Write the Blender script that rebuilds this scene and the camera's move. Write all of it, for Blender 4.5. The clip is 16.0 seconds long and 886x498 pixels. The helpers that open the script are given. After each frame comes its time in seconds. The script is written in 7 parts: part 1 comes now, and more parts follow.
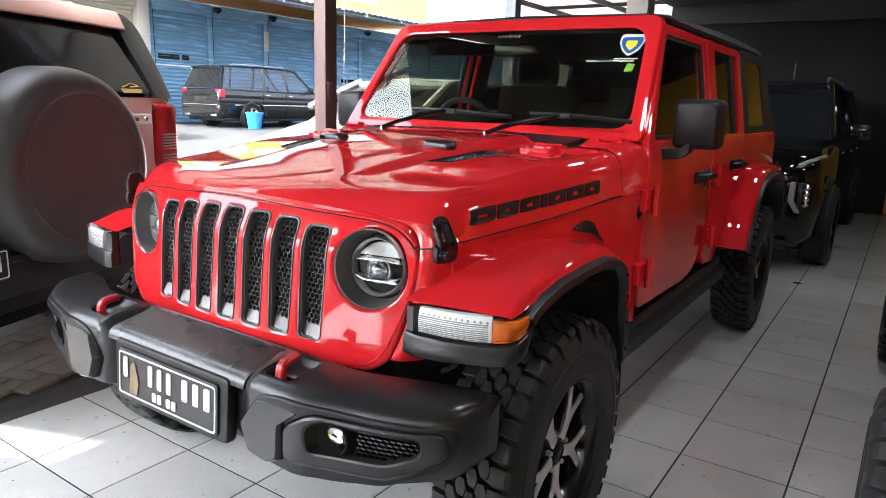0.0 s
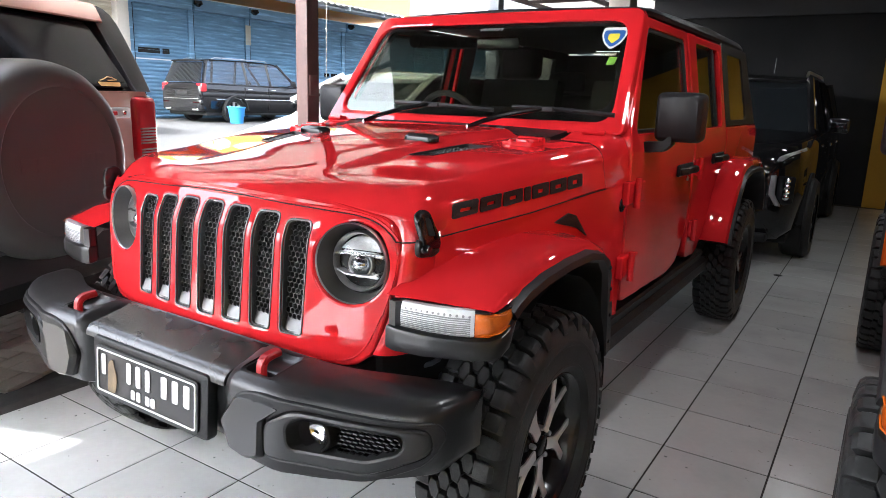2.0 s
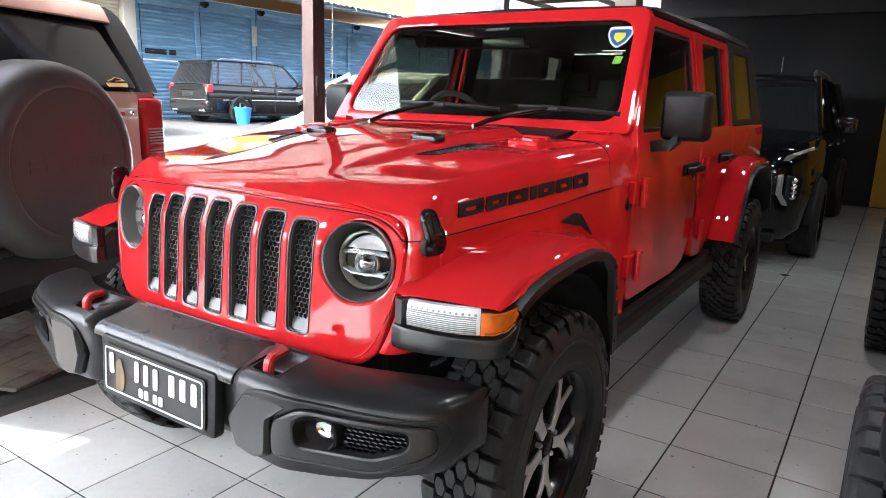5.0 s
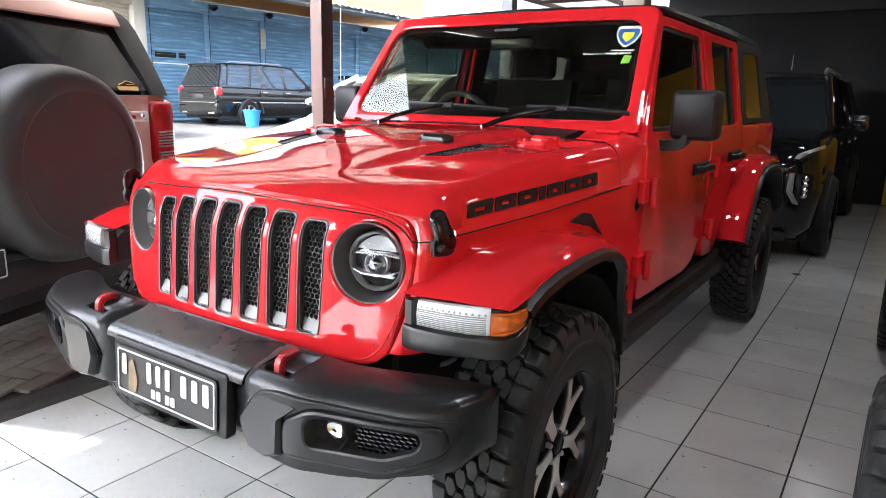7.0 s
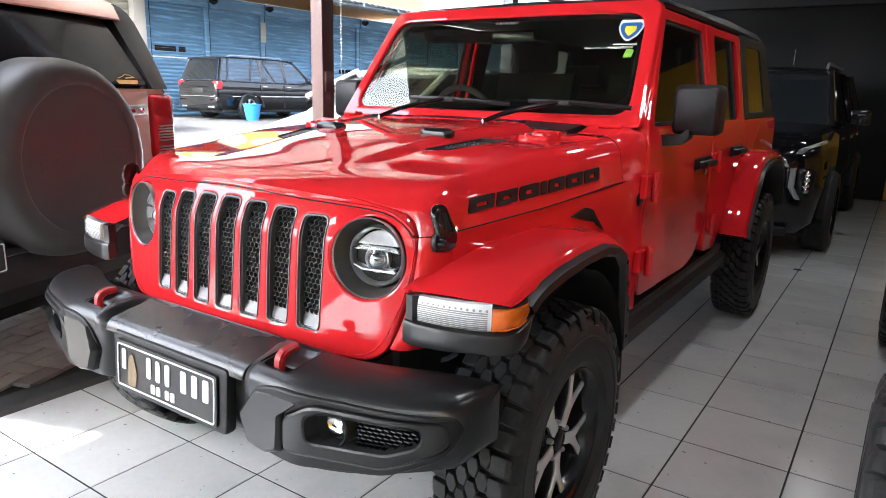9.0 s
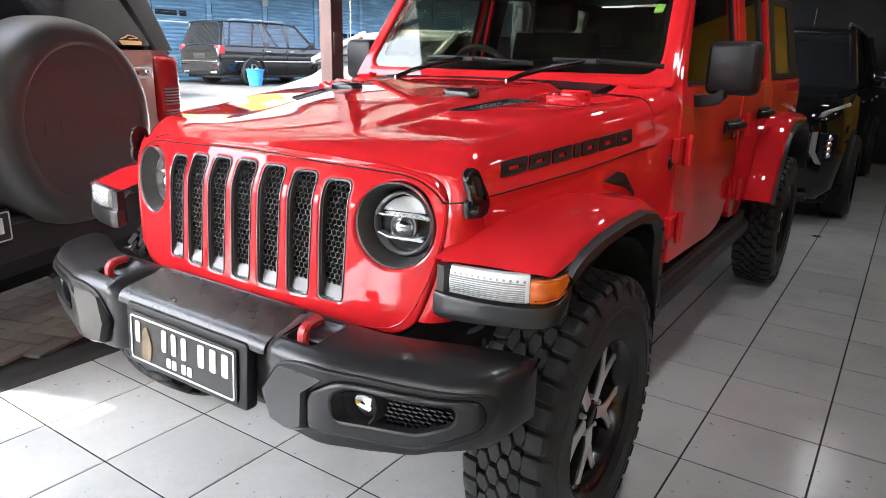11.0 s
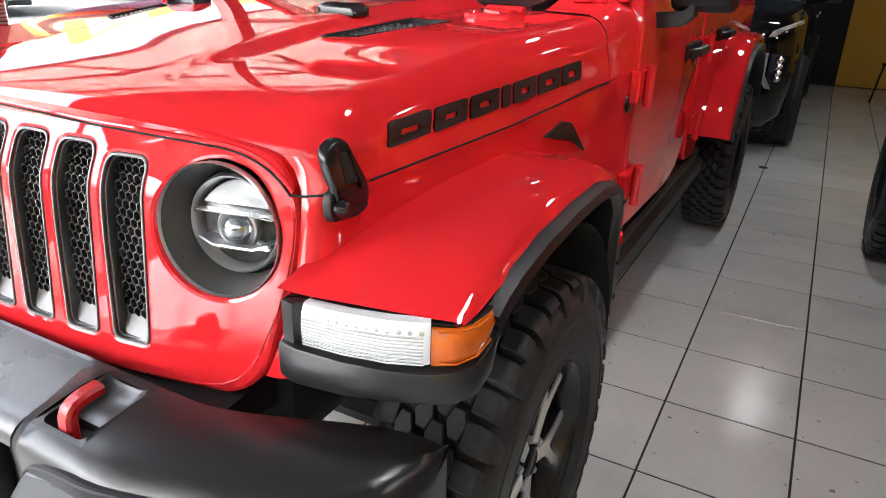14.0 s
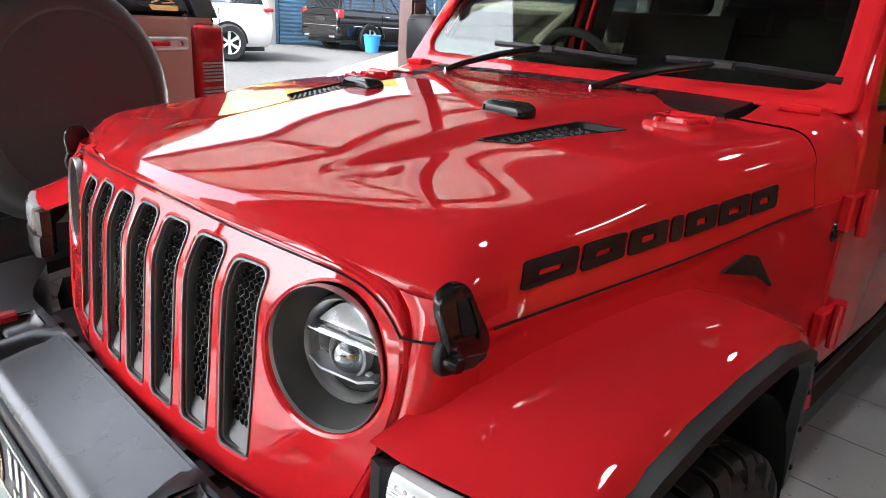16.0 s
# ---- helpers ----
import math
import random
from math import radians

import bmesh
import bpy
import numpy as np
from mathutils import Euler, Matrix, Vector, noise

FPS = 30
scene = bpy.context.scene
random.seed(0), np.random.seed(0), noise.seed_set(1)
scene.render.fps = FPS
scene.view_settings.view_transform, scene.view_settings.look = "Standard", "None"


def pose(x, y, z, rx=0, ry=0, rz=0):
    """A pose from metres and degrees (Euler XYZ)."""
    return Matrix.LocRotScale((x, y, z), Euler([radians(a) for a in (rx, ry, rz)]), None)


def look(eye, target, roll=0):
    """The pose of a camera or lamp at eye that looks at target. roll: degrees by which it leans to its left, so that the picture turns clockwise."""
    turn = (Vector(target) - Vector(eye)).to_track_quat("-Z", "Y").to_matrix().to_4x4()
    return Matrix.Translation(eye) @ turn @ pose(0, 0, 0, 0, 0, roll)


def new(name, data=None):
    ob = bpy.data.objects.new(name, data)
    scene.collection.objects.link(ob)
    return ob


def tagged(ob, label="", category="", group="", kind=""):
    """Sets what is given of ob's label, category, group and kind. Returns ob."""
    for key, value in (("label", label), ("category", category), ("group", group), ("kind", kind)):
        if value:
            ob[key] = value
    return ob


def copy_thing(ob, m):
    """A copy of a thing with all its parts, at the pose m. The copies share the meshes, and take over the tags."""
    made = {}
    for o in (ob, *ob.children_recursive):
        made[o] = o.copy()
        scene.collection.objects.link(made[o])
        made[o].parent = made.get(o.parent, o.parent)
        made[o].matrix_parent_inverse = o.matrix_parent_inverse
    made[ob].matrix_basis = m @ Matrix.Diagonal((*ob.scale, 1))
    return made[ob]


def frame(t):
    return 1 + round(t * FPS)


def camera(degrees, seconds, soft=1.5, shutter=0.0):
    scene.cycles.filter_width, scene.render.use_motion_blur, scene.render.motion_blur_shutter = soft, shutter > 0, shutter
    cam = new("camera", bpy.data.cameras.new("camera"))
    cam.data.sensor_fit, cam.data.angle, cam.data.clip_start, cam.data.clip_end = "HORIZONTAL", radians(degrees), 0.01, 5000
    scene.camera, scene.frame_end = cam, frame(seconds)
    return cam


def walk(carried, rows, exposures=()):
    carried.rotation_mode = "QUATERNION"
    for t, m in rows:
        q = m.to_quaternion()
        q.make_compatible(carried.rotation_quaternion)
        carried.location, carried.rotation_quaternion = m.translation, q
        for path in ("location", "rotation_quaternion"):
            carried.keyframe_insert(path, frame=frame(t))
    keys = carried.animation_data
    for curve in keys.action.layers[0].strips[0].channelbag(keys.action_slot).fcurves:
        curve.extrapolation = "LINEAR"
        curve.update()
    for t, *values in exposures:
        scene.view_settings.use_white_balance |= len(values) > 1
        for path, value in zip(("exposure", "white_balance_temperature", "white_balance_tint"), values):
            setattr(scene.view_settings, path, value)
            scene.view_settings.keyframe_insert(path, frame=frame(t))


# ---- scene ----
# the camera and its walk
cam = camera(66.5, 16.0, soft=0.85)
PATH = [
    (0, (1.569, -1.698, 1.388), (0.477, -0.077, 0.962), 1.9),
    (0.5, (1.567, -1.694, 1.385), (0.484, -0.067, 0.963), 1.9),
    (1, (1.568, -1.696, 1.387), (0.482, -0.071, 0.964), 2.0),
    (1.5, (1.568, -1.697, 1.386), (0.487, -0.071, 0.953), 1.9),
    (2, (1.569, -1.686, 1.384), (0.517, -0.043, 0.944), 1.9),
    (2.5, (1.568, -1.695, 1.384), (0.506, -0.057, 0.951), 2.5),
    (3, (1.567, -1.692, 1.385), (0.497, -0.059, 0.952), 2.2),
    (3.5, (1.572, -1.688, 1.382), (0.53, -0.037, 0.948), 2.1),
    (4, (1.571, -1.689, 1.381), (0.514, -0.048, 0.944), 2.0),
    (6.5, (1.572, -1.691, 1.381), (0.496, -0.064, 0.941), 1.5),
    (7, (1.572, -1.694, 1.381), (0.483, -0.074, 0.943), 1.3),
    (7.5, (1.571, -1.694, 1.381), (0.481, -0.074, 0.948), 1.4),
    (8, (1.572, -1.694, 1.382), (0.483, -0.074, 0.944), 1.3),
    (8.5, (1.572, -1.694, 1.381), (0.482, -0.077, 0.936), 1.1),
    (8.7, (1.57, -1.691, 1.381), (0.485, -0.072, 0.932), 1.3),
    (10.8, (1.475, -1.67, 1.36), (0.375, -0.084, 0.836), 1.5),
    (11, (1.456, -1.642, 1.355), (0.375, -0.051, 0.807), 1.2),
    (11.5, (1.414, -1.54, 1.326), (0.44, 0.06, 0.626), 0.6),
    (12, (1.453, -1.487, 1.343), (0.575, 0.166, 0.637), 0.3),
    (12.5, (1.413, -1.429, 1.361), (0.592, 0.25, 0.65), 0.8),
    (13, (1.286, -1.278, 1.352), (0.488, 0.408, 0.632), 1.2),
    (13.5, (1.206, -1.203, 1.33), (0.425, 0.458, 0.537), 2.3),
    (14, (1.22, -1.08, 1.329), (0.342, 0.549, 0.569), 1.5),
    (14.5, (1.264, -0.98, 1.38), (0.079, 0.46, 0.66), 2.5),
    (15, (1.266, -0.922, 1.403), (-0.103, 0.363, 0.714), 2.6),
    (15.5, (1.21, -0.905, 1.427), (-0.156, 0.427, 0.828), 3.2),
    (16, (1.163, -0.905, 1.412), (-0.149, 0.462, 0.772), 3.6),
]
walk(cam, [(t, look(eye, target, roll)) for t, eye, target, roll in PATH],
     [(0, 2.98, 5850, 10), (2.0, 3.04, 5850, 10), (8.7, 3.17, 5850, 10), (11, 3.15, 5900, 10), (12.5, 3.55, 6050, 10), (14, 3.50, 6050, 10), (15, 3.0, 5900, 10), (16, 2.70, 5900, 10)])

# world, sun and large lights
SUN_ELEV, SUN_AZ = 46.0, 188.0     # degrees; azimuth clockwise from +Y
SKY = 0.15
world = bpy.data.worlds.new("world")
scene.world = world
world.use_nodes = True
sky = world.node_tree.nodes.new("ShaderNodeTexSky")
sky.sky_type = "NISHITA"
sky.sun_disc = False
sky.sun_elevation, sky.sun_rotation = radians(SUN_ELEV), radians(SUN_AZ)
sky.air_density, sky.dust_density, sky.ozone_density = 1.0, 10.0, 0.3
bg = world.node_tree.nodes["Background"]
haze = world.node_tree.nodes.new("ShaderNodeHueSaturation")
haze.inputs["Saturation"].default_value, haze.inputs["Value"].default_value = 0.35, 1.9
world.node_tree.links.new(sky.outputs[0], haze.inputs["Color"])
world.node_tree.links.new(haze.outputs[0], bg.inputs[0])
bg.inputs[1].default_value = SKY
SUN_DIR = Vector((math.sin(radians(SUN_AZ)) * math.cos(radians(SUN_ELEV)), math.cos(radians(SUN_AZ)) * math.cos(radians(SUN_ELEV)), math.sin(radians(SUN_ELEV))))
sun = new("sun", bpy.data.lights.new("sun", "SUN"))
sun.data.energy, sun.data.angle, sun.data.color = 2.0, radians(0.6), (1.0, 0.95, 0.88)
sun.matrix_world = look(SUN_DIR * 50, (0, 0, 0))
# round lamps in the showroom ceiling
LAMPS = [(x, y) for y in (0.4, 3.2, 6.0) for x in (1.25, 3.9)]
LAMP_POWER = {0.4: 2.35, 3.2: 1.6, 6.0: 0.8}
for x, y in LAMPS:
    lamp = new("ceiling_lamp_light", bpy.data.lights.new("ceiling_lamp_light", "AREA"))
    lamp.data.shape, lamp.data.size, lamp.data.energy, lamp.data.color = "DISK", 0.30, LAMP_POWER[y], (1.0, 0.96, 0.90)
    lamp.matrix_world = pose(x, y, 2.975)

# ---- building helpers ----
def mat(name, color, rough=0.5, metal=0.0, scale=0.0, vary=0.15, bump=0.0, coat=0.0, fine=0.0, spec=0.5, transmission=0.0, rand=0.0, ior=1.45, rough_vary=0.1):
    m = bpy.data.materials.new(name)
    m.use_nodes = True
    nt = m.node_tree
    b = nt.nodes["Principled BSDF"]
    b.inputs["Base Color"].default_value = (*color, 1)
    b.inputs["Roughness"].default_value = rough
    b.inputs["Metallic"].default_value = metal
    b.inputs["Specular IOR Level"].default_value = spec
    b.inputs["Coat Weight"].default_value = coat
    b.inputs["Coat Roughness"].default_value = 0.03
    b.inputs["Coat IOR"].default_value = 1.52
    b.inputs["Transmission Weight"].default_value = transmission
    b.inputs["IOR"].default_value = ior
    if scale:
        tc = nt.nodes.new("ShaderNodeTexCoord")
        n1 = nt.nodes.new("ShaderNodeTexNoise")
        n1.inputs["Scale"].default_value = scale
        n1.inputs["Detail"].default_value = 5
        n2 = nt.nodes.new("ShaderNodeTexNoise")
        n2.inputs["Scale"].default_value = fine or scale * 12
        n2.inputs["Detail"].default_value = 3
        for n in (n1, n2):
            nt.links.new(tc.outputs["Object"], n.inputs["Vector"])
        mix = nt.nodes.new("ShaderNodeMath")
        mix.operation = "MULTIPLY_ADD"
        nt.links.new(n1.outputs["Fac"], mix.inputs[0])
        mix.inputs[1].default_value = 0.65
        half = nt.nodes.new("ShaderNodeMath")
        half.operation = "MULTIPLY"
        half.inputs[1].default_value = 0.35
        nt.links.new(n2.outputs["Fac"], half.inputs[0])
        nt.links.new(half.outputs[0], mix.inputs[2])
        src = mix.outputs[0]
        ramp = nt.nodes.new("ShaderNodeMapRange")
        ramp.inputs["From Min"].default_value, ramp.inputs["From Max"].default_value = 0.3, 0.7
        ramp.inputs["To Min"].default_value, ramp.inputs["To Max"].default_value = 1 - vary, 1 + vary
        nt.links.new(src, ramp.inputs["Value"])
        val = ramp.outputs[0]
        if rand:
            info = nt.nodes.new("ShaderNodeObjectInfo")
            r2 = nt.nodes.new("ShaderNodeMapRange")
            r2.inputs["To Min"].default_value, r2.inputs["To Max"].default_value = 1 - rand, 1 + rand
            nt.links.new(info.outputs["Random"], r2.inputs["Value"])
            mm = nt.nodes.new("ShaderNodeMath")
            mm.operation = "MULTIPLY"
            nt.links.new(val, mm.inputs[0])
            nt.links.new(r2.outputs[0], mm.inputs[1])
            val = mm.outputs[0]
        hsv = nt.nodes.new("ShaderNodeHueSaturation")
        hsv.inputs["Color"].default_value = (*color, 1)
        nt.links.new(val, hsv.inputs["Value"])
        nt.links.new(hsv.outputs[0], b.inputs["Base Color"])
        if rough_vary:
            rr = nt.nodes.new("ShaderNodeMapRange")
            rr.inputs["From Min"].default_value, rr.inputs["From Max"].default_value = 0.3, 0.7
            rr.inputs["To Min"].default_value, rr.inputs["To Max"].default_value = max(0.02, rough * (1 - 2 * rough_vary)), min(1, rough * (1 + 2 * rough_vary))
            nt.links.new(n1.outputs["Fac"], rr.inputs["Value"])
            nt.links.new(rr.outputs[0], b.inputs["Roughness"])
        if bump:
            bp = nt.nodes.new("ShaderNodeBump")
            bp.inputs["Strength"].default_value = bump
            bp.inputs["Distance"].default_value = 0.002
            nt.links.new(n2.outputs["Fac"], bp.inputs["Height"])
            nt.links.new(bp.outputs[0], b.inputs["Normal"])
    return m


def finish(bm, name, angle=35):
    me = bpy.data.meshes.new(name)
    bmesh.ops.recalc_face_normals(bm, faces=bm.faces)
    bm.to_mesh(me)
    bm.free()
    for p in me.polygons:
        p.use_smooth = True
    me.set_sharp_from_angle(angle=radians(angle))
    return me


def part(name, bm, material, parent=None, label="", angle=35, m=None):
    me = finish(bm, name, angle) if isinstance(bm, bmesh.types.BMesh) else bm
    if material and not me.materials:
        me.materials.append(material)
    ob = new(name, me)
    if parent is not None:
        ob.parent = parent
    if m is not None:
        ob.matrix_basis = m
    if label:
        ob["label"] = label
    return ob


def thing(name, m, label, category, group=""):
    ob = new(name)
    ob.empty_display_size = 0.1
    ob.matrix_basis = m
    return tagged(ob, label, category, group)


def box(bm, x0, x1, y0, y1, z0, z1, bevel=0.0, seg=2):
    vs = [bm.verts.new(p) for p in ((x0, y0, z0), (x1, y0, z0), (x1, y1, z0), (x0, y1, z0), (x0, y0, z1), (x1, y0, z1), (x1, y1, z1), (x0, y1, z1))]
    fs = [bm.faces.new([vs[i] for i in f]) for f in ((3, 2, 1, 0), (4, 5, 6, 7), (0, 1, 5, 4), (1, 2, 6, 5), (2, 3, 7, 6), (3, 0, 4, 7))]
    if bevel:
        es = list({e for f in fs for e in f.edges})
        bmesh.ops.bevel(bm, geom=es, offset=bevel, segments=seg, affect="EDGES", profile=0.5)
    return vs


def boxed(*a, **k):
    bm = bmesh.new()
    box(bm, *a, **k)
    return bm


def loft(bm, rings, closed=True, caps=True):
    rows = [[bm.verts.new(p) for p in r] for r in rings]
    n = len(rows[0])
    for a, b in zip(rows, rows[1:]):
        for i in range(n if closed else n - 1):
            j = (i + 1) % n
            bm.faces.new((a[i], a[j], b[j], b[i]))
    if caps and closed:
        bm.faces.new(rows[0][::-1])
        bm.faces.new(rows[-1])
    return rows


def lofted(rings, closed=True, caps=True):
    bm = bmesh.new()
    loft(bm, rings, closed, caps)
    return bm


def lathe(bm, profile, axis="x", seg=32, centre=(0, 0, 0), start=0.0, sweep=360.0, closed_profile=False):
    """profile: (radius, along). Turned round an axis."""
    full = abs(sweep - 360) < 1e-6
    rows = []
    for k in range(seg if full else seg + 1):
        a = radians(start + sweep * k / seg)
        c, s = math.cos(a), math.sin(a)
        row = []
        for r, h in profile:
            p = {"x": (h, r * c, r * s), "y": (r * c, h, r * s), "z": (r * c, r * s, h)}[axis]
            row.append(bm.verts.new((p[0] + centre[0], p[1] + centre[1], p[2] + centre[2])))
        rows.append(row)
    n = len(profile)
    for k in range(len(rows) if full else len(rows) - 1):
        a, b = rows[k], rows[(k + 1) % len(rows)]
        for i in range(n if closed_profile else n - 1):
            j = (i + 1) % n
            bm.faces.new((a[i], a[j], b[j], b[i]))
    return rows


def lathed(*a, **k):
    bm = bmesh.new()
    lathe(bm, *a, **k)
    return bm


def rod(bm, points, radius, seg=8, flat=1.0):
    """A round bar along points."""
    pts = [Vector(p) for p in points]
    rings = []
    for i, p in enumerate(pts):
        d = (pts[min(i + 1, len(pts) - 1)] - pts[max(i - 1, 0)]).normalized()
        up = Vector((0, 0, 1)) if abs(d.z) < 0.9 else Vector((1, 0, 0))
        u = d.cross(up).normalized()
        v = u.cross(d).normalized()
        rings.append([p + u * radius * math.cos(2 * math.pi * k / seg) + v * radius * flat * math.sin(2 * math.pi * k / seg) for k in range(seg)])
    loft(bm, rings)


def rods(points, radius, seg=8, flat=1.0):
    bm = bmesh.new()
    rod(bm, points, radius, seg, flat)
    return bm


def rounded(points, radius, seg=4):
    """A polygon (2D) with its corners rounded; radius is one number or one for each corner."""
    out, n = [], len(points)
    for i in range(n):
        r = radius[i] if isinstance(radius, (list, tuple)) else radius
        p0, p, p1 = Vector(points[i - 1]), Vector(points[i]), Vector(points[(i + 1) % n])
        a, b = (p0 - p), (p1 - p)
        r = min(r, 0.45 * a.length, 0.45 * b.length)
        if r <= 0:
            out.append(tuple(p))
            continue
        s, e = p + a.normalized() * r, p + b.normalized() * r
        for k in range(seg + 1):
            t = k / seg
            q = s * (1 - t) ** 2 + p * 2 * t * (1 - t) + e * t * t
            out.append((q.x, q.y))
    return out


def circle(cx, cy, r, n=32, ry=None):
    return [(cx + r * math.cos(2 * math.pi * k / n), cy + (ry or r) * math.sin(2 * math.pi * k / n)) for k in range(n)]


def plate(loops, thick, bevel=0.0, shape=None, cuts_x=(), cuts_y=()):
    """A flat plate with holes (first loop outside), x across and z up, its front towards -Y at y = 0. shape(x, z) gives the y of the front."""
    cu = bpy.data.curves.new("plate", "CURVE")
    cu.dimensions, cu.fill_mode = "2D", "BOTH"
    cu.extrude, cu.bevel_depth, cu.bevel_resolution = max(thick / 2 - bevel, 0), bevel, 1
    if bevel:
        cu.offset = -bevel
    for loop in loops:
        s = cu.splines.new("POLY")
        s.points.add(len(loop) - 1)
        for p, (x, y) in zip(s.points, loop):
            p.co = (x, y, 0, 1)
        s.use_cyclic_u = True
    ob = bpy.data.objects.new("plate", cu)
    scene.collection.objects.link(ob)
    me = bpy.data.meshes.new_from_object(ob.evaluated_get(bpy.context.evaluated_depsgraph_get()))
    bpy.data.objects.remove(ob)
    bm = bmesh.new()
    bm.from_mesh(me)
    bpy.data.meshes.remove(me)
    bpy.data.curves.remove(cu)
    bmesh.ops.remove_doubles(bm, verts=bm.verts, dist=1e-5)
    for c in cuts_x:
        bmesh.ops.bisect_plane(bm, geom=bm.verts[:] + bm.edges[:] + bm.faces[:], plane_co=(c, 0, 0), plane_no=(1, 0, 0))
    for c in cuts_y:
        bmesh.ops.bisect_plane(bm, geom=bm.verts[:] + bm.edges[:] + bm.faces[:], plane_co=(0, c, 0), plane_no=(0, 1, 0))
    for v in bm.verts:
        x, z, d = v.co
        v.co = (x, (shape(x, z) if shape else 0) - d + thick / 2, z)
    return bm


def moved(bm, m):
    bmesh.ops.transform(bm, matrix=m, verts=bm.verts)
    return bm


def mirrored(bm):
    """A mirror copy in x."""
    b = bm.copy()
    for v in b.verts:
        v.co.x = -v.co.x
    bmesh.ops.reverse_faces(b, faces=b.faces)
    return b


def both(name, bm, material, parent, label="", angle=35):
    """A part on each side of a vehicle."""
    other = mirrored(bm)
    return part(name, bm, material, parent, label, angle), part(name, other, material, parent, label, angle)


def lerp(table, v):
    """Linear between rows of (key, value...)."""
    if v <= table[0][0]:
        return table[0][1] if len(table[0]) == 2 else table[0][1:]
    for a, b in zip(table, table[1:]):
        if v <= b[0]:
            t = (v - a[0]) / (b[0] - a[0])
            r = [p + (q - p) * t for p, q in zip(a[1:], b[1:])]
            return r[0] if len(r) == 1 else r
    return table[-1][1] if len(table[-1]) == 2 else table[-1][1:]


def curve(table, v):
    """A smooth, shape-keeping curve through rows of (key, value)."""
    n = len(table)
    if v <= table[0][0]:
        return table[0][1]
    if v >= table[-1][0]:
        return table[-1][1]
    k = max(i for i in range(n - 1) if table[i][0] <= v)

    def slope(i):
        return (table[i + 1][1] - table[i][1]) / (table[i + 1][0] - table[i][0])

    def tangent(i):
        if i == 0:
            return slope(0)
        if i == n - 1:
            return slope(n - 2)
        a, b = slope(i - 1), slope(i)
        return 0 if a * b <= 0 else 2 * a * b / (a + b)
    h = table[k + 1][0] - table[k][0]
    t = (v - table[k][0]) / h
    return (table[k][1] * (2 * t ** 3 - 3 * t * t + 1) + h * tangent(k) * (t ** 3 - 2 * t * t + t)
            + table[k + 1][1] * (3 * t * t - 2 * t ** 3) + h * tangent(k + 1) * (t ** 3 - t * t))


def smooth_step(a, b, v):
    t = min(1, max(0, (v - a) / (b - a)))
    return t * t * (3 - 2 * t)

# ---- materials ----
def paint(name, color):
    m = mat(name, color, rough=0.6, coat=1.0, scale=1.5, vary=0.03, fine=900, rough_vary=0.0, spec=0.0)
    return m


def window_glass(name, tint, gloss=1.0, rough=0.0):
    m = bpy.data.materials.new(name)
    m.use_nodes = True
    nt = m.node_tree
    nt.nodes.remove(nt.nodes["Principled BSDF"])
    tr = nt.nodes.new("ShaderNodeBsdfTransparent")
    tr.inputs[0].default_value = (*tint, 1)
    gl = nt.nodes.new("ShaderNodeBsdfGlossy")
    gl.inputs["Roughness"].default_value = rough
    gl.inputs[0].default_value = (gloss, gloss, gloss, 1)
    lw = nt.nodes.new("ShaderNodeLayerWeight")
    lw.inputs[0].default_value = 0.5
    pw = nt.nodes.new("ShaderNodeMath")
    pw.operation = "POWER"
    pw.inputs[1].default_value = 5.0
    nt.links.new(lw.outputs["Facing"], pw.inputs[0])
    fr = nt.nodes.new("ShaderNodeMath")
    fr.operation = "MULTIPLY_ADD"
    fr.inputs[1].default_value, fr.inputs[2].default_value = 0.96, 0.04
    nt.links.new(pw.outputs[0], fr.inputs[0])
    mx = nt.nodes.new("ShaderNodeMixShader")
    nt.links.new(fr.outputs[0], mx.inputs[0])
    nt.links.new(tr.outputs[0], mx.inputs[1])
    nt.links.new(gl.outputs[0], mx.inputs[2])
    nt.links.new(mx.outputs[0], nt.nodes["Material Output"].inputs[0])
    return m


RED = paint("red_paint", (0.64, 0.0185, 0.024))
ORANGE = paint("orange_paint", (0.80, 0.13, 0.012))
BLACK_PAINT = paint("black_paint", (0.008, 0.008, 0.009))
WHITE_PAINT = paint("white_paint", (0.72, 0.72, 0.71))
BROWN_PAINT = paint("bronze_paint", (0.46, 0.30, 0.25))
PLASTIC = mat("black_plastic", (0.012, 0.012, 0.013), rough=0.42, scale=3, vary=0.10, fine=700, bump=0.2, spec=0.35, rough_vary=0.03)
BUMPER = mat("satin_grey_bumper", (0.013, 0.0132, 0.014), rough=0.29, spec=0.58, scale=3, vary=0.06, fine=900, bump=0.05, rough_vary=0.02)
GLOSS_BLACK = mat("gloss_black", (0.010, 0.010, 0.011), rough=0.18, scale=4, vary=0.1)
RUBBER = mat("tyre_rubber", (0.025, 0.0252, 0.0250), rough=0.50, scale=6, vary=0.3, fine=120, bump=0.4, spec=0.22)
DARK = mat("dark_underbody", (0.005, 0.005, 0.005), rough=0.8, scale=5, vary=0.3)
# lighter than BUMPER: part of the deck's sky sheen is in its colour
DECK = mat("satin_sheen_deck", (0.022, 0.0215, 0.020), rough=0.27, metal=0.0, spec=0.75, scale=5, vary=0.08, fine=900, bump=0.05, rough_vary=0.03)
CHROME = mat("chrome", (0.78, 0.79, 0.80), rough=0.10, metal=1.0, scale=8, vary=0.05)
SILVER = mat("satin_silver", (0.55, 0.56, 0.57), rough=0.32, metal=0.9, scale=10, vary=0.06)
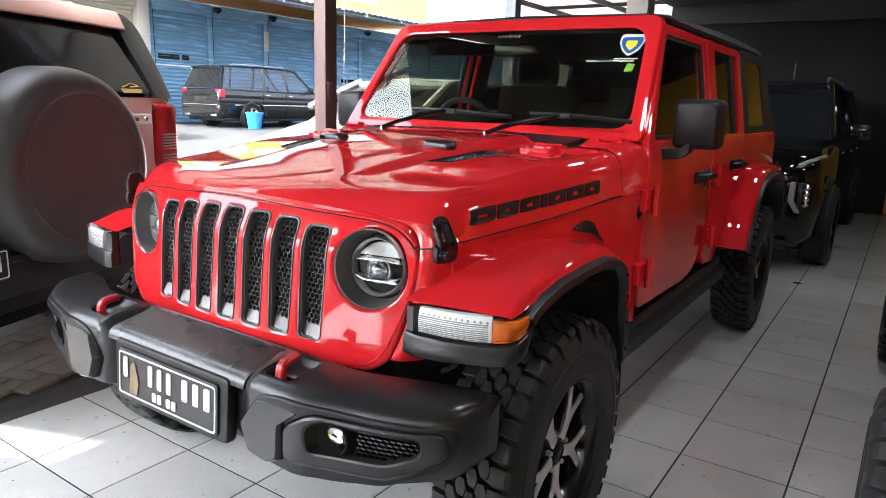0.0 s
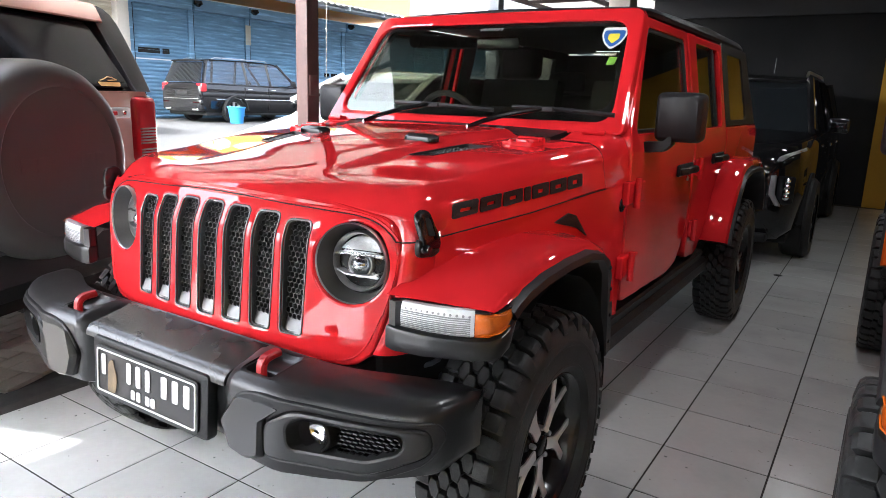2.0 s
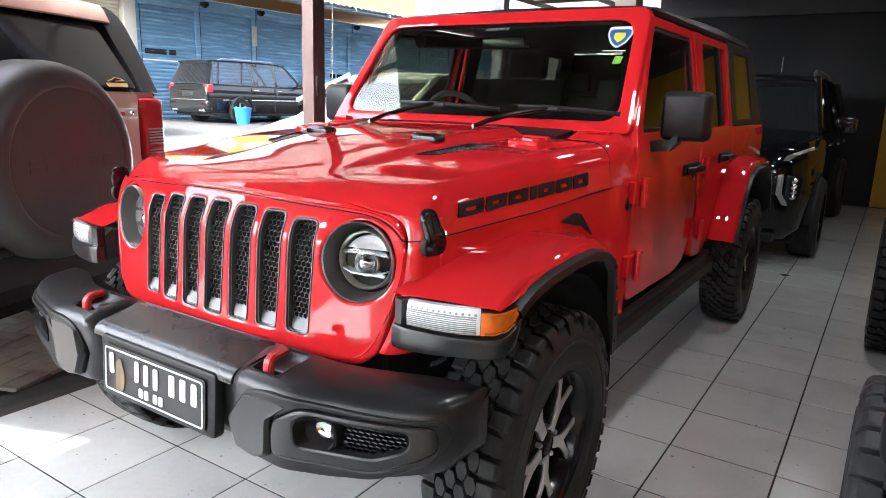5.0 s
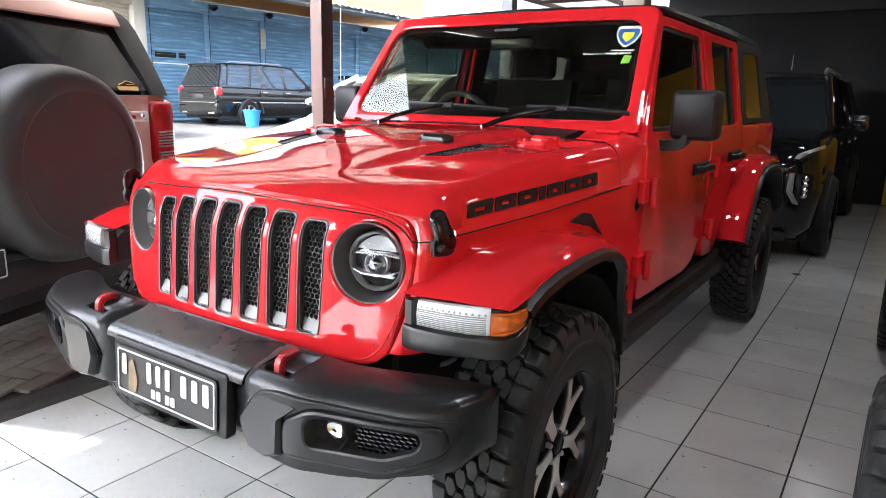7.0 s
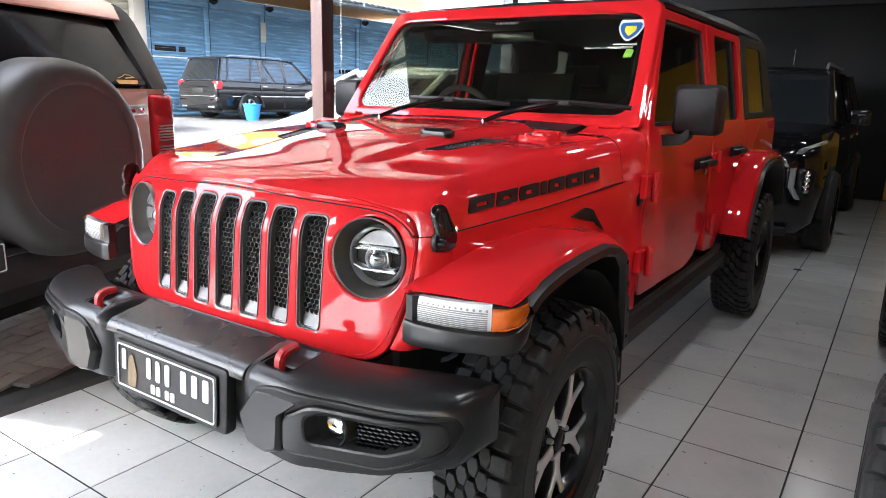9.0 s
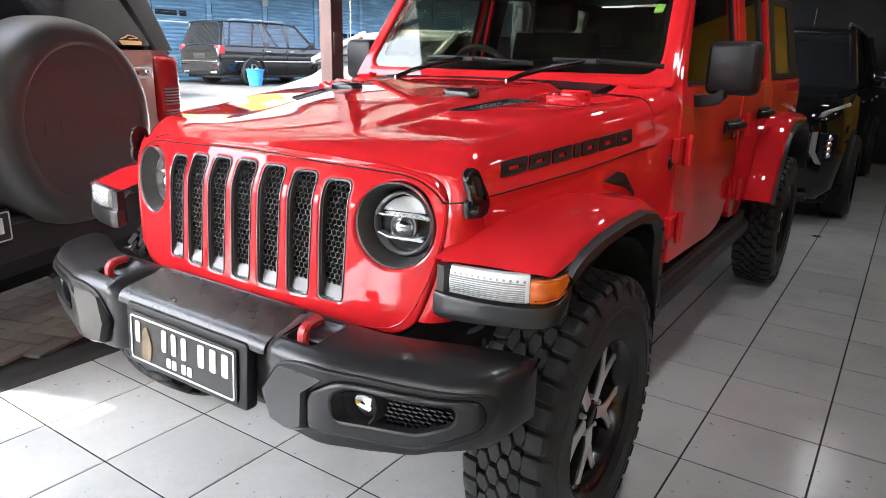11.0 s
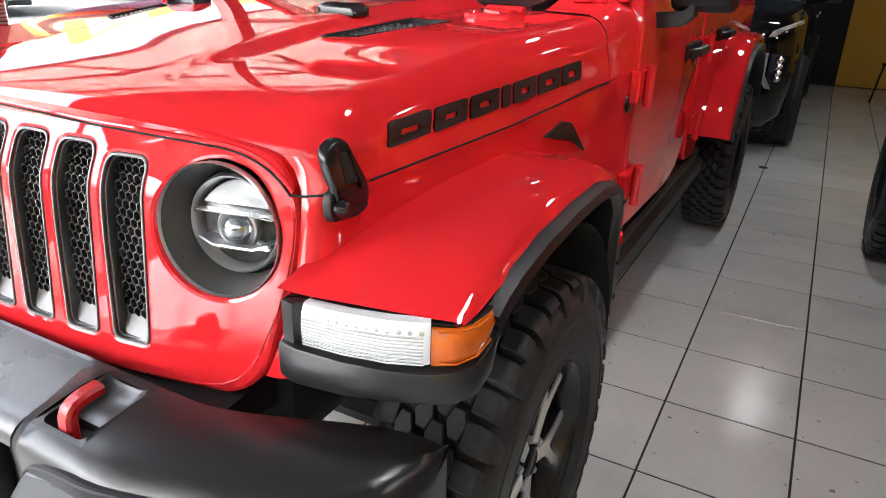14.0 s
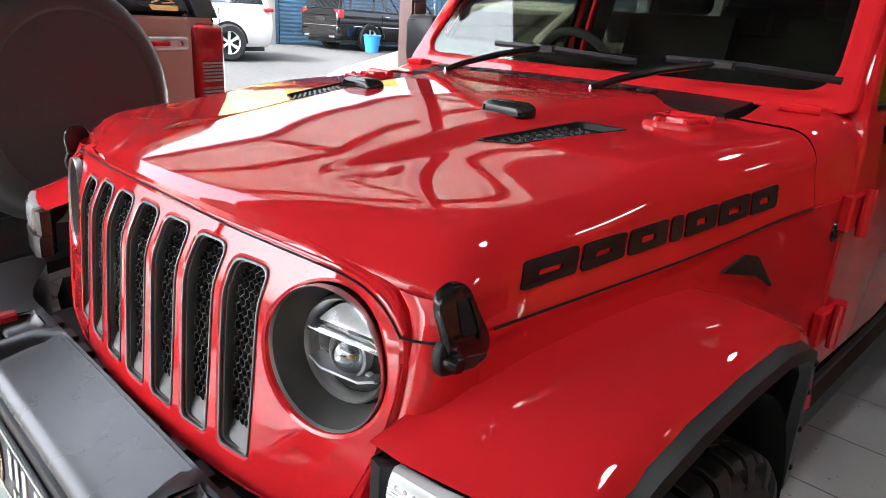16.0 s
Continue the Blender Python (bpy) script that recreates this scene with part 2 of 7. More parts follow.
SLOT_GREY = mat("slot_bezel_grey", (0.17, 0.17, 0.17), rough=0.42, metal=0.3, scale=10, vary=0.06)
SLOT_DARK = mat("slot_bezel_dark", (0.065, 0.065, 0.066), rough=0.38, scale=10, vary=0.06)
MACHINED = mat("machined_alloy", (0.62, 0.62, 0.62), rough=0.36, metal=0.35, scale=20, vary=0.08, fine=400, bump=0.1)
REFLECTOR = mat("lamp_reflector", (0.88, 0.89, 0.90), rough=0.12, metal=0.9, scale=30, vary=0.08)
SILL = mat("pale_silver_plastic", (0.27, 0.28, 0.28), rough=0.35, metal=0.2, scale=20, vary=0.06)
COMB = mat("honeycomb_black", (0.045, 0.045, 0.046), rough=0.3, scale=20, vary=0.1)
BUCKET = mat("lamp_bucket_grey", (0.115, 0.112, 0.110), rough=0.42, scale=8, vary=0.1)
HOOK_RED = mat("hook_red", (0.36, 0.010, 0.013), rough=0.3, scale=20, vary=0.15, fine=300, bump=0.1)
WHITE_MARK = mat("white_marking", (0.75, 0.75, 0.74), rough=0.5, scale=30, vary=0.06)
PLATE_BLACK = mat("plate_black", (0.012, 0.012, 0.012), rough=0.4, scale=30, vary=0.2)
PLATE_STAIN = mat("plate_stain", (0.20, 0.15, 0.09), rough=0.6, scale=25, vary=0.5)
LENS_CLEAR = window_glass("clear_lens", (0.97, 0.975, 0.98))
GLASS_TINT = window_glass("tinted_glass", (0.46, 0.48, 0.43))
GLASS_WIND = window_glass("windscreen_glass", (0.80, 0.83, 0.76))
GLASS_DARK = window_glass("privacy_glass", (0.40, 0.41, 0.39))
GLASS_WAGON = window_glass("wagon_glass", (0.60, 0.66, 0.72))
GLASS_CAR = mat("dark_car_glass", (0.012, 0.014, 0.016), rough=0.04, scale=2, vary=0.1, rough_vary=0)
AMBER = mat("amber_lens", (0.58, 0.115, 0.006), rough=0.12, coat=0.6, scale=40, vary=0.15, bump=0.2)
RED_LENS = mat("red_lens", (0.36, 0.012, 0.018), rough=0.12, coat=0.6, scale=30, vary=0.15)
LAMP_WHITE = mat("lamp_guide_white", (0.66, 0.68, 0.68), rough=0.14, scale=40, vary=0.05, coat=0.6)
LENS_RIB = mat("clear_lens_rib", (0.40, 0.415, 0.42), rough=0.12, metal=0.3, scale=40, vary=0.1)
# pale base colour stands for daylight mirrored in the headlamp reflectors
LAMP_SHINE = mat("lamp_shine_pale", (0.80, 0.82, 0.83), rough=0.16, metal=0.35, scale=60, vary=0.12)
FABRIC = mat("black_seat_fabric", (0.020, 0.020, 0.0205), rough=0.85, scale=20, vary=0.2, bump=0.3)
DASH = mat("dash_plastic", (0.032, 0.032, 0.032), rough=0.6, scale=8, vary=0.2)
TILE = mat("white_floor_tile", (0.46, 0.465, 0.455), rough=0.19, scale=2.2, vary=0.05, fine=35, rand=0.05, rough_vary=0.06)


def soiled(m, speck, smear):
    """Scattered dark specks and broad faint smears over a material, at their place in the world."""
    nt = m.node_tree
    bsdf = nt.nodes["Principled BSDF"]
    base = bsdf.inputs["Base Color"].links[0].from_socket
    geo = nt.nodes.new("ShaderNodeNewGeometry")
    for scale, lo, hi, amount, detail in ((34.0, 0.745, 0.775, speck, 1.0), (2.6, 0.50, 0.72, smear, 6.0)):
        n = nt.nodes.new("ShaderNodeTexNoise")
        n.inputs["Scale"].default_value, n.inputs["Detail"].default_value = scale, detail
        nt.links.new(geo.outputs["Position"], n.inputs["Vector"])
        r = nt.nodes.new("ShaderNodeMapRange")
        r.inputs["From Min"].default_value, r.inputs["From Max"].default_value = lo, hi
        r.inputs["To Min"].default_value, r.inputs["To Max"].default_value = 1.0, 1.0 - amount
        nt.links.new(n.outputs["Fac"], r.inputs["Value"])
        h = nt.nodes.new("ShaderNodeHueSaturation")
        nt.links.new(base, h.inputs["Color"])
        nt.links.new(r.outputs[0], h.inputs["Value"])
        base = h.outputs[0]
    nt.links.new(base, bsdf.inputs["Base Color"])


def glint_streaked(m, low, high):
    """Level pale streaks in the colour, painted as glints off a dented shutter."""
    nt = m.node_tree
    bsdf = nt.nodes["Principled BSDF"]
    base = bsdf.inputs["Base Color"].links[0].from_socket
    geo = nt.nodes.new("ShaderNodeNewGeometry")
    mp = nt.nodes.new("ShaderNodeMapping")
    mp.inputs["Scale"].default_value = (0.0, 0.9, 11.0)
    nt.links.new(geo.outputs["Position"], mp.inputs["Vector"])
    n = nt.nodes.new("ShaderNodeTexNoise")
    n.inputs["Scale"].default_value, n.inputs["Detail"].default_value = 1.0, 4.0
    nt.links.new(mp.outputs[0], n.inputs["Vector"])
    r = nt.nodes.new("ShaderNodeMapRange")
    r.inputs["From Min"].default_value, r.inputs["From Max"].default_value = 0.52, 0.72
    r.inputs["To Min"].default_value, r.inputs["To Max"].default_value = low, high
    nt.links.new(n.outputs["Fac"], r.inputs["Value"])
    h = nt.nodes.new("ShaderNodeHueSaturation")
    h.inputs["Saturation"].default_value = 0.92
    nt.links.new(base, h.inputs["Color"])
    nt.links.new(r.outputs[0], h.inputs["Value"])
    nt.links.new(h.outputs[0], bsdf.inputs["Base Color"])


soiled(TILE, 0.60, 0.14)


def speckle(m, color, scale, cut, amount):
    """Scattered specks and stains over a floor material."""
    nt = m.node_tree
    b = nt.nodes["Principled BSDF"]
    src = b.inputs["Base Color"].links[0].from_socket
    g = nt.nodes.new("ShaderNodeNewGeometry")
    n = nt.nodes.new("ShaderNodeTexNoise")
    n.inputs["Scale"].default_value, n.inputs["Detail"].default_value = scale, 6
    nt.links.new(g.outputs["Position"], n.inputs["Vector"])
    r = nt.nodes.new("ShaderNodeMapRange")
    r.inputs["From Min"].default_value, r.inputs["From Max"].default_value = cut, cut + 0.06
    r.inputs["To Max"].default_value = amount
    nt.links.new(n.outputs["Fac"], r.inputs["Value"])
    mx = nt.nodes.new("ShaderNodeMix")
    mx.data_type = "RGBA"
    for s_ in mx.inputs:
        if s_.name == "B" and s_.type == "RGBA":
            s_.default_value = (*color, 1)
        if s_.name == "A" and s_.type == "RGBA":
            nt.links.new(src, s_)
    nt.links.new(r.outputs[0], mx.inputs["Factor"])
    for o in mx.outputs:
        if o.type == "RGBA":
            nt.links.new(o, b.inputs["Base Color"])


speckle(TILE, (0.16, 0.12, 0.08), 26, 0.70, 0.8)
GROUT = mat("dark_grout", (0.022, 0.019, 0.016), rough=0.9, scale=12, vary=0.4)
PAVER = mat("concrete_paver", (0.27, 0.25, 0.22), rough=0.85, scale=3, vary=0.2, fine=90, bump=0.5, rand=0.15)
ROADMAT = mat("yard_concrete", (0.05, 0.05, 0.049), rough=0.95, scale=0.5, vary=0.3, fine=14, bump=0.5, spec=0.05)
WALL_DARK = mat("dark_grey_wall", (0.012, 0.0125, 0.0135), rough=0.85, scale=0.8, vary=0.15, fine=30, bump=0.2)
WALL_YELLOW = mat("yellow_wall", (0.50, 0.28, 0.024), rough=0.7, scale=0.8, vary=0.08, fine=30, bump=0.15)
CEIL = mat("grey_ceiling", (0.05, 0.05, 0.053), rough=0.85, scale=0.6, vary=0.08, fine=20)
BLUE = mat("blue_shutter", (0.125, 0.26, 0.40), rough=0.5, scale=0.7, vary=0.18, fine=25, bump=0.1)
CREAM = mat("cream_shutter", (0.44, 0.40, 0.31), rough=0.6, scale=0.7, vary=0.12, fine=25)
# glints off the dented slats are painted into both shutter colours
glint_streaked(BLUE, 0.92, 1.75)
glint_streaked(CREAM, 0.95, 1.3)
STEEL_BROWN = mat("rust_brown_steel", (0.036, 0.019, 0.016), rough=0.6, scale=4, vary=0.3, fine=60, bump=0.4)
STEEL_GREY = mat("grey_steel", (0.20, 0.22, 0.24), rough=0.5, scale=3, vary=0.15, fine=50)
def sheet(name, color, through_):
    """A weathered roofing sheet that lets some daylight through."""
    m = mat(name, color, rough=0.6, scale=0.8, vary=0.18, fine=20)
    nt = m.node_tree
    b = nt.nodes["Principled BSDF"]
    tl = nt.nodes.new("ShaderNodeBsdfTranslucent")
    tl.inputs[0].default_value = (*color, 1)
    mx = nt.nodes.new("ShaderNodeMixShader")
    mx.inputs[0].default_value = through_
    nt.links.new(b.outputs[0], mx.inputs[1])
    nt.links.new(tl.outputs[0], mx.inputs[2])
    nt.links.new(mx.outputs[0], nt.nodes["Material Output"].inputs[0])
    return m


ROOFMAT = sheet("corrugated_roof", (0.62, 0.60, 0.56), 0.32)
CANOPY = sheet("translucent_sheet", (0.67, 0.67, 0.65), 0.58)
AWNING = mat("awning_sheet", (0.45, 0.44, 0.42), rough=0.6, scale=0.8, vary=0.18, fine=20)
FACADE = mat("orange_facade", (0.66, 0.34, 0.07), rough=0.6, scale=0.8, vary=0.12, fine=20)
PLASTER = mat("pale_plaster", (0.55, 0.52, 0.46), rough=0.85, scale=0.8, vary=0.12, fine=25, bump=0.2)
BLUE_BUCKET = mat("blue_plastic", (0.03, 0.17, 0.40), rough=0.35, scale=8, vary=0.1)
STICK_BLUE = mat("sticker_blue", (0.03, 0.12, 0.42), rough=0.4, scale=30, vary=0.05)
STICK_YELLOW = mat("sticker_yellow", (0.80, 0.70, 0.06), rough=0.4, scale=30, vary=0.05)
STICK_GREEN = mat("sticker_green", (0.20, 0.45, 0.05), rough=0.5, scale=60, vary=0.4)
STICK_GOLD = mat("sticker_gold", (0.62, 0.42, 0.16), rough=0.4, scale=30, vary=0.1)

DULL_GLASS = mat("dull_dark_glass", (0.008, 0.008, 0.009), rough=0.12, scale=2, vary=0.1, rough_vary=0, spec=0.14)
LENS_STEEL = mat("projector_glass", (0.34, 0.36, 0.38), rough=0.04, metal=0.9, scale=40, vary=0.1, rough_vary=0)
CORD = mat("grey_cord", (0.30, 0.29, 0.27), rough=0.7, scale=30, vary=0.1)
VINYL = mat("black_vinyl", (0.050, 0.047, 0.046), rough=0.42, scale=4, vary=0.12, fine=300, bump=0.15, spec=0.4, rough_vary=0.03)

# ---- the off-road cars: front axle at y = 0, nose towards -Y ----
def side_half(y):
    return 0.690 + 0.092 * y


SEAM = [(-0.45, 1.040), (-0.28, 1.043), (0.15, 1.055), (0.58, 1.081), (0.90, 1.087)]
CREST = [(-0.455, 1.121), (-0.43, 1.136), (-0.39, 1.148), (-0.30, 1.166), (-0.15, 1.189), (0.05, 1.219), (0.25, 1.245), (0.45, 1.263), (0.70, 1.277)]
HOOD_REAR = 0.66


def hood_front(x):
    return -0.437 + 0.255 * x * x


def hood_ring(v, n_top=54, n_arc=12):
    """Half a cross-section of the bonnet, from the middle to the lower edge."""
    yc = -0.455 + v * (HOOD_REAR + 0.455)
    top = curve(CREST, yc)
    pts = []

    def place(x, z):
        yf = hood_front(x)
        pts.append((x, yf + v * (HOOD_REAR - yf), z))
    w = side_half(yc + 0.1 * (1 - v))
    wt = w - 0.085
    dome = smooth_step(0.05, 0.34, v) * 0.015 + smooth_step(0.40, 0.85, v) * 0.011
    half = 0.245 + 0.030 * v + 0.085 * v * v
    arch = 0.003 + 0.011 * smooth_step(0.4, 1.0, v) + 0.032 * max(0, 1 - 11 * v) ** 2
    for i in range(n_top):
        x = wt * i / (n_top - 1)
        z = top - arch * (x / wt) ** 2 - dome * smooth_step(half - 0.032, half + 0.048, x)
        place(x, z)
    zt = top - arch - dome
    low = curve(SEAM, yc)
    drop = min(0.078, (zt - low) * 0.7)
    for i in range(1, n_arc + 1):
        a = math.pi / 2 * i / n_arc
        place(wt + (w - 0.014 - wt) * math.sin(a), zt - drop * (1 - math.cos(a)))
    for k in (0.5, 1.0):
        z = zt - drop + (low - zt + drop) * k
        place(w - 0.014 + 0.014 * k, z)
    return pts


def hood_top(x, y):
    """Height of the bonnet's skin."""
    v = (y - hood_front(x)) / (HOOD_REAR - hood_front(x))
    r = hood_ring(min(1, max(0, v)))
    for a, b in zip(r, r[1:]):
        if a[0] <= abs(x) <= b[0] + 1e-9 and b[0] > a[0]:
            return a[2] + (b[2] - a[2]) * (abs(x) - a[0]) / (b[0] - a[0])
    return r[-1][2]


def side_x(z):
    return 0.772 if z < 1.2 else 0.772 - (z - 1.2) * 0.19


def flank(loops, thick, bevel=0.008, out=0.0, cuts=()):
    """A panel on the car's side: loops in (y, z), its face outwards (+X)."""
    bm = plate(loops, thick, bevel, cuts_y=cuts)
    for v in bm.verts:
        y, d, z = v.co
        v.co = (side_x(z) + out - d, y, z)
    return bm


def cowl_x(y):
    return lerp([(-0.4, 0.648), (-0.2, 0.668), (0.15, 0.70), (0.58, 0.745), (0.86, 0.770), (1.0, 0.772)], y)


VENT = [(0.312, 0.052), (0.388, 0.085), (0.468, 0.337), (0.362, 0.330)]
VENT_C = (0.385, 0.21)


def lerp_pt(p, c, f):
    return (p[0] + (c[0] - p[0]) * f, p[1] + (c[1] - p[1]) * f)


GRILLE_OUT = rounded([(-0.34, 1.124), (0.34, 1.124), (0.568, 1.083), (0.614, 1.015), (0.608, 0.93), (0.558, 0.74), (0.51, 0.700), (-0.51, 0.700), (-0.558, 0.74), (-0.608, 0.93), (-0.614, 1.015), (-0.568, 1.083)], [0.1, 0.1, 0.06, 0.04, 0.1, 0.06, 0.06, 0.06, 0.06, 0.1, 0.04, 0.06], 5)


def grille_y(x, z):
    d = z - 1.012
    lean = 0.42 - 0.07 * smooth_step(0.33, 0.50, abs(x))
    return -0.497 + 0.240 * x * x + 0.085 * (z - 0.785) + lean * 0.5 * (d + math.sqrt(d * d + 0.0003))


SLOT_X = [0.006 + 0.1045 * (k - 3) for k in range(7)]
HEAD = (0.4833, 0.965)
HEAD_R = 0.1038


def slot_loop(cx, grow=0.0, k=3):
    up = [1.060, 1.072, 1.076, 1.078, 1.076, 1.072, 1.060][k]
    w0, w1 = 0.0350 + grow, 0.0395 + grow
    cut = 0.0
    pts = [(cx - w0, 0.757 - grow), (cx + w0, 0.757 - grow), (cx + w1, 0.93), (cx + w1, up + grow), (cx - w1, up + grow), (cx - w1, 0.93)]
    return rounded(pts, [0.014, 0.014, 0.2, 0.02, 0.02, 0.2], 4)


def honeycomb(bm, cx, y_of, z0, z1, half, r=0.0105):
    dx, dz = r * math.sqrt(3), r * 1.5
    row = 0
    z = z0
    while z < z1:
        n = int(half / dx) + 1
        for i in range(-n, n + 1):
            x = i * dx + (dx / 2 if row % 2 else 0)
            if abs(x) > half:
                continue
            ring = []
            for rr, back in ((r * 1.0, 0.0), (r * 0.86, 0.0), (r * 0.83, 0.003), (r * 0.80, 0.016)):
                ring.append([bm.verts.new((cx + x + rr * math.sin(math.pi / 3 * k), y_of(cx + x, z) + back, z + rr * math.cos(math.pi / 3 * k))) for k in range(6)])
            for a, b in zip(ring, ring[1:]):
                for k in range(6):
                    bm.faces.new((a[k], a[(k + 1) % 6], b[(k + 1) % 6], b[k]))
        z += dz
        row += 1


FENDER = [(-0.445, 0.914), (-0.40, 0.925), (-0.32, 0.950), (-0.20, 0.972), (-0.05, 0.986), (0.10, 0.990), (0.22, 0.984), (0.31, 0.955), (0.38, 0.905), (0.43, 0.84), (0.465, 0.76)]


def fender_skin():
    rings = []
    for k, (y, z) in enumerate(FENDER):
        y0, z0 = FENDER[max(k - 1, 0)]
        y1, z1 = FENDER[min(k + 1, len(FENDER) - 1)]
        t = Vector((0, y1 - y0, z1 - z0)).normalized()
        n = Vector((0, -t.z, t.y))
        xin = cowl_x(y) - 0.03
        xo = 0.888 - (0.004 if y < -0.40 else 0)
        ring = []
        for x, d in ((xin, 0.004), (xin + 0.06, 0.006), (0.5 * (xin + xo), 0.006), (xo - 0.05, 0.0), (xo - 0.022, -0.006), (xo - 0.006, -0.018), (xo, -0.036), (xo - 0.006, -0.050), (xo - 0.03, -0.050)):
            if d < 0:
                d *= lerp([(-0.445, 0.12), (-0.40, 0.30), (-0.32, 0.72), (-0.20, 0.95), (-0.05, 1.0)], y)
            ring.append((x, y + n.y * d + ((0.05, 0.032, 0.012)[k] * max(0, (x - 0.70) / 0.18) if k < 3 else 0), z + n.z * d))
        rings.append(ring)
    return lofted(rings, closed=False)


FLARE = [(-0.325, 0.888), (-0.30, 0.902), (-0.25, 0.918), (-0.15, 0.935), (0.0, 0.945), (0.15, 0.945), (0.25, 0.925), (0.33, 0.88), (0.39, 0.80), (0.43, 0.70), (0.455, 0.60), (0.465, 0.545)]


def flare_skin():
    """The black lip that follows the wheel arch."""
    rings = []
    for k, (y, z) in enumerate(FLARE):
        y0, z0 = FLARE[max(k - 1, 0)]
        y1, z1 = FLARE[min(k + 1, len(FLARE) - 1)]
        t = Vector((0, y1 - y0, z1 - z0)).normalized()
        n = Vector((0, -t.z, t.y))
        w = 0.012 + 0.022 * smooth_step(0.25, 0.42, y)
        xo = 0.905 - 0.035 * smooth_step(0.25, 0.5, y)
        ring = [(0.70, y + n.y * w, z + n.z * w), (xo - 0.02, y + n.y * (w + 0.008), z + n.z * (w + 0.008)), (xo, y + n.y * w, z + n.z * w),
                (xo + 0.004, y - n.y * w * 0.6, z - n.z * w * 0.6), (xo - 0.012, y - n.y * (w + 0.006), z - n.z * (w + 0.006)), (0.70, y - n.y * w, z - n.z * w)]
        rings.append(ring)
    return lofted(rings)


BUMP_FRONT = [(0.0, -0.655), (0.28, -0.660), (0.33, -0.690), (0.40, -0.692), (0.47, -0.692), (0.60, -0.662), (0.75, -0.618), (0.82, -0.580), (0.850, -0.545), (0.866, -0.50), (0.876, -0.44)]


def bump_y(x):
    return curve(BUMP_FRONT, abs(x))


def bumper_body():
    rings = []
    xs = [0.0, 0.12, 0.24, 0.255, 0.27, 0.285, 0.30, 0.32, 0.34] + [0.36 + 0.03 * k for k in range(15)] + [0.80, 0.815, 0.83, 0.842, 0.852, 0.860, 0.866, 0.871, 0.874]
    xs = [-x for x in xs[:0:-1]] + xs
    for x in xs:
        a = abs(x)
        yf = bump_y(a)
        mid = 1 - smooth_step(0.255, 0.33, a)
        end = smooth_step(0.83, 0.876, a)
        top = 0.732 - 0.050 * mid - 0.012 * end
        bot = 0.510 - 0.004 * smooth_step(0.30, 0.42, a) + 0.055 * smooth_step(0.55, 0.90, a) + 0.03 * end
        yb = -0.522 + 0.112 * smooth_step(0.50, 0.85, a)
        rear_top = 0.738 - 0.012 * smooth_step(0.5, 0.9, a)
        rings.append([(x, yf + 0.058, top + 0.001), (x, yf + 0.042, top - 0.002), (x, yf + 0.027, top - 0.008), (x, yf + 0.014, top - 0.017), (x, yf + 0.005, top - 0.028), (x, yf, top - 0.042), (x, yf + 0.004, bot + 0.035), (x, yf + 0.012, bot + 0.012), (x, yf + 0.040, bot),
                      (x, yb, bot + 0.02), (x, yb, rear_top), (x, 0.5 * (yf + 0.05 + yb), 0.5 * (top + rear_top) + 0.006)])
    b = lofted(rings)
    # real pockets for the tow hooks
    for c in (-0.452, -0.340, 0.340, 0.452):
        bmesh.ops.bisect_plane(b, geom=b.verts[:] + b.edges[:] + b.faces[:], plane_co=(c, 0, 0), plane_no=(1, 0, 0))
    for c in (-0.662, -0.53):
        bmesh.ops.bisect_plane(b, geom=b.verts[:] + b.edges[:] + b.faces[:], plane_co=(0, c, 0), plane_no=(0, 1, 0))
    # openings for the fog lamps
    for c in (-0.795, -0.525, 0.525, 0.795):
        bmesh.ops.bisect_plane(b, geom=b.verts[:] + b.edges[:] + b.faces[:], plane_co=(c, 0, 0), plane_no=(1, 0, 0))
    for c in (0.596, 0.672):
        bmesh.ops.bisect_plane(b, geom=b.verts[:] + b.edges[:] + b.faces[:], plane_co=(0, 0, c), plane_no=(0, 0, 1))
    gone = []
    for f in b.faces:
        q = f.calc_center_median()
        if 0.525 < abs(q.x) < 0.795 and q.y < -0.56 and 0.596 < q.z < 0.672:
            gone.append(f)
        if 0.340 < abs(q.x) < 0.452 and -0.662 < q.y < -0.53 and q.z > 0.70:
            gone.append(f)
    bmesh.ops.delete(b, geom=gone, context="FACES")
    return b


def on_bumper(loops, thick, bevel, proud):
    return plate(loops, thick, bevel, shape=lambda x, z: bump_y(x) - proud, cuts_x=[0.34 + 0.02 * k for k in range(28)])


TYRE_R, TYRE_W = 0.405, 0.118


def tyre_mesh():
    """The carcass of a mud tyre: axle along x."""
    bm = bmesh.new()
    w, r = TYRE_W, 0.386
    half = [(r + 0.001, 0.0), (r, 0.045), (r - 0.004, 0.080), (r - 0.014, 0.098), (0.358, 0.110), (0.335, 0.1165), (0.322, 0.1175), (0.319, 0.1200), (0.311, 0.1200), (0.308, 0.1178), (0.280, w), (0.256, 0.1155), (0.2535, 0.1170), (0.2465, 0.1165), (0.244, 0.1135), (0.228, 0.104), (0.221, 0.094), (0.215, 0.088)]
    lathe(bm, [(a, -b) for a, b in half[:0:-1]] + half, "x", 96)
    return bm


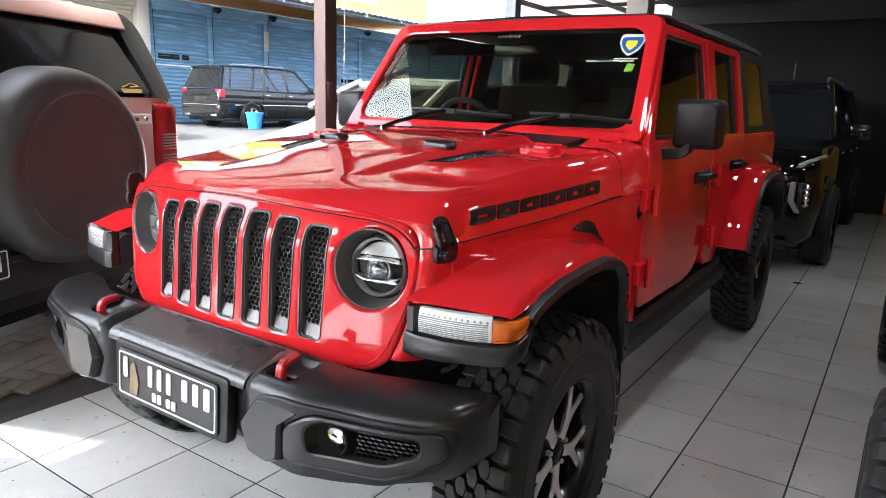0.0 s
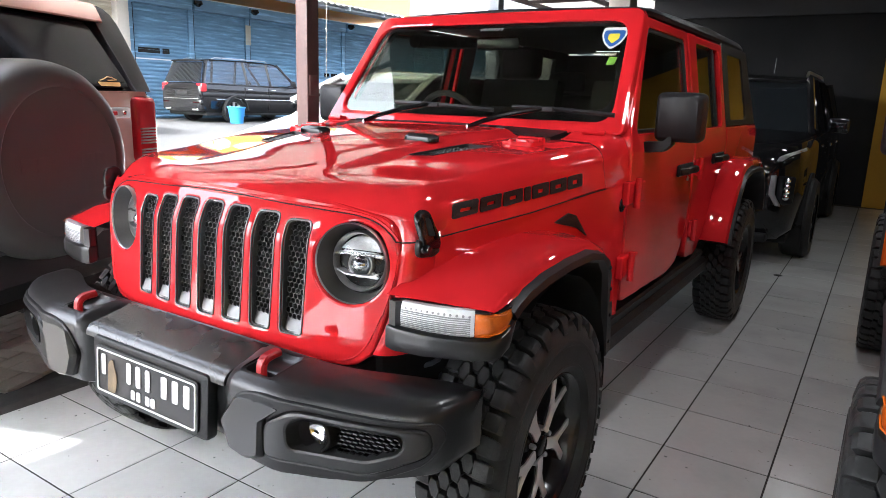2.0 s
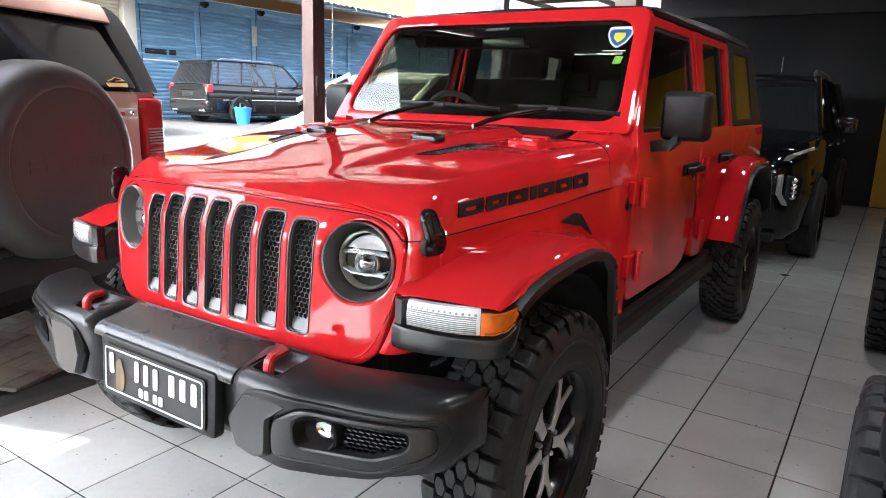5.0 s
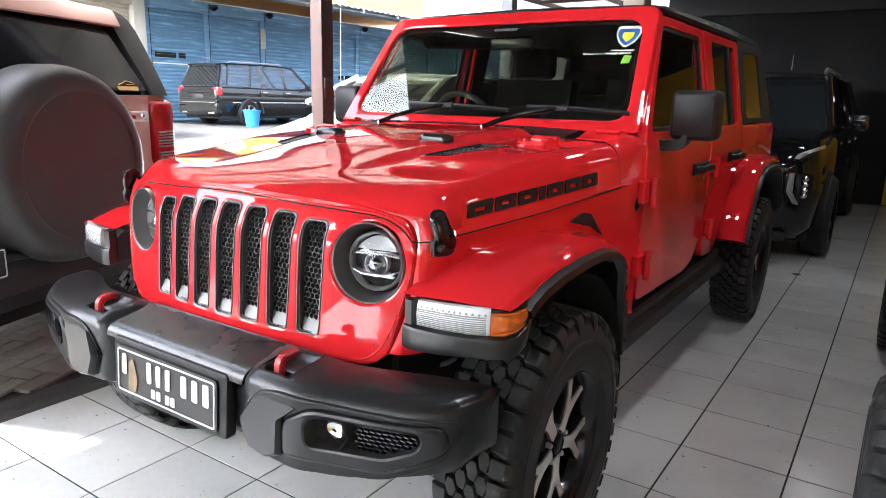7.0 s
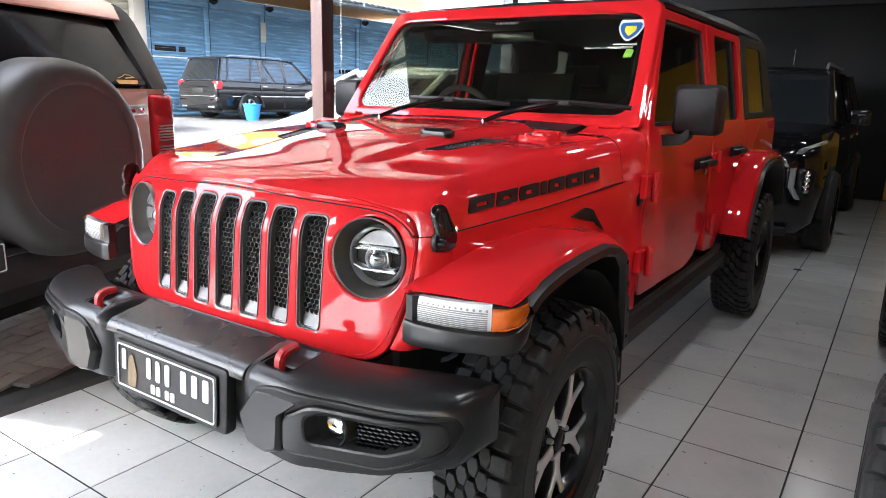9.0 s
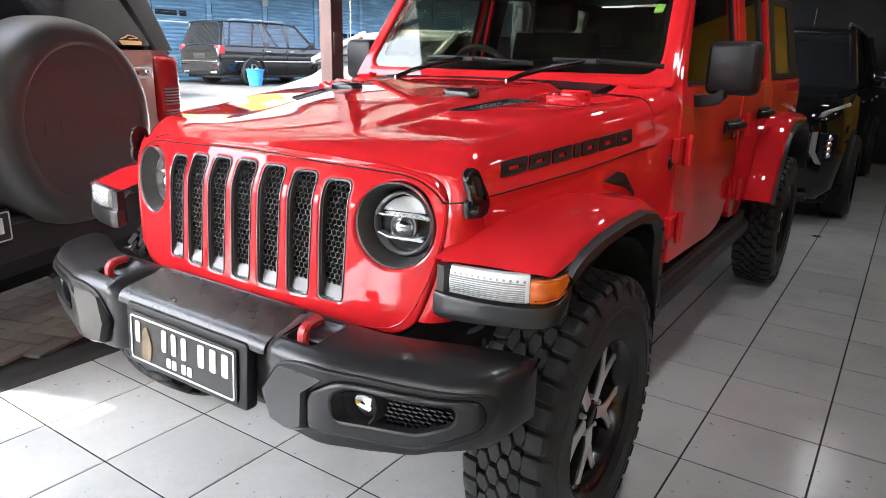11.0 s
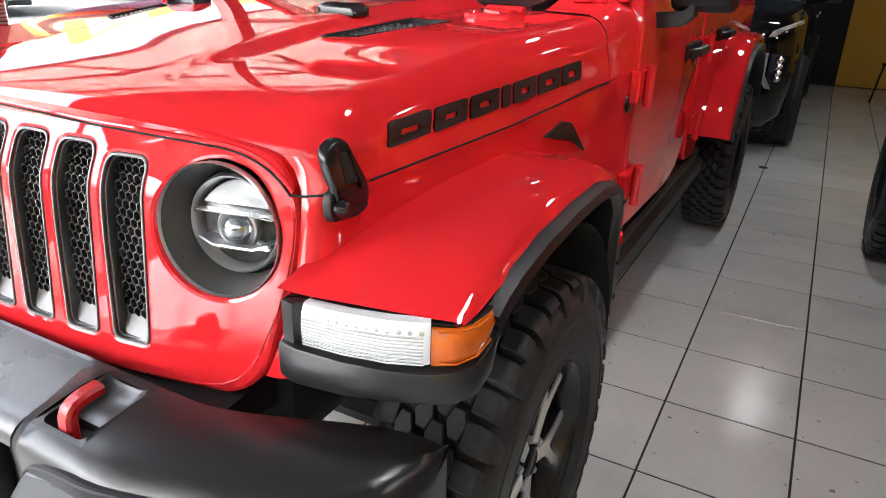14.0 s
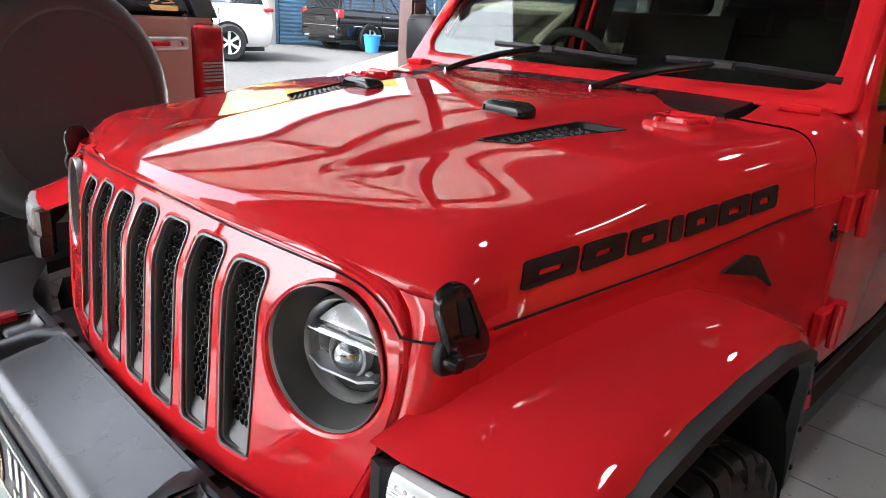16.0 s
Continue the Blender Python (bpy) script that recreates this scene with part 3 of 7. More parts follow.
def tread_block(poly, base, top, shrink=0.93):
    """A tread block from its outline (across, angle), its top edge chamfered."""
    bm = bmesh.new()
    cx = sum(p[0] for p in poly) / len(poly)
    ca = sum(p[1] for p in poly) / len(poly)

    def ring(k, rad):
        return [bm.verts.new((cx + (h - cx) * k, (rad - 0.09 * max(0, abs(h) - 0.03)) * math.cos(ca + (a - ca) * k), (rad - 0.09 * max(0, abs(h) - 0.03)) * math.sin(ca + (a - ca) * k))) for h, a in poly]
    rows = [ring(1.0, base), ring(shrink, top - 0.002), ring(shrink - 0.09, top)]
    bm.faces.new(rows[-1])
    for lo, hi in zip(rows, rows[1:]):
        for i in range(len(poly)):
            j = (i + 1) % len(poly)
            bm.faces.new((lo[i], lo[j], hi[j], hi[i]))
    return bm


def shoulder_lug(s, mid, width, lead, reach=1.0):
    """A lug that runs from the tread over the shoulder; reach: how far down the side it goes."""
    outer = [(0.060, 0.4040), (0.084, 0.4025), (0.099, 0.3985), (0.1085, 0.389), (0.1135, 0.372), (0.1165, 0.352)]
    inner = [(0.060, 0.380), (0.084, 0.380), (0.092, 0.378), (0.098, 0.374), (0.104, 0.362), (0.110, 0.347)]
    rings = []
    keep = max(3, round(6 * reach))
    outer, inner = outer[:keep], inner[:keep]
    for k, ((h, r), (hi, ri)) in enumerate(zip(outer, inner)):
        a = mid + lead * k / 5
        w = width * (1.0, 1.04, 1.0, 0.94, 0.80, 0.58)[k]
        rings.append([(s * hi, ri * math.cos(a - w), ri * math.sin(a - w)), (s * h, (r - 0.002) * math.cos(a - w), (r - 0.002) * math.sin(a - w)), (s * h, r * math.cos(a - w * 0.84), r * math.sin(a - w * 0.84)),
                      (s * h, r * math.cos(a + w * 0.84), r * math.sin(a + w * 0.84)), (s * h, (r - 0.002) * math.cos(a + w), (r - 0.002) * math.sin(a + w)), (s * hi, ri * math.cos(a + w), ri * math.sin(a + w))])
    return lofted(rings)


BLOCK_N, LUG_N = 41, 42


def tread_meshes():
    """Meshes of the tread with the count of each round the tyre and its starting angle in degrees."""
    p = 2 * math.pi / BLOCK_N
    out = []
    for col, (h, wo, wi) in enumerate(((-0.0430, 0.0185, 0.0105), (-0.0143, 0.0180, 0.0110), (0.0143, 0.0180, 0.0110), (0.0430, 0.0185, 0.0105))):
        hexa = [(-wo, 0.06), (-wi, -0.43), (wi * 0.8, -0.47), (wo, -0.08), (wi, 0.43), (-wi * 0.7, 0.48)]
        poly = [(h + a * 1.04, (b * 0.91 + 5.0 * a) * p) for a, b in hexa]
        out.append((tread_block(poly, 0.383, TYRE_R + 0.001), BLOCK_N, 180 / BLOCK_N * (col % 2)))
    q = 2 * math.pi / LUG_N
    for s, lead in ((-1, -0.10), (1, 0.16)):
        out.append((shoulder_lug(s, 0.0, 0.39 * q, lead * q), LUG_N // 2, 0.0))
        out.append((shoulder_lug(s, 0.0, 0.36 * q, lead * q, 0.62), LUG_N // 2, 360 / LUG_N))
    return [(finish(b, "tread_block", 30), n, a0) for b, n, a0 in out]


def rim_barrel():
    bm = bmesh.new()
    lathe(bm, [(0.212, -0.090), (0.224, -0.095), (0.224, -0.085), (0.205, -0.078), (0.195, -0.02), (0.200, 0.05), (0.206, 0.074), (0.220, 0.086), (0.228, 0.096), (0.222, 0.101), (0.210, 0.094), (0.203, 0.076), (0.19, 0.045), (0.185, -0.02), (0.19, -0.08)], "x", 64, closed_profile=True)
    return bm


def spoke_shape(g=0.0):
    """One forked spoke in the wheel's plane (across, out)."""
    half = [(0.017 + g, 0.040), (0.0185 + g, 0.100), (0.034 + g, 0.138), (0.070 + g, 0.194), (0.063 + g * 0.5, 0.2055), (0.049 - g, 0.2065), (0.022 - g, 0.158)]
    return half + [(0.0, 0.127 + 1.3 * g)] + [(-x, r) for x, r in half[::-1]]


_wheel_cache = {}


def wheel(parent, x, y, flip, near=False):
    """A wheel as a part with its pieces; flip: -1 on the car's right."""
    c = _wheel_cache
    if not c:
        c["tyre"] = finish(tyre_mesh(), "tyre", 30)
        c["tread"] = tread_meshes()
        c["rim"] = finish(rim_barrel(), "rim", 40)
        c["spoke"] = finish(plate([spoke_shape(0.005)], 0.045, 0.004), "spoke", 30)
        c["face"] = finish(plate([rounded(spoke_shape(), 0.006, 2)], 0.006, 0.001), "spoke_face", 30)
        c["hub"] = finish(lathed([(0.0, 0.046), (0.026, 0.046), (0.031, 0.042), (0.033, 0.030), (0.066, 0.026), (0.074, 0.018), (0.078, 0.0), (0.0, 0.0)], "x", 32), "hub_cap", 40)
        c["nut"] = finish(lathed([(0.0, 0.024), (0.006, 0.024), (0.009, 0.019), (0.0098, 0.0), (0.0, 0.0)], "x", 6), "wheel_nut", 30)
        c["disc"] = finish(lathed([(0.0, 0.0), (0.165, 0.0), (0.165, -0.025), (0.0, -0.025)], "x", 48), "brake_disc", 30)
        # the whole tread in one mesh, for the wheels that stay far
        vs, fs = [], []
        for me_, n, a0 in c["tread"]:
            for k in range(n):
                turn = pose(0, 0, 0, a0 + 360 * k / n, 0, 0)
                o = len(vs)
                vs += [tuple(turn @ v.co) for v in me_.vertices]
                fs += [tuple(o + i for i in p.vertices) for p in me_.polygons]
        c["all"] = bpy.data.meshes.new("tread")
        c["all"].from_pydata(vs, [], fs)
    hold = part("wheel", c["tyre"], RUBBER, parent, "black mud-terrain tyre with chunky tread blocks", m=pose(x, y, TYRE_R - 0.007, 0, 0, 0 if flip > 0 else 180) @ pose(0, 0, 0, 36 + 25 * y, 0, 0))
    part("rim", c["rim"], GLOSS_BLACK, hold, "gloss black alloy rim")
    if near:
        for me_, n, a0 in c["tread"]:
            for k in range(n):
                part("tread_block", me_, RUBBER, hold, m=pose(0, 0, 0, a0 + 360 * k / n, 0, 0))
    else:
        tagged(part("tread", c["all"], RUBBER, hold), kind="stuff")
    for k in range(5):
        part("spoke", c["spoke"], GLOSS_BLACK, hold, m=pose(0.064, 0, 0, 72 * k, 0, 0) @ pose(0, 0, 0, 0, 0, 90))
        part("spoke_face", c["face"], MACHINED, hold, m=pose(0.0705, 0, 0, 72 * k, 0, 0) @ pose(0, 0, 0, 0, 0, 90))
        part("wheel_nut", c["nut"], SILVER, hold, m=pose(0.050, 0.054 * math.cos(radians(72 * k + 54)), 0.054 * math.sin(radians(72 * k + 54))))
    part("hub_cap", c["hub"], GLOSS_BLACK, hold, m=pose(0.030, 0, 0))
    part("brake_disc", c["disc"], STEEL_GREY, hold, m=pose(-0.045, 0, 0))
    return hold


def flat_bar(points, wide, high, bevel=0.004):
    """A flat bar with chamfered edges along points in the y-z plane; wide is across x."""
    pts = [Vector(p) for p in points]
    rings = []
    for i, p in enumerate(pts):
        d = (pts[min(i + 1, len(pts) - 1)] - pts[max(i - 1, 0)]).normalized()
        n = Vector((1, 0, 0)).cross(d).normalized()
        w, h, b = wide / 2, high / 2, bevel
        rings.append([p + Vector((a, 0, 0)) + n * e for a, e in ((-w + b, -h), (w - b, -h), (w, -h + b), (w, h - b), (w - b, h), (-w + b, h), (-w, h - b), (-w, -h + b))])
    return lofted(rings)


def make_jeep(m, colour, name, label, near, track=0.785, decals=True):
    car = thing(name, m, label, "car", "off-road cars")
    # ---- nose ----
    loops = [GRILLE_OUT] + [slot_loop(x, 0, k) for k, x in enumerate(SLOT_X)] + [circle(HEAD[0], HEAD[1], HEAD_R, 40), circle(-HEAD[0], HEAD[1], HEAD_R, 40)]
    part("grille_panel", plate(loops, 0.05, 0.007, grille_y, cuts_x=[-0.575 + 0.025 * k for k in range(47)], cuts_y=[0.80, 0.85, 0.90, 0.96, 0.985, 1.0, 1.012, 1.024, 1.04, 1.06, 1.08, 1.10]), colour, car, angle=17)
    for k, x in enumerate(SLOT_X):
        ring = plate([slot_loop(x, -0.001, k), slot_loop(x, -0.0055, k)], 0.055, 0.001, lambda a, z: grille_y(a, z) + 0.006, cuts_y=[0.995, 1.012, 1.03])
        part("grille_slot_bezel", ring, SLOT_DARK, car, "dark grey slot surround")
        edge_ = plate([slot_loop(x, 0.0012, k), slot_loop(x, -0.0022, k)], 0.005, 0.001, lambda a, z: grille_y(a, z) - 0.0005, cuts_y=[0.995, 1.012, 1.03])
        part("grille_slot_rim", edge_, SLOT_GREY, car, "thin bright slot rim")
        sill = boxed(x - 0.036, x + 0.036, 0, 0.03, 0.757, 0.797)
        for v in sill.verts:
            v.co.y += grille_y(x, 0.77) + 0.005 + (0.020 if v.co.z > 0.77 else 0)
        part("grille_slot_sill", sill, SLOT_GREY, car, "grey slot sill")
        comb = bmesh.new()
        honeycomb(comb, x, lambda a, z: grille_y(x, z) + 0.016, 0.802, 1.068, 0.042, 0.0092)
        part("grille_mesh", comb, COMB, car, "black honeycomb grille mesh")
    back = plate([GRILLE_OUT], 0.01, 0.0, lambda x, z: grille_y(x, z) + 0.075, cuts_x=[-0.5 + 0.1 * k for k in range(11)], cuts_y=[1.012])
    part("radiator_backing", back, DARK, car)
    for s in (1, -1):
        cx, cz = HEAD[0] * s, HEAD[1]
        y0 = grille_y(cx, cz)
        tilt = pose(cx, y0 + 0.006, cz, -4, 0, 11 * s)
        lamp = part("headlight", lathed([(0.1038, 0.012), (0.1046, 0.000), (0.1034, -0.003), (0.1015, 0.000), (0.1005, 0.010)], "y", 48), SILVER, car, "round headlamp with bright outer ring", m=tilt)
        part("bucket", lathed([(0.1008, 0.002), (0.0995, 0.012), (0.086, 0.074), (0.074, 0.084)], "y", 56), BUCKET, lamp, "dark grey lamp bucket")
        part("lamp_ring", lathed([(0.0895, 0.075), (0.0885, 0.056), (0.084, 0.050), (0.079, 0.060), (0.076, 0.095)], "y", 56), SILVER, lamp, "bright inner lamp ring")
        part("reflector", lathed([(0.078, 0.080), (0.070, 0.096), (0.05, 0.108), (0.0, 0.112)], "y", 28), GLOSS_BLACK, lamp)
        hi = [(0.072 * math.cos(radians(q)), 0.072 * math.sin(radians(q))) for q in range(26, 155, 8)]
        lo = [(0.071 * math.cos(radians(q)), 0.071 * math.sin(radians(q))) for q in range(212, 329, 9)] + [(0.048 * math.cos(radians(q)), 0.048 * math.sin(radians(q))) for q in range(322, 217, -9)]
        part("lower_reflector", plate([lo], 0.012, 0.002, lambda x, z: 0.062 + 0.7 * max(0, -z - 0.03)), LAMP_SHINE, lamp, "lower reflector, its shine put into a pale colour")
        part("upper_reflector", plate([hi], 0.02, 0.003, lambda x, z: 0.058 + 0.55 * max(0, z - 0.03)), LAMP_SHINE, lamp, "upper reflector, its shine put into a pale colour")
        part("visor", plate([rounded([(-0.077, 0.014), (-0.074, 0.023), (-0.045, 0.029), (0.045, 0.029), (0.074, 0.023), (0.077, 0.014), (0.045, 0.019), (-0.045, 0.019)], 0.003, 2)], 0.034, 0.002, lambda x, z: 0.040 + 1.2 * x * x), REFLECTOR, lamp, "clear horizontal light guide")
        part("lower_visor", plate([[(-0.070, -0.030), (-0.040, -0.041), (0.040, -0.041), (0.070, -0.030), (0.066, -0.027), (0.038, -0.037), (-0.038, -0.037), (-0.066, -0.027)]], 0.034, 0.0, lambda x, z: 0.042 + 1.2 * x * x), SILVER, lamp)
        part("projector_ring", lathed([(0.034, 0.090), (0.039, 0.074), (0.039, 0.060), (0.035, 0.058), (0.033, 0.064)], "y", 32, (0, 0, -0.010)), SILVER, lamp)
        b = bmesh.new()
        bmesh.ops.create_uvsphere(b, u_segments=28, v_segments=16, radius=0.034, matrix=pose(0, 0.074, -0.010))
        part("projector_lens", b, LENS_STEEL, lamp, "shiny glass projector lens")
        for s2 in (-1, 1):
            part("side_cell", boxed(min(s2 * 0.040, s2 * 0.066), max(s2 * 0.040, s2 * 0.066), 0.080, 0.10, -0.028, 0.006, 0.006), CHROME, lamp)
        for inner_ in lamp.children:
            if not inner_.name.startswith("bucket"):
                inner_.location.y, inner_.scale.x, inner_.scale.z = -0.010, 0.90, 0.90
        part("lamp_glass", lathed([(0.070, 0.042), (0.053, 0.030), (0.027, 0.024), (0.0, 0.022)], "y", 40), LENS_CLEAR, lamp)
    # ---- bonnet ----
    bm = bmesh.new()
    rows = []
    for k in range(73):
        v = (k / 72) ** 1.25
        half = hood_ring(v)
        rows.append([(-x, y, z) for x, y, z in half[:0:-1]] + half)
    front = [(x * 0.995, y + 0.003, z - 0.030 - 0.03 * smooth_step(0.45, 0.6, abs(x))) for x, y, z in rows[0]]
    rear = [(x, y + 0.004, z - 0.03) for x, y, z in rows[-1]]
    loft(bm, [front] + rows + [rear], closed=False)
    # openings for the two vents
    for s in (1, -1):
        for p, q in zip(VENT, VENT[1:] + VENT[:1]):
            bmesh.ops.bisect_plane(bm, geom=bm.verts[:] + bm.edges[:] + bm.faces[:], plane_co=(p[0] * s, p[1], 0), plane_no=((q[1] - p[1]), -(q[0] - p[0]) * s, 0))
    gone = []
    for f in bm.faces:
        c = f.calc_center_median()
        x, y = abs(c.x), c.y
        if c.z > 1.15 and all((q[0] - p[0]) * (y - p[1]) - (q[1] - p[1]) * (x - p[0]) > 0 for p, q in zip(VENT, VENT[1:] + VENT[:1])):
            gone.append(f)
    bmesh.ops.delete(bm, geom=gone, context="FACES")
    part("bonnet", bm, colour, car, angle=50)
    SHUT = [(0.0, 1.105), (0.12, 1.102), (0.21, 1.0965), (0.35, 1.0905), (0.47, 1.0855), (0.513, 1.079), (0.545, 1.068), (0.570, 1.054), (0.588, 1.040), (0.598, 1.030)]

    def on_nose(x, z, lift):
        return (x, min(grille_y(x, z), hood_front(x) + 0.002) - lift, z)
    line = [(x, curve(SHUT, abs(x))) for x in [-0.598 + 0.0184 * k for k in range(66)]]
    part("bonnet_gap", rods([on_nose(x, z, 0.0006) for x, z in line], 0.0017, 6), DARK, car, "dark shut line along the bonnet front")
    part("bonnet_lip", rods([on_nose(x * 1.004, z + 0.0052, -0.0008) for x, z in line], 0.0036, 8), colour, car)
    HEM = [(0.607, 1.00), (0.604, 0.95), (0.594, 0.90), (0.579, 0.845), (0.553, 0.780), (0.536, 0.752), (0.515, 0.729), (0.488, 0.715), (0.45, 0.709), (0.35, 0.7065), (0.18, 0.7060)]
    hem = [(-x, z) for x, z in HEM] + [(x, z) for x, z in HEM[::-1]]
    part("grille_hem", rods([(x, grille_y(x, z) - 0.0002, z) for x, z in hem], 0.0021, 8), colour, car)
    for s in (1, -1):
        part("hem_split", rods([(0.352 * s, grille_y(0.352, 0.708) - 0.003, 0.709), (0.352 * s, grille_y(0.352, 0.70) + 0.001, 0.699)], 0.0013, 6), DARK, car)
        part("corner_gap", rods([(0.596 * s, -0.3815, 1.0305), (0.615 * s, -0.3765, 1.0310), (0.634 * s, -0.3655, 1.0325), (0.652 * s, -0.352, 1.0335)], 0.0018, 6), DARK, car)
    under = bmesh.new()
    loft(under, [[(x * 0.97, y, z - 0.035) for x, y, z in r] for r in rows[::6]], closed=False)
    part("engine_bay_shroud", under, DARK, car)
    for s in (1, -1):
        # bonnet scoops
        outer = rounded(VENT, 0.012, 3)
        mid_ = rounded([lerp_pt(p, VENT_C, 0.05) for p in VENT], 0.012, 3)
        low_ = rounded([lerp_pt(p, VENT_C, 0.10) for p in VENT], 0.012, 3)
        vb = bmesh.new()
        loft(vb, [[(x * s, y, hood_top(x, y) + 0.0005) for x, y in outer], [(x * s, y, hood_top(x, y) + 0.0025) for x, y in outer], [(x * s, y, hood_top(x, y) + 0.0015) for x, y in mid_], [(x * s, y, hood_top(x, y) - 0.016) for x, y in low_]], caps=False)
        vent = part("bonnet_vent", vb, PLASTIC, car, "black plastic bonnet vent")
        fb = bmesh.new()
        fb.faces.new([fb.verts.new((x * s, y, hood_top(x, y) - 0.010)) for x, y in low_])
        part("vent_floor", fb, PLASTIC, vent)
        bumps = bmesh.new()
        for i in range(4):
            for j in range(10):
                f, g = 0.12 + 0.23 * i, 0.10 + 0.075 * j + (0.036 if i % 2 else 0)
                x0, x1 = VENT[0][0] + (VENT[3][0] - VENT[0][0]) * g, VENT[1][0] + (VENT[2][0] - VENT[1][0]) * g
                y0, y1 = VENT[0][1] + (VENT[3][1] - VENT[0][1]) * g, VENT[1][1] + (VENT[2][1] - VENT[1][1]) * g
                x, y = x0 + (x1 - x0) * f, y0 + (y1 - y0) * f
                box(bumps, x * s - 0.0075, x * s + 0.0075, y - 0.007, y + 0.007, hood_top(x, y) - 0.012, hood_top(x, y) - 0.0035, 0.004, 1)
        part("vent_mesh", bumps, COMB, vent)
        # latches
        def latch_at(lp, thick, bevel, out):
            b = plate([lp], thick, bevel, cuts_y=[1.05])
            for v in b.verts:
                y, d, z = v.co
                v.co = (s * (0.670 + out - 0.7 * d - 0.26 * max(0, z - 1.05)), -0.336 + (y + 0.33) * 0.76, z)
            if s < 0:
                bmesh.ops.reverse_faces(b, faces=b.faces)
            return b
        latch = part("bonnet_latch", latch_at(rounded([(-0.372, 1.022), (-0.276, 1.010), (-0.272, 1.030), (-0.300, 1.075), (-0.314, 1.108), (-0.345, 1.115), (-0.380, 1.107), (-0.388, 1.085), (-0.378, 1.045)], 0.014, 3), 0.025, 0.007, 0.002), GLOSS_BLACK, car, "black rubber bonnet latch", angle=25)
        part("latch_base", latch_at(rounded([(-0.384, 1.000), (-0.300, 0.992), (-0.266, 1.000), (-0.270, 1.022), (-0.300, 1.034), (-0.378, 1.046), (-0.390, 1.030)], 0.012, 3), 0.024, 0.006, -0.004), PLASTIC, latch, angle=25)
        part("latch_slot", latch_at(rounded([(-0.350, 1.052), (-0.312, 1.048), (-0.324, 1.092), (-0.352, 1.096)], 0.008, 3), 0.004, 0.001, 0.0035), DARK, latch)
        part("latch_rib", latch_at(rounded([(-0.310, 1.040), (-0.298, 1.036), (-0.318, 1.094), (-0.325, 1.094)], 0.003, 2), 0.008, 0.002, 0.006), GLOSS_BLACK, latch)
        part("latch_knob", lathed([(0.0, 0.036 * s), (0.009, 0.036 * s), (0.012, 0.032 * s), (0.013, 0.0)], "x", 20, (0.648 * s, -0.362, 1.020)), GLOSS_BLACK, latch)
        # washer nozzles on raised pods
        nx, ny = 0.245 * s, 0.225
        nz = hood_top(0.245, ny) + 0.004
        pod = lofted([[(nx + a, ny + b, nz + h) for a, b in rounded([(-0.060 * k, -0.028 * k), (0.060 * k, -0.028 * k), (0.060 * k, 0.028 * k), (-0.060 * k, 0.028 * k)], 0.02 * k, 4)] for h, k in ((-0.01, 1.0), (0.004, 1.0), (0.010, 0.93), (0.016, 0.74))])
        part("bonnet_bump_stop", pod, GLOSS_BLACK, car, "black moulded bonnet stop")
        hb = bmesh.new()
        hx, hy = 0.515 * s, 0.470
        hz = hood_top(0.515, hy)
        loft(hb, [[(hx + a * k, hy + b_ * k, hz + h) for a, b_ in rounded([(-0.070, -0.050), (-0.030, -0.058), (0.045, -0.045), (0.056, 0.035), (-0.045, 0.040)], 0.014, 3)] for h, k in ((-0.012, 1.0), (0.007, 1.0), (0.011, 0.95))])
        rod(hb, [(hx - 0.044, hy + 0.040, hz + 0.015), (hx + 0.052, hy + 0.036, hz + 0.013)], 0.013, 12)
        box(hb, hx - 0.030, hx + 0.040, hy - 0.020, hy + 0.040, hz + 0.002, hz + 0.021, 0.006)
        for a in (-0.040, 0.022):
            part("hinge_bolt", lathed([(0.0, 0.007), (0.005, 0.007), (0.008, 0.003), (0.0085, 0.0)], "z", 8, (hx + a, hy - 0.034, hz + 0.010)), colour, car)
        part("bonnet_hinge", hb, colour, car)
        if decals:
            # plain dark blocks for the side lettering
            for k, wd in enumerate((0.112, 0.100, 0.100, 0.034, 0.096, 0.104, 0.100)):
                pos = -0.222 + sum((0.112, 0.100, 0.100, 0.034, 0.096, 0.104)[:k]) + 0.0098 * k
                h0 = (0.038, 0.038, 0.039, 0.040, 0.040, 0.041, 0.042)[k]
                slant = 0.010
                zb = 1.0735 + 0.0295 * (pos + 0.222) / 0.70
                lo = [(0, 0), (wd, 0.006 * wd / 0.1), (wd + slant, h0 + 0.006 * wd / 0.1), (slant, h0)]
                lps = [rounded(lo, 0.008, 3)]
                if wd > 0.05:
                    lps.append(rounded([(0.034, 0.0150), (wd - 0.030, 0.0165), (wd - 0.027, h0 - 0.0125), (0.037, h0 - 0.0140)], 0.003, 2))
                d = plate(lps, 0.003, cuts_x=[0.015 * q for q in range(1, 9)], cuts_y=[0.006 * q for q in range(1, 9)])
                for v in d.verts:
                    a, dep, z = v.co
                    y = pos + a
                    zz = zb + z
                    r = hood_ring(min(1, max(0, (y - hood_front(0.67)) / (HOOD_REAR - hood_front(0.67)))))
                    xx = None
                    for p, q in zip(r[::-1], r[-2::-1]):
                        if p[2] <= zz <= q[2]:
                            xx = p[0] + (q[0] - p[0]) * (zz - p[2]) / (q[2] - p[2])
                            break
                    xx = (xx if xx is not None else r[-1][0]) + 0.0035 - dep
                    v.co = (xx * s, y, zz)
                part("bonnet_decal", d, PLASTIC, car, "matt black decal block")
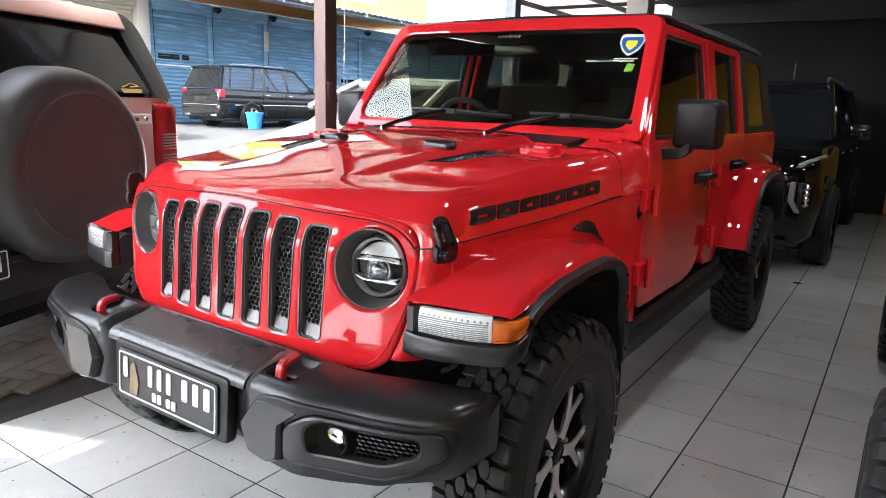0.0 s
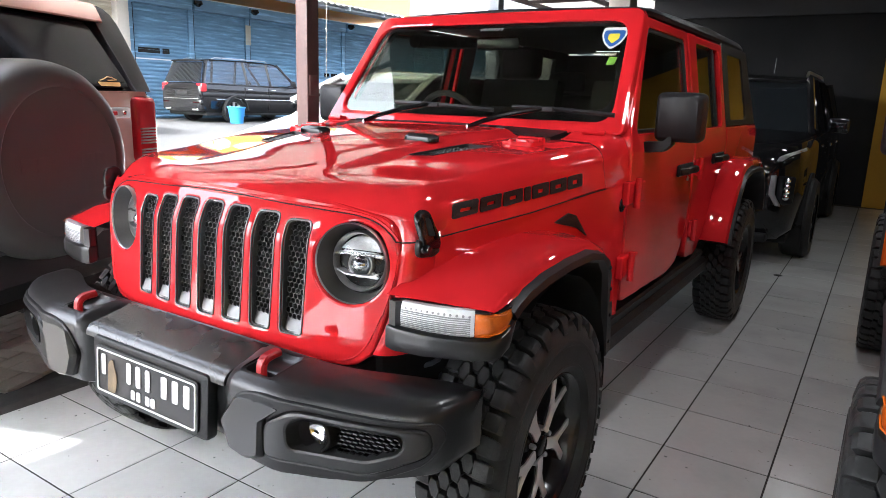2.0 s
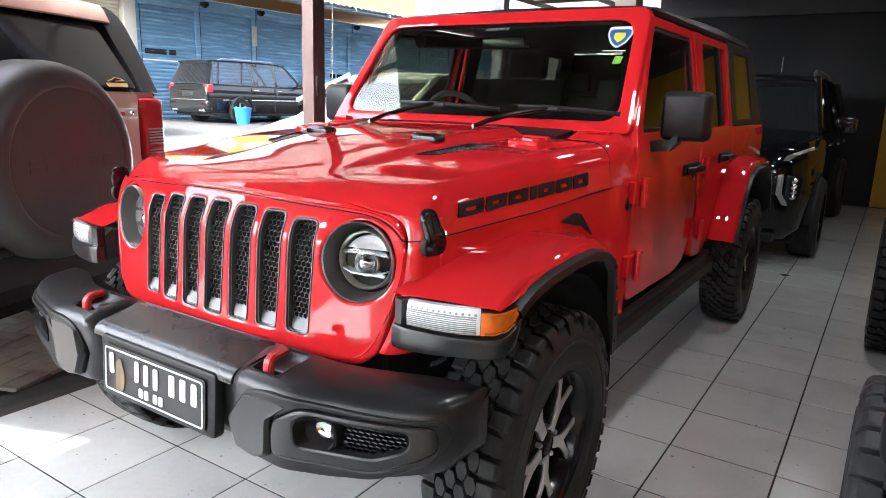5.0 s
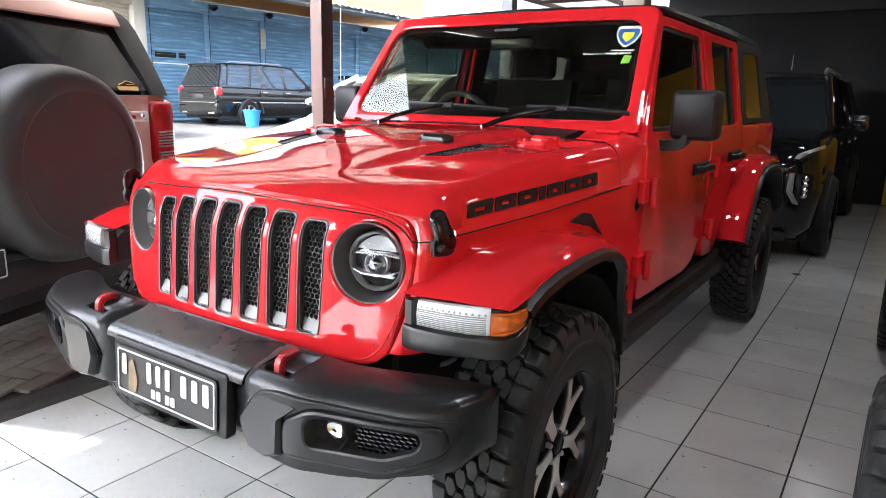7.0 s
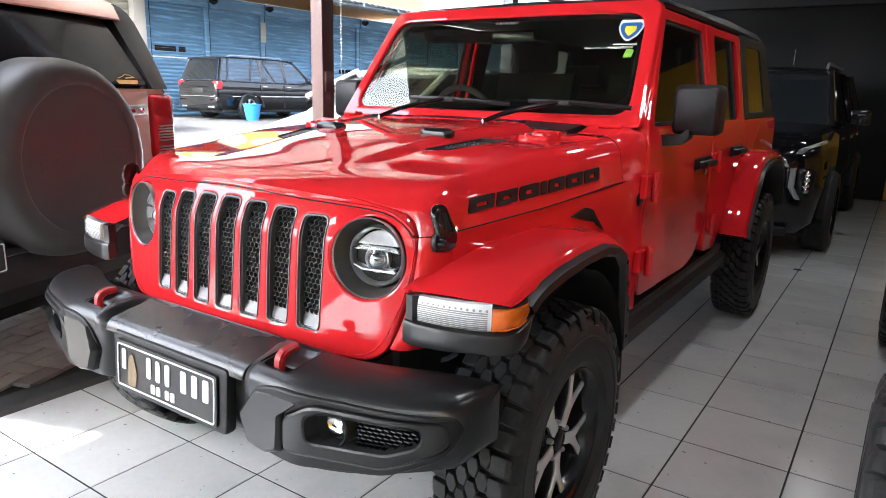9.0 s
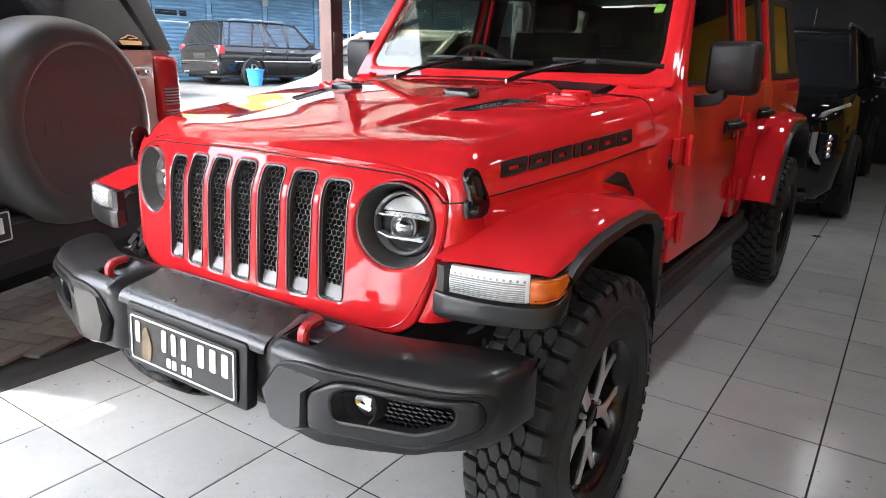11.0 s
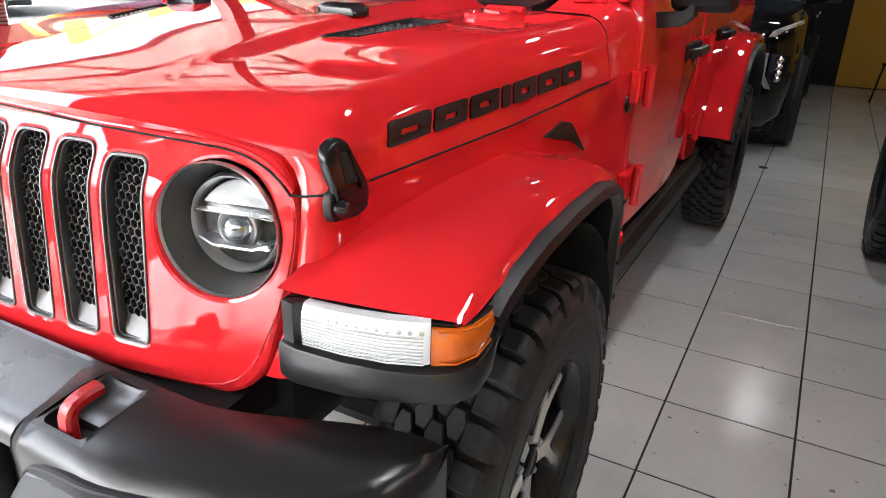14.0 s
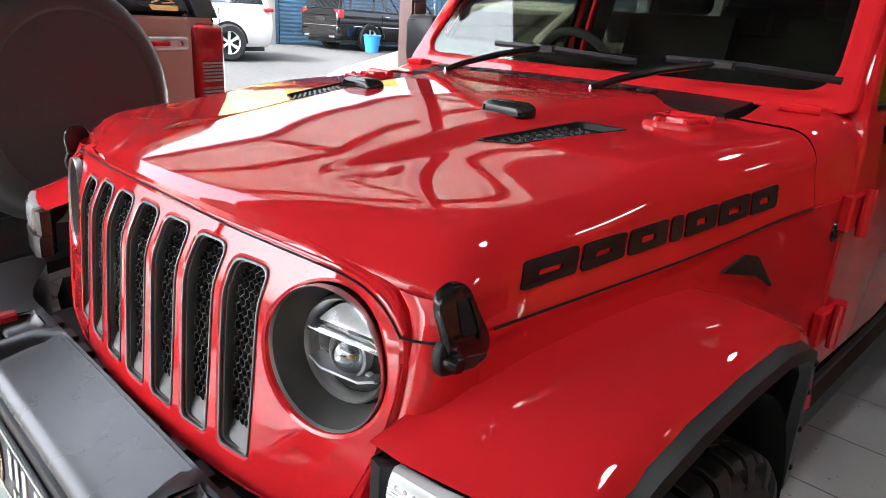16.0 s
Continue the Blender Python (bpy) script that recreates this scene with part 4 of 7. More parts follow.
    # ---- cowl, wipers, windscreen ----
    cw = lofted([[(x, 0.650 + 0.02 * (1 - (x / 0.7) ** 2), 1.235), (x, 0.655, 1.262 - 0.02 * (x / 0.7) ** 2), (x, 0.76, 1.274 - 0.02 * (x / 0.7) ** 2), (x, 0.87 - 0.05 * (1 - (x / 0.7) ** 2), 1.282 - 0.015 * (x / 0.7) ** 2), (x, 0.88, 1.20)] for x in [-0.525 + 0.075 * k for k in range(15)]])
    part("cowl_panel", cw, PLASTIC, car, "black plastic cowl")
    for k in range(14):
        x = -0.42 + 0.055 * k
        part("cowl_slat", boxed(x - 0.019, x + 0.019, 0.685, 0.735, 1.268, 1.277, 0.003, 1), PLASTIC, car)
    wipers = []
    for x0, x1, xb0, xb1 in ((0.195, 0.42, 0.27, 0.70), (-0.325, -0.12, -0.33, 0.18)):
        arm = bmesh.new()
        rod(arm, [(x0, 0.612, 1.272), (x0 + 0.05, 0.64, 1.297), ((x0 + x1) / 2, 0.735, 1.325), (x1, 0.815, 1.352)], 0.0115, 8, 0.8)
        wp = part("wiper", arm, GLOSS_BLACK, car, "black windscreen wiper")
        part("wiper_pivot", lathed([(0.0, 0.012), (0.007, 0.011), (0.010, 0.0), (0.012, -0.02)], "z", 14, (x0, 0.612, 1.268)), SILVER, wp)
        bl = bmesh.new()
        rod(bl, [(xb0, 0.838, 1.352), ((xb0 + xb1) / 2, 0.812, 1.350), (xb1, 0.838, 1.336)], 0.0075, 6, 1.3)
        box(bl, x1 - 0.045, x1 + 0.045, 0.800, 0.822, 1.338, 1.360, 0.004, 1)
        part("wiper_blade", bl, PLASTIC, wp)

    def screen_y(x, z):
        return 0.845 + (z - 1.29) * 0.717 - 0.045 * (1 - (x / 0.72) ** 2)
    outer = rounded([(-0.742, 1.262), (0.742, 1.262), (0.672, 1.765), (-0.672, 1.765)], [0.03, 0.03, 0.05, 0.05], 4)
    hole = rounded([(-0.678, 1.306), (0.678, 1.306), (0.624, 1.710), (-0.624, 1.710)], 0.075, 8)
    cuts = [-0.7 + 0.1 * k for k in range(15)]
    part("windscreen_frame", plate([outer, hole], 0.07, 0.012, screen_y, cuts), colour, car, angle=17)
    ws = plate([hole], 0.004, 0, lambda x, z: screen_y(x, z) + 0.014, cuts)
    wso = part("windscreen", ws, GLASS_WIND, car, "large flat windscreen")
    wso.visible_shadow = False
    band = plate([hole, rounded([(-0.655, 1.352), (0.655, 1.352), (0.604, 1.690), (-0.604, 1.690)], 0.06, 8)], 0.003, 0, lambda x, z: screen_y(x, z) + 0.020, cuts)
    part("screen_border", band, GLOSS_BLACK, car)
    part("pillar_trim", plate([[(p[0] * 0.985, p[1]) for p in outer], [(p[0] * 1.0, p[1]) for p in hole]], 0.006, 0, lambda x, z: screen_y(x, z) + 0.074, cuts), FABRIC, car)
    if decals:
        on = lambda lp, d: plate([lp], 0.0015, 0, lambda x, z: screen_y(x, z) + 0.0085 - d)
        sh = part("screen_sticker", on(rounded([(0.532, 1.682), (0.630, 1.682), (0.632, 1.650), (0.616, 1.615), (0.582, 1.590), (0.549, 1.615), (0.530, 1.650)], 0.012, 4), 0.0), WHITE_MARK, car, "white and blue shield sticker")
        part("sticker_field", on(rounded([(0.540, 1.670), (0.622, 1.670), (0.624, 1.648), (0.609, 1.619), (0.582, 1.599), (0.556, 1.619), (0.538, 1.648)], 0.012, 4), 0.002), STICK_BLUE, sh)
        part("sticker_centre", on(rounded([(0.560, 1.656), (0.604, 1.656), (0.605, 1.636), (0.582, 1.614), (0.559, 1.636)], 0.006, 3), 0.004), STICK_YELLOW, sh)
        part("sticker_line", on([(0.529, 1.580), (0.625, 1.580), (0.625, 1.584), (0.529, 1.584)], 0.0), WHITE_MARK, sh)
        part("screen_label", on(rounded([(0.585, 1.528), (0.618, 1.530), (0.622, 1.560), (0.590, 1.562)], 0.004, 2), 0.0), STICK_GREEN, car, "small green inspection label")
        for k in range(7):
            x = -0.046 + 0.0172 * k
            part("writing_bar", on([(x, 1.678), (x + 0.011, 1.678), (x + 0.015, 1.690), (x + 0.004, 1.690)], 0.0), SLOT_GREY, car)
    for s in (1, -1):
        h = bmesh.new()
        rod(h, [(0.60 * s, 0.775, 1.272), (0.685 * s, 0.790, 1.268)], 0.011, 10)
        box(h, min(0.61 * s, 0.675 * s), max(0.61 * s, 0.675 * s), 0.78, 0.83, 1.258, 1.278, 0.004, 1)
        part("screen_hinge", h, colour, car)
    # ---- fenders ----
    fs = fender_skin()
    both("front_fender", fs, colour, car)
    both("fender_flare", flare_skin(), PLASTIC, car, "textured black wheel-arch flare")
    for y, z in ((0.352, 0.872), (0.402, 0.790), (0.438, 0.690), (0.457, 0.590)):
        xo = 0.909 - 0.035 * smooth_step(0.25, 0.5, y)
        both("flare_bolt", lathed([(0.0, 0.004), (0.004, 0.0036), (0.0062, 0.0015), (0.0065, -0.002)], "x", 10, (xo, y, z)), GLOSS_BLACK, car)
    liner = lofted([[(0.55, 0.43 * math.cos(a), 0.44 + 0.47 * math.sin(a)), (0.88, 0.43 * math.cos(a), 0.44 + 0.47 * math.sin(a))] for a in [math.pi * k / 20 for k in range(14)]], closed=False)
    both("wheel_arch_liner", liner, DARK, car)
    # black nose of the flare with its lamps
    NOSE = [(0.626, -0.440, -0.9, -0.4, 0.796, 0.850, 0.004), (0.632, -0.466, -0.4, -0.9, 0.790, 0.850, 0.004), (0.658, -0.472, 0, -1, 0.788, 0.850, 0.004), (0.668, -0.4715, 0.02, -1, 0.788, 0.849, 0.024), (0.74, -0.464, 0.12, -0.99, 0.790, 0.847, 0.024), (0.80, -0.450, 0.28, -0.96, 0.794, 0.846, 0.024), (0.850, -0.432, 0.42, -0.90, 0.795, 0.846, 0.022), (0.884, -0.410, 0.72, -0.69, 0.796, 0.848, 0.018), (0.902, -0.380, 0.96, -0.28, 0.801, 0.853, 0.014), (0.905, -0.345, 1, 0, 0.815, 0.863, 0.012), (0.902, -0.312, 1, 0.0, 0.866, 0.884, 0.008)]
    rings = []
    for x, y, nx, ny, zb, zl, r in NOSE:
        rings.append([(x + nx * d, y + ny * d, z) for d, z in ((-0.05, zb + 0.012), (-0.010, zb), (-0.002, zb + 0.003), (0.0, zb + 0.010), (0.0, zl - 0.010), (-0.003, zl - 0.003), (-0.008, zl), (-max(r, 0.009), zl + 0.003), (-max(r, 0.0095), 0.910), (-0.05, 0.910))])
    both("flare_nose", lofted(rings), BUMPER, car, "black moulded flare nose", 28)

    def lamp_band(stations, face):
        return lofted([[(x + nx * (d - k), y + ny * (d - k), z0 + (0.914 - z0) * f) for d, f in face] for x, y, nx, ny, z0, k in stations])
    FACE = ((-0.030, 0.0), (-0.016, 0.0), (-0.010, 0.06), (-0.005, 0.30), (-0.004, 0.55), (-0.007, 0.85), (-0.012, 1.0), (-0.030, 1.0))
    DRL = [(0.672, -0.4712, 0.02, -1, 0.852, 0.008), (0.676, -0.471, 0.03, -1, 0.850, 0.0), (0.74, -0.464, 0.12, -0.99, 0.849, 0.0), (0.80, -0.450, 0.28, -0.96, 0.848, 0.0), (0.845, -0.431, 0.42, -0.90, 0.848, 0.0), (0.853, -0.4265, 0.46, -0.88, 0.849, 0.002)]
    for ob in both("daytime_lamp", lamp_band(DRL, FACE), LAMP_WHITE, car, "white ribbed daytime running lamp"):
        s = 1 if ob.data.vertices[0].co.x > 0 else -1
        for k in range(9):
            f = 0.10 + 0.075 * k
            rib = bmesh.new()
            rod(rib, [(s * (x + nx * (-0.0048 - 0.004 * abs(f - 0.45))), y + ny * (-0.0048 - 0.004 * abs(f - 0.45)), z0 + (0.914 - z0) * f) for x, y, nx, ny, z0, k_ in DRL[1:5]], 0.0017, 6)
            part("lamp_rib", rib, LENS_RIB, ob)
        for k in range(12):
            x = 0.688 + 0.0138 * k
            y, nx = lerp([(q[0], q[1], q[2]) for q in DRL], x)
            part("led_cell", lathed([(0.0, -0.0022), (0.0022, -0.0018), (0.0036, 0.0)], "y", 10), LENS_RIB, ob, m=pose(s * x, y + 0.0075, 0.9005, -14, 0, s * math.degrees(nx)))
    AMB = [(0.854, -0.4260, 0.47, -0.87, 0.849, 0.001), (0.862, -0.421, 0.55, -0.83, 0.850, -0.001), (0.884, -0.408, 0.72, -0.69, 0.851, -0.0012), (0.9005, -0.380, 0.96, -0.28, 0.856, -0.0015), (0.9035, -0.345, 1, 0, 0.866, -0.0015), (0.902, -0.315, 1, 0, 0.884, 0.0), (0.900, -0.303, 1, 0, 0.898, 0.003)]
    for ob in both("side_marker", lamp_band([(x, y, nx, ny, z0 - 0.002, k) for x, y, nx, ny, z0, k in AMB], [(d, 0.86 * f) for d, f in FACE]), AMBER, car, "amber side marker lamp"):
        s = 1 if ob.data.vertices[0].co.x > 0 else -1
        for f in (0.12, 0.86):
            part("lens_edge", rods([(s * (x + nx * -0.003), y + ny * -0.003, z0 + (0.914 - z0) * f) for x, y, nx, ny, z0, k_ in AMB[1:5]], 0.0022, 6), AMBER, ob)
    vent = flank([rounded([(0.297, 1.001), (0.387, 1.023), (0.437, 1.011), (0.530, 0.926), (0.45, 0.966)], 0.008, 2)], 0.012, 0.002, cuts=[1.2])
    for v in vent.verts:
        v.co.x += cowl_x(v.co.y) - 0.772 + 0.006
    both("fender_vent", vent, PLASTIC, car, "triangular black fender vent")
    # ---- bumper ----
    part("front_bumper", bumper_body(), BUMPER, car, "satin dark grey front bumper", angle=38)
    for s in (1, -1):
        pod_loop = rounded([(0.316, 0.615), (0.372, 0.692), (0.449, 0.706), (0.60, 0.702), (0.846, 0.696), (0.858, 0.658), (0.838, 0.600), (0.716, 0.543), (0.497, 0.522), (0.358, 0.530)], 0.03, 4)
        inner = rounded([(0.463, 0.640), (0.540, 0.686), (0.835, 0.684), (0.842, 0.622), (0.716, 0.563), (0.461, 0.556)], 0.025, 4)
        hole_ = rounded([(0.530, 0.652), (0.566, 0.670), (0.792, 0.668), (0.790, 0.632), (0.72, 0.602), (0.535, 0.596)], 0.018, 4)
        a = on_bumper([pod_loop, inner], 0.030, 0.005, 0.006)
        b = on_bumper([inner, hole_], 0.036, 0.008, 0.014)
        c = bmesh.new()
        loft(c, [[(x, bump_y(x) + d, z) for x, z in [lerp_pt(p, (0.66, 0.634), k) for p in hole_]] for d, k in ((-0.016, 0.0), (0.030, 0.06), (0.052, 0.14))], caps=False)
        c.faces.new([c.verts.new((x, bump_y(x) + 0.052, z)) for x, z in [lerp_pt(p, (0.66, 0.634), 0.14) for p in hole_]])
        foot = rounded([(0.320, 0.612), (0.364, 0.684), (0.449, 0.698), (0.520, 0.690), (0.468, 0.650), (0.460, 0.550), (0.41, 0.530), (0.350, 0.540)], 0.008, 3)
        blk = lofted([[(x, bump_y(x) + 0.012 - d, z) for x, z in [lerp_pt(p, (0.405, 0.615), k) for p in foot]] for d, k in ((0.0, 0.0), (0.022, 0.0), (0.030, 0.05), (0.037, 0.14))])
        for v in blk.verts:
            v.co.y += 0.55 * max(0, v.co.z - 0.648) if v.co.y < bump_y(v.co.x) + 0.004 else 0
        comb = bmesh.new()
        for r_ in range(8):
            for q in range(11):
                x, z = 0.645 + 0.0150 * q + (0.0075 if r_ % 2 else 0), 0.602 + 0.0098 * r_
                if z < 0.672 and z > 0.600 + 0.38 * max(0, x - 0.71) and x < 0.79:
                    box(comb, x - 0.0062, x + 0.0062, bump_y(x) + 0.004, bump_y(x) + 0.024, z - 0.002, z + 0.002)
        for nm, bmx, mt, lb in (("fog_pod", a, PLASTIC, "black fog lamp pod"), ("fog_surround", b, BUMPER, "satin fog lamp surround"), ("fog_recess", c, DARK, ""), ("pod_block", blk, BUMPER, ""), ("fog_grille", comb, GLOSS_BLACK, "black fog grille")):
            if s < 0:
                b2 = mirrored(bmx)
                bmx.free()
                bmx = b2
            part(nm, bmx, mt, car, lb, angle=20)
        fx = 0.586
        fog = part("fog_lamp", lathed([(0.047, 0.040), (0.047, 0.000), (0.044, -0.004), (0.041, 0.000), (0.036, 0.030)], "y", 32, (fx * s, bump_y(fx) + 0.002, 0.634)), PLASTIC, car, "round fog lamp")
        part("fog_reflector", lathed([(0.034, 0.0), (0.03, 0.006), (0.018, 0.012), (0.0, 0.014)], "y", 24, (fx * s, bump_y(fx) + 0.022, 0.634)), CHROME, fog)
        part("fog_glass", lathed([(0.0345, 0.0), (0.02, -0.006), (0.0, -0.008)], "y", 24, (fx * s, bump_y(fx) + 0.020, 0.634)), LENS_CLEAR, fog)
        # tow hook and its well
        hx = 0.396 * s
        lip = rounded([(0.340, -0.662), (0.452, -0.662), (0.452, -0.530), (0.340, -0.530)], 0.003, 4)
        mid = rounded([(0.350, -0.654), (0.442, -0.654), (0.442, -0.538), (0.350, -0.538)], [0.012, 0.012, 0.030, 0.030], 4)
        low = [(x * 0.96 + 0.016, y * 0.96 - 0.024) for x, y in mid]

        def deck(y):
            return lerp([(-0.665, 0.7235), (-0.650, 0.7300), (-0.634, 0.7335), (-0.578, 0.7405), (-0.522, 0.738)], y)
        well = bmesh.new()
        loft(well, [[(x * s, y, deck(y) - 0.004) for x, y in lip], [(x * s, y, deck(y) + 0.0006) for x, y in lip], [(x * s, y, deck(y) - 0.0015) for x, y in mid], [(x * s, y, 0.700) for x, y in low]], caps=False)
        well.faces.new([well.verts.new((x * s, y, 0.700)) for x, y in low])
        part("hook_well", well, BUMPER, car, "recessed tow hook pocket")
        scoop = lofted([[((0.396 + 0.045 * u) * s, y, z + 0.010 * u ** 4) for u in (-1, -0.8, -0.5, 0, 0.5, 0.8, 1)] for y, z in ((-0.614, 0.700), (-0.612, 0.713), (-0.606, 0.717), (-0.585, 0.719), (-0.565, 0.722), (-0.552, 0.728), (-0.543, 0.737))], closed=False)
        part("hook_scoop", scoop, BUMPER, car, "shallow scoop behind the tow hook")
        hk = flat_bar([(hx, -0.642, 0.700), (hx, -0.642, 0.732), (hx, -0.641, 0.742), (hx, -0.637, 0.750), (hx, -0.630, 0.756), (hx, -0.620, 0.759), (hx, -0.606, 0.7605), (hx, -0.588, 0.761)], 0.028, 0.019, 0.005)
        part("tow_hook", hk, HOOK_RED, car, "red painted tow hook", angle=30)
        part("skid_tab", boxed(min(0.40 * s, 0.54 * s), max(0.40 * s, 0.54 * s), -0.62, -0.50, 0.484, 0.512, 0.008), PLASTIC, car)
    # middle of the bumper and the plate
    cm = lofted([[(x, -0.678, 0.676), (x, -0.677, 0.686), (x, -0.672, 0.696), (x, -0.664, 0.704), (x, -0.652, 0.7095), (x, -0.636, 0.713), (x, -0.60, 0.721), (x, -0.530, 0.738), (x, -0.522, 0.730), (x, -0.522, 0.68), (x, -0.60, 0.67)] for x in (-0.30, -0.29, 0.29, 0.30)])
    part("bumper_deck", cm, DECK, car, "satin grey bumper deck", angle=30)
    holder = plate([rounded([(-0.250, 0.515), (0.250, 0.515), (0.252, 0.690), (-0.252, 0.690)], 0.015, 3)], 0.035, 0.008, lambda x, z: -0.690 + 0.06 * (z - 0.6))
    part("plate_holder", holder, PLASTIC, car, "black plate holder")
    pl = plate([rounded([(-0.222, 0.532), (0.222, 0.532), (0.222, 0.670), (-0.222, 0.670)], 0.012, 4)], 0.006, 0.001, lambda x, z: -0.698 + 0.06 * (z - 0.6))
    np_ = part("number_plate", pl, PLATE_BLACK, car, "black number plate with white bars")
    py = lambda z: -0.7005 + 0.06 * (z - 0.6)
    edge = plate([rounded([(-0.216, 0.538), (0.216, 0.538), (0.216, 0.664), (-0.216, 0.664)], 0.01, 4), rounded([(-0.2115, 0.5425), (0.2115, 0.5425), (0.2115, 0.6595), (-0.2115, 0.6595)], 0.008, 4)], 0.002, 0, lambda x, z: py(z))
    part("plate_border", edge, WHITE_MARK, np_)
    for x0, x1 in ((-0.200, -0.166), (-0.082, -0.048), (-0.040, -0.006), (0.002, 0.036), (0.070, 0.108), (0.116, 0.154), (0.162, 0.200)):
        part("plate_bar", plate([rounded([(x0 + 0.007, 0.590), (x1 - 0.007, 0.590), (x1 - 0.007, 0.650), (x0 + 0.007, 0.650)], 0.006, 3)], 0.002, 0, lambda x, z: py(z)), WHITE_MARK, np_)
    for x0 in (-0.056, -0.032, 0.008, 0.032):
        part("plate_bar", plate([rounded([(x0, 0.551), (x0 + 0.018, 0.551), (x0 + 0.018, 0.577), (x0, 0.577)], 0.004, 2)], 0.002, 0, lambda x, z: py(z)), WHITE_MARK, np_)
    part("plate_stain", plate([rounded([(-0.165, 0.545), (-0.128, 0.545), (-0.120, 0.59), (-0.140, 0.645), (-0.160, 0.63)], 0.015, 4)], 0.0015, 0, lambda x, z: py(z)), PLATE_STAIN, np_, "worn brown patch")
    # dark shelf between bumper and grille
    sh = lofted([[(x, -0.53, 0.66), (x, -0.53, 0.69), (x, -0.36, 0.705), (x, -0.36, 0.64)] for x in (-0.52, 0.52)])
    part("bumper_gap_panel", sh, DARK, car)
    for k in range(11):
        x = -0.45 + 0.09 * k
        part("gap_clip", boxed(x - 0.028, x + 0.028, -0.508, -0.488, 0.692, 0.706, 0.003, 1), PLASTIC, car)
    # ---- flanks ----
    side = plate([[(-0.30, 0.90), (-0.30, 1.038), (-0.28, 1.041), (0.15, 1.052), (0.58, 1.078), (0.70, 1.083), (0.855, 1.086), (0.855, 0.56), (0.46, 0.56), (0.46, 0.90)]], 0.03, 0.006, cuts_x=[-0.2, -0.05, 0.15, 0.3, 0.45, 0.58, 0.7])
    for v in side.verts:
        y, d, z = v.co
        v.co = (cowl_x(y) - d - 0.19 * max(0, z - 1.2), y, z)
    both("cowl_side", side, colour, car, "", 15)
    seam = rods([(max(side_half(y), cowl_x(y)) + 0.0005, y, lerp(SEAM, y) - 0.004) for y in [-0.28 + 0.0625 * k for k in range(16)]], 0.0019, 6)
    both("bonnet_seam", seam, DARK, car)
    badge = lathed([(0.0, 0.006), (0.020, 0.005), (0.026, 0.002), (0.027, -0.002)], "x", 24, (cowl_x(0.82) + 0.001, 0.815, 1.005))
    both("fender_badge", badge, GLOSS_BLACK, car, "small round black badge")
    tail_ring = [p for p in hood_ring(1.0) if p[0] > 0.545]
    cap = lofted([[(x + 0.10 * (y - 0.666) * (x > 0.62), y, z + (0.003 + 0.030 * smooth_step(0.67, 0.84, y)) * smooth_step(1.10, 1.22, z)) for x, _, z in tail_ring] for y in (0.6628, 0.672, 0.70, 0.73, 0.76, 0.79, 0.82, 0.86, 0.90)], closed=False)
    both("cowl_corner", cap, colour, car)
    # fill between grille and fender
    EDGE = [(0.70, 0.51), (0.74, 0.558), (0.93, 0.608), (1.015, 0.612), (1.060, 0.594), (1.083, 0.568)]
    cols = []
    for k in range(36):
        z = 1.082 - 0.342 * k / 35
        e = curve(EDGE, z)
        g = grille_y(e, z)
        low = max(0, 0.92 - z)
        p0, p1, p2 = (e - 0.001, g + 0.007), (min(0.650, e + 0.055), g + 0.004), (0.655 - 0.1 * low, -0.315)
        row = [(e - 0.012, g + 0.020, z)]
        for q in range(13):
            t = q / 12
            row.append(((1 - t) ** 2 * p0[0] + 2 * t * (1 - t) * p1[0] + t * t * p2[0], (1 - t) ** 2 * p0[1] + 2 * t * (1 - t) * p1[1] + t * t * p2[1], z))
        cols.append(row + [(0.658 - 0.1 * low, -0.25, z)])
    filler = lofted(cols, closed=False)
    both("nose_side", filler, colour, car)
    win = [(0.940, 1.268), (1.80, 1.268), (1.83, 1.690), (1.225, 1.690)]
    d1 = flank([rounded([(0.868, 0.605), (1.56, 0.585), (1.74, 0.62), (1.86, 0.80), (1.880, 1.735), (1.215, 1.735), (0.868, 1.262)], [0.05, 0.12, 0.12, 0.08, 0.03, 0.03, 0.05], 4), rounded(win, 0.04, 4)], 0.05, 0.008, cuts=[1.2])
    doors = both("front_door", d1, colour, car, "", 15)
    both("door_trim", flank([rounded([(0.90, 0.65), (1.60, 0.64), (1.84, 0.82), (1.86, 1.73), (1.22, 1.73), (0.90, 1.26)], 0.03, 3), rounded(win, 0.03, 4)], 0.006, 0.001, -0.053, cuts=[1.2]), FABRIC, car, "black inner door trim", 15)
    for s, d in zip((1, -1), doors):
        g = flank([rounded(win, 0.04, 4)], 0.004, 0, -0.02, cuts=[1.2])
        hd = bmesh.new()
        rod(hd, [(0.786, 1.57, 1.076), (0.812, 1.59, 1.080), (0.816, 1.68, 1.083), (0.812, 1.775, 1.078), (0.786, 1.79, 1.074)], 0.014, 8, 1.3)
        box(hd, 0.772, 0.788, 1.55, 1.81, 1.052, 1.108, 0.006, 1)
        lock = lathed([(0.0, 0.006), (0.012, 0.004), (0.014, 0.0)], "x", 14, (0.775, 1.765, 1.030))
        rub = flank([rounded(win, 0.04, 4), rounded([(0.960, 1.283), (1.782, 1.283), (1.810, 1.675), (1.24, 1.675)], 0.035, 4)], 0.012, 0.003, -0.008, cuts=[1.2])
        items = [("door_window", g, GLASS_TINT, ""), ("door_handle", hd, PLASTIC, "black door handle"), ("door_lock", lock, SILVER, ""), ("window_seal", rub, PLASTIC, "")]
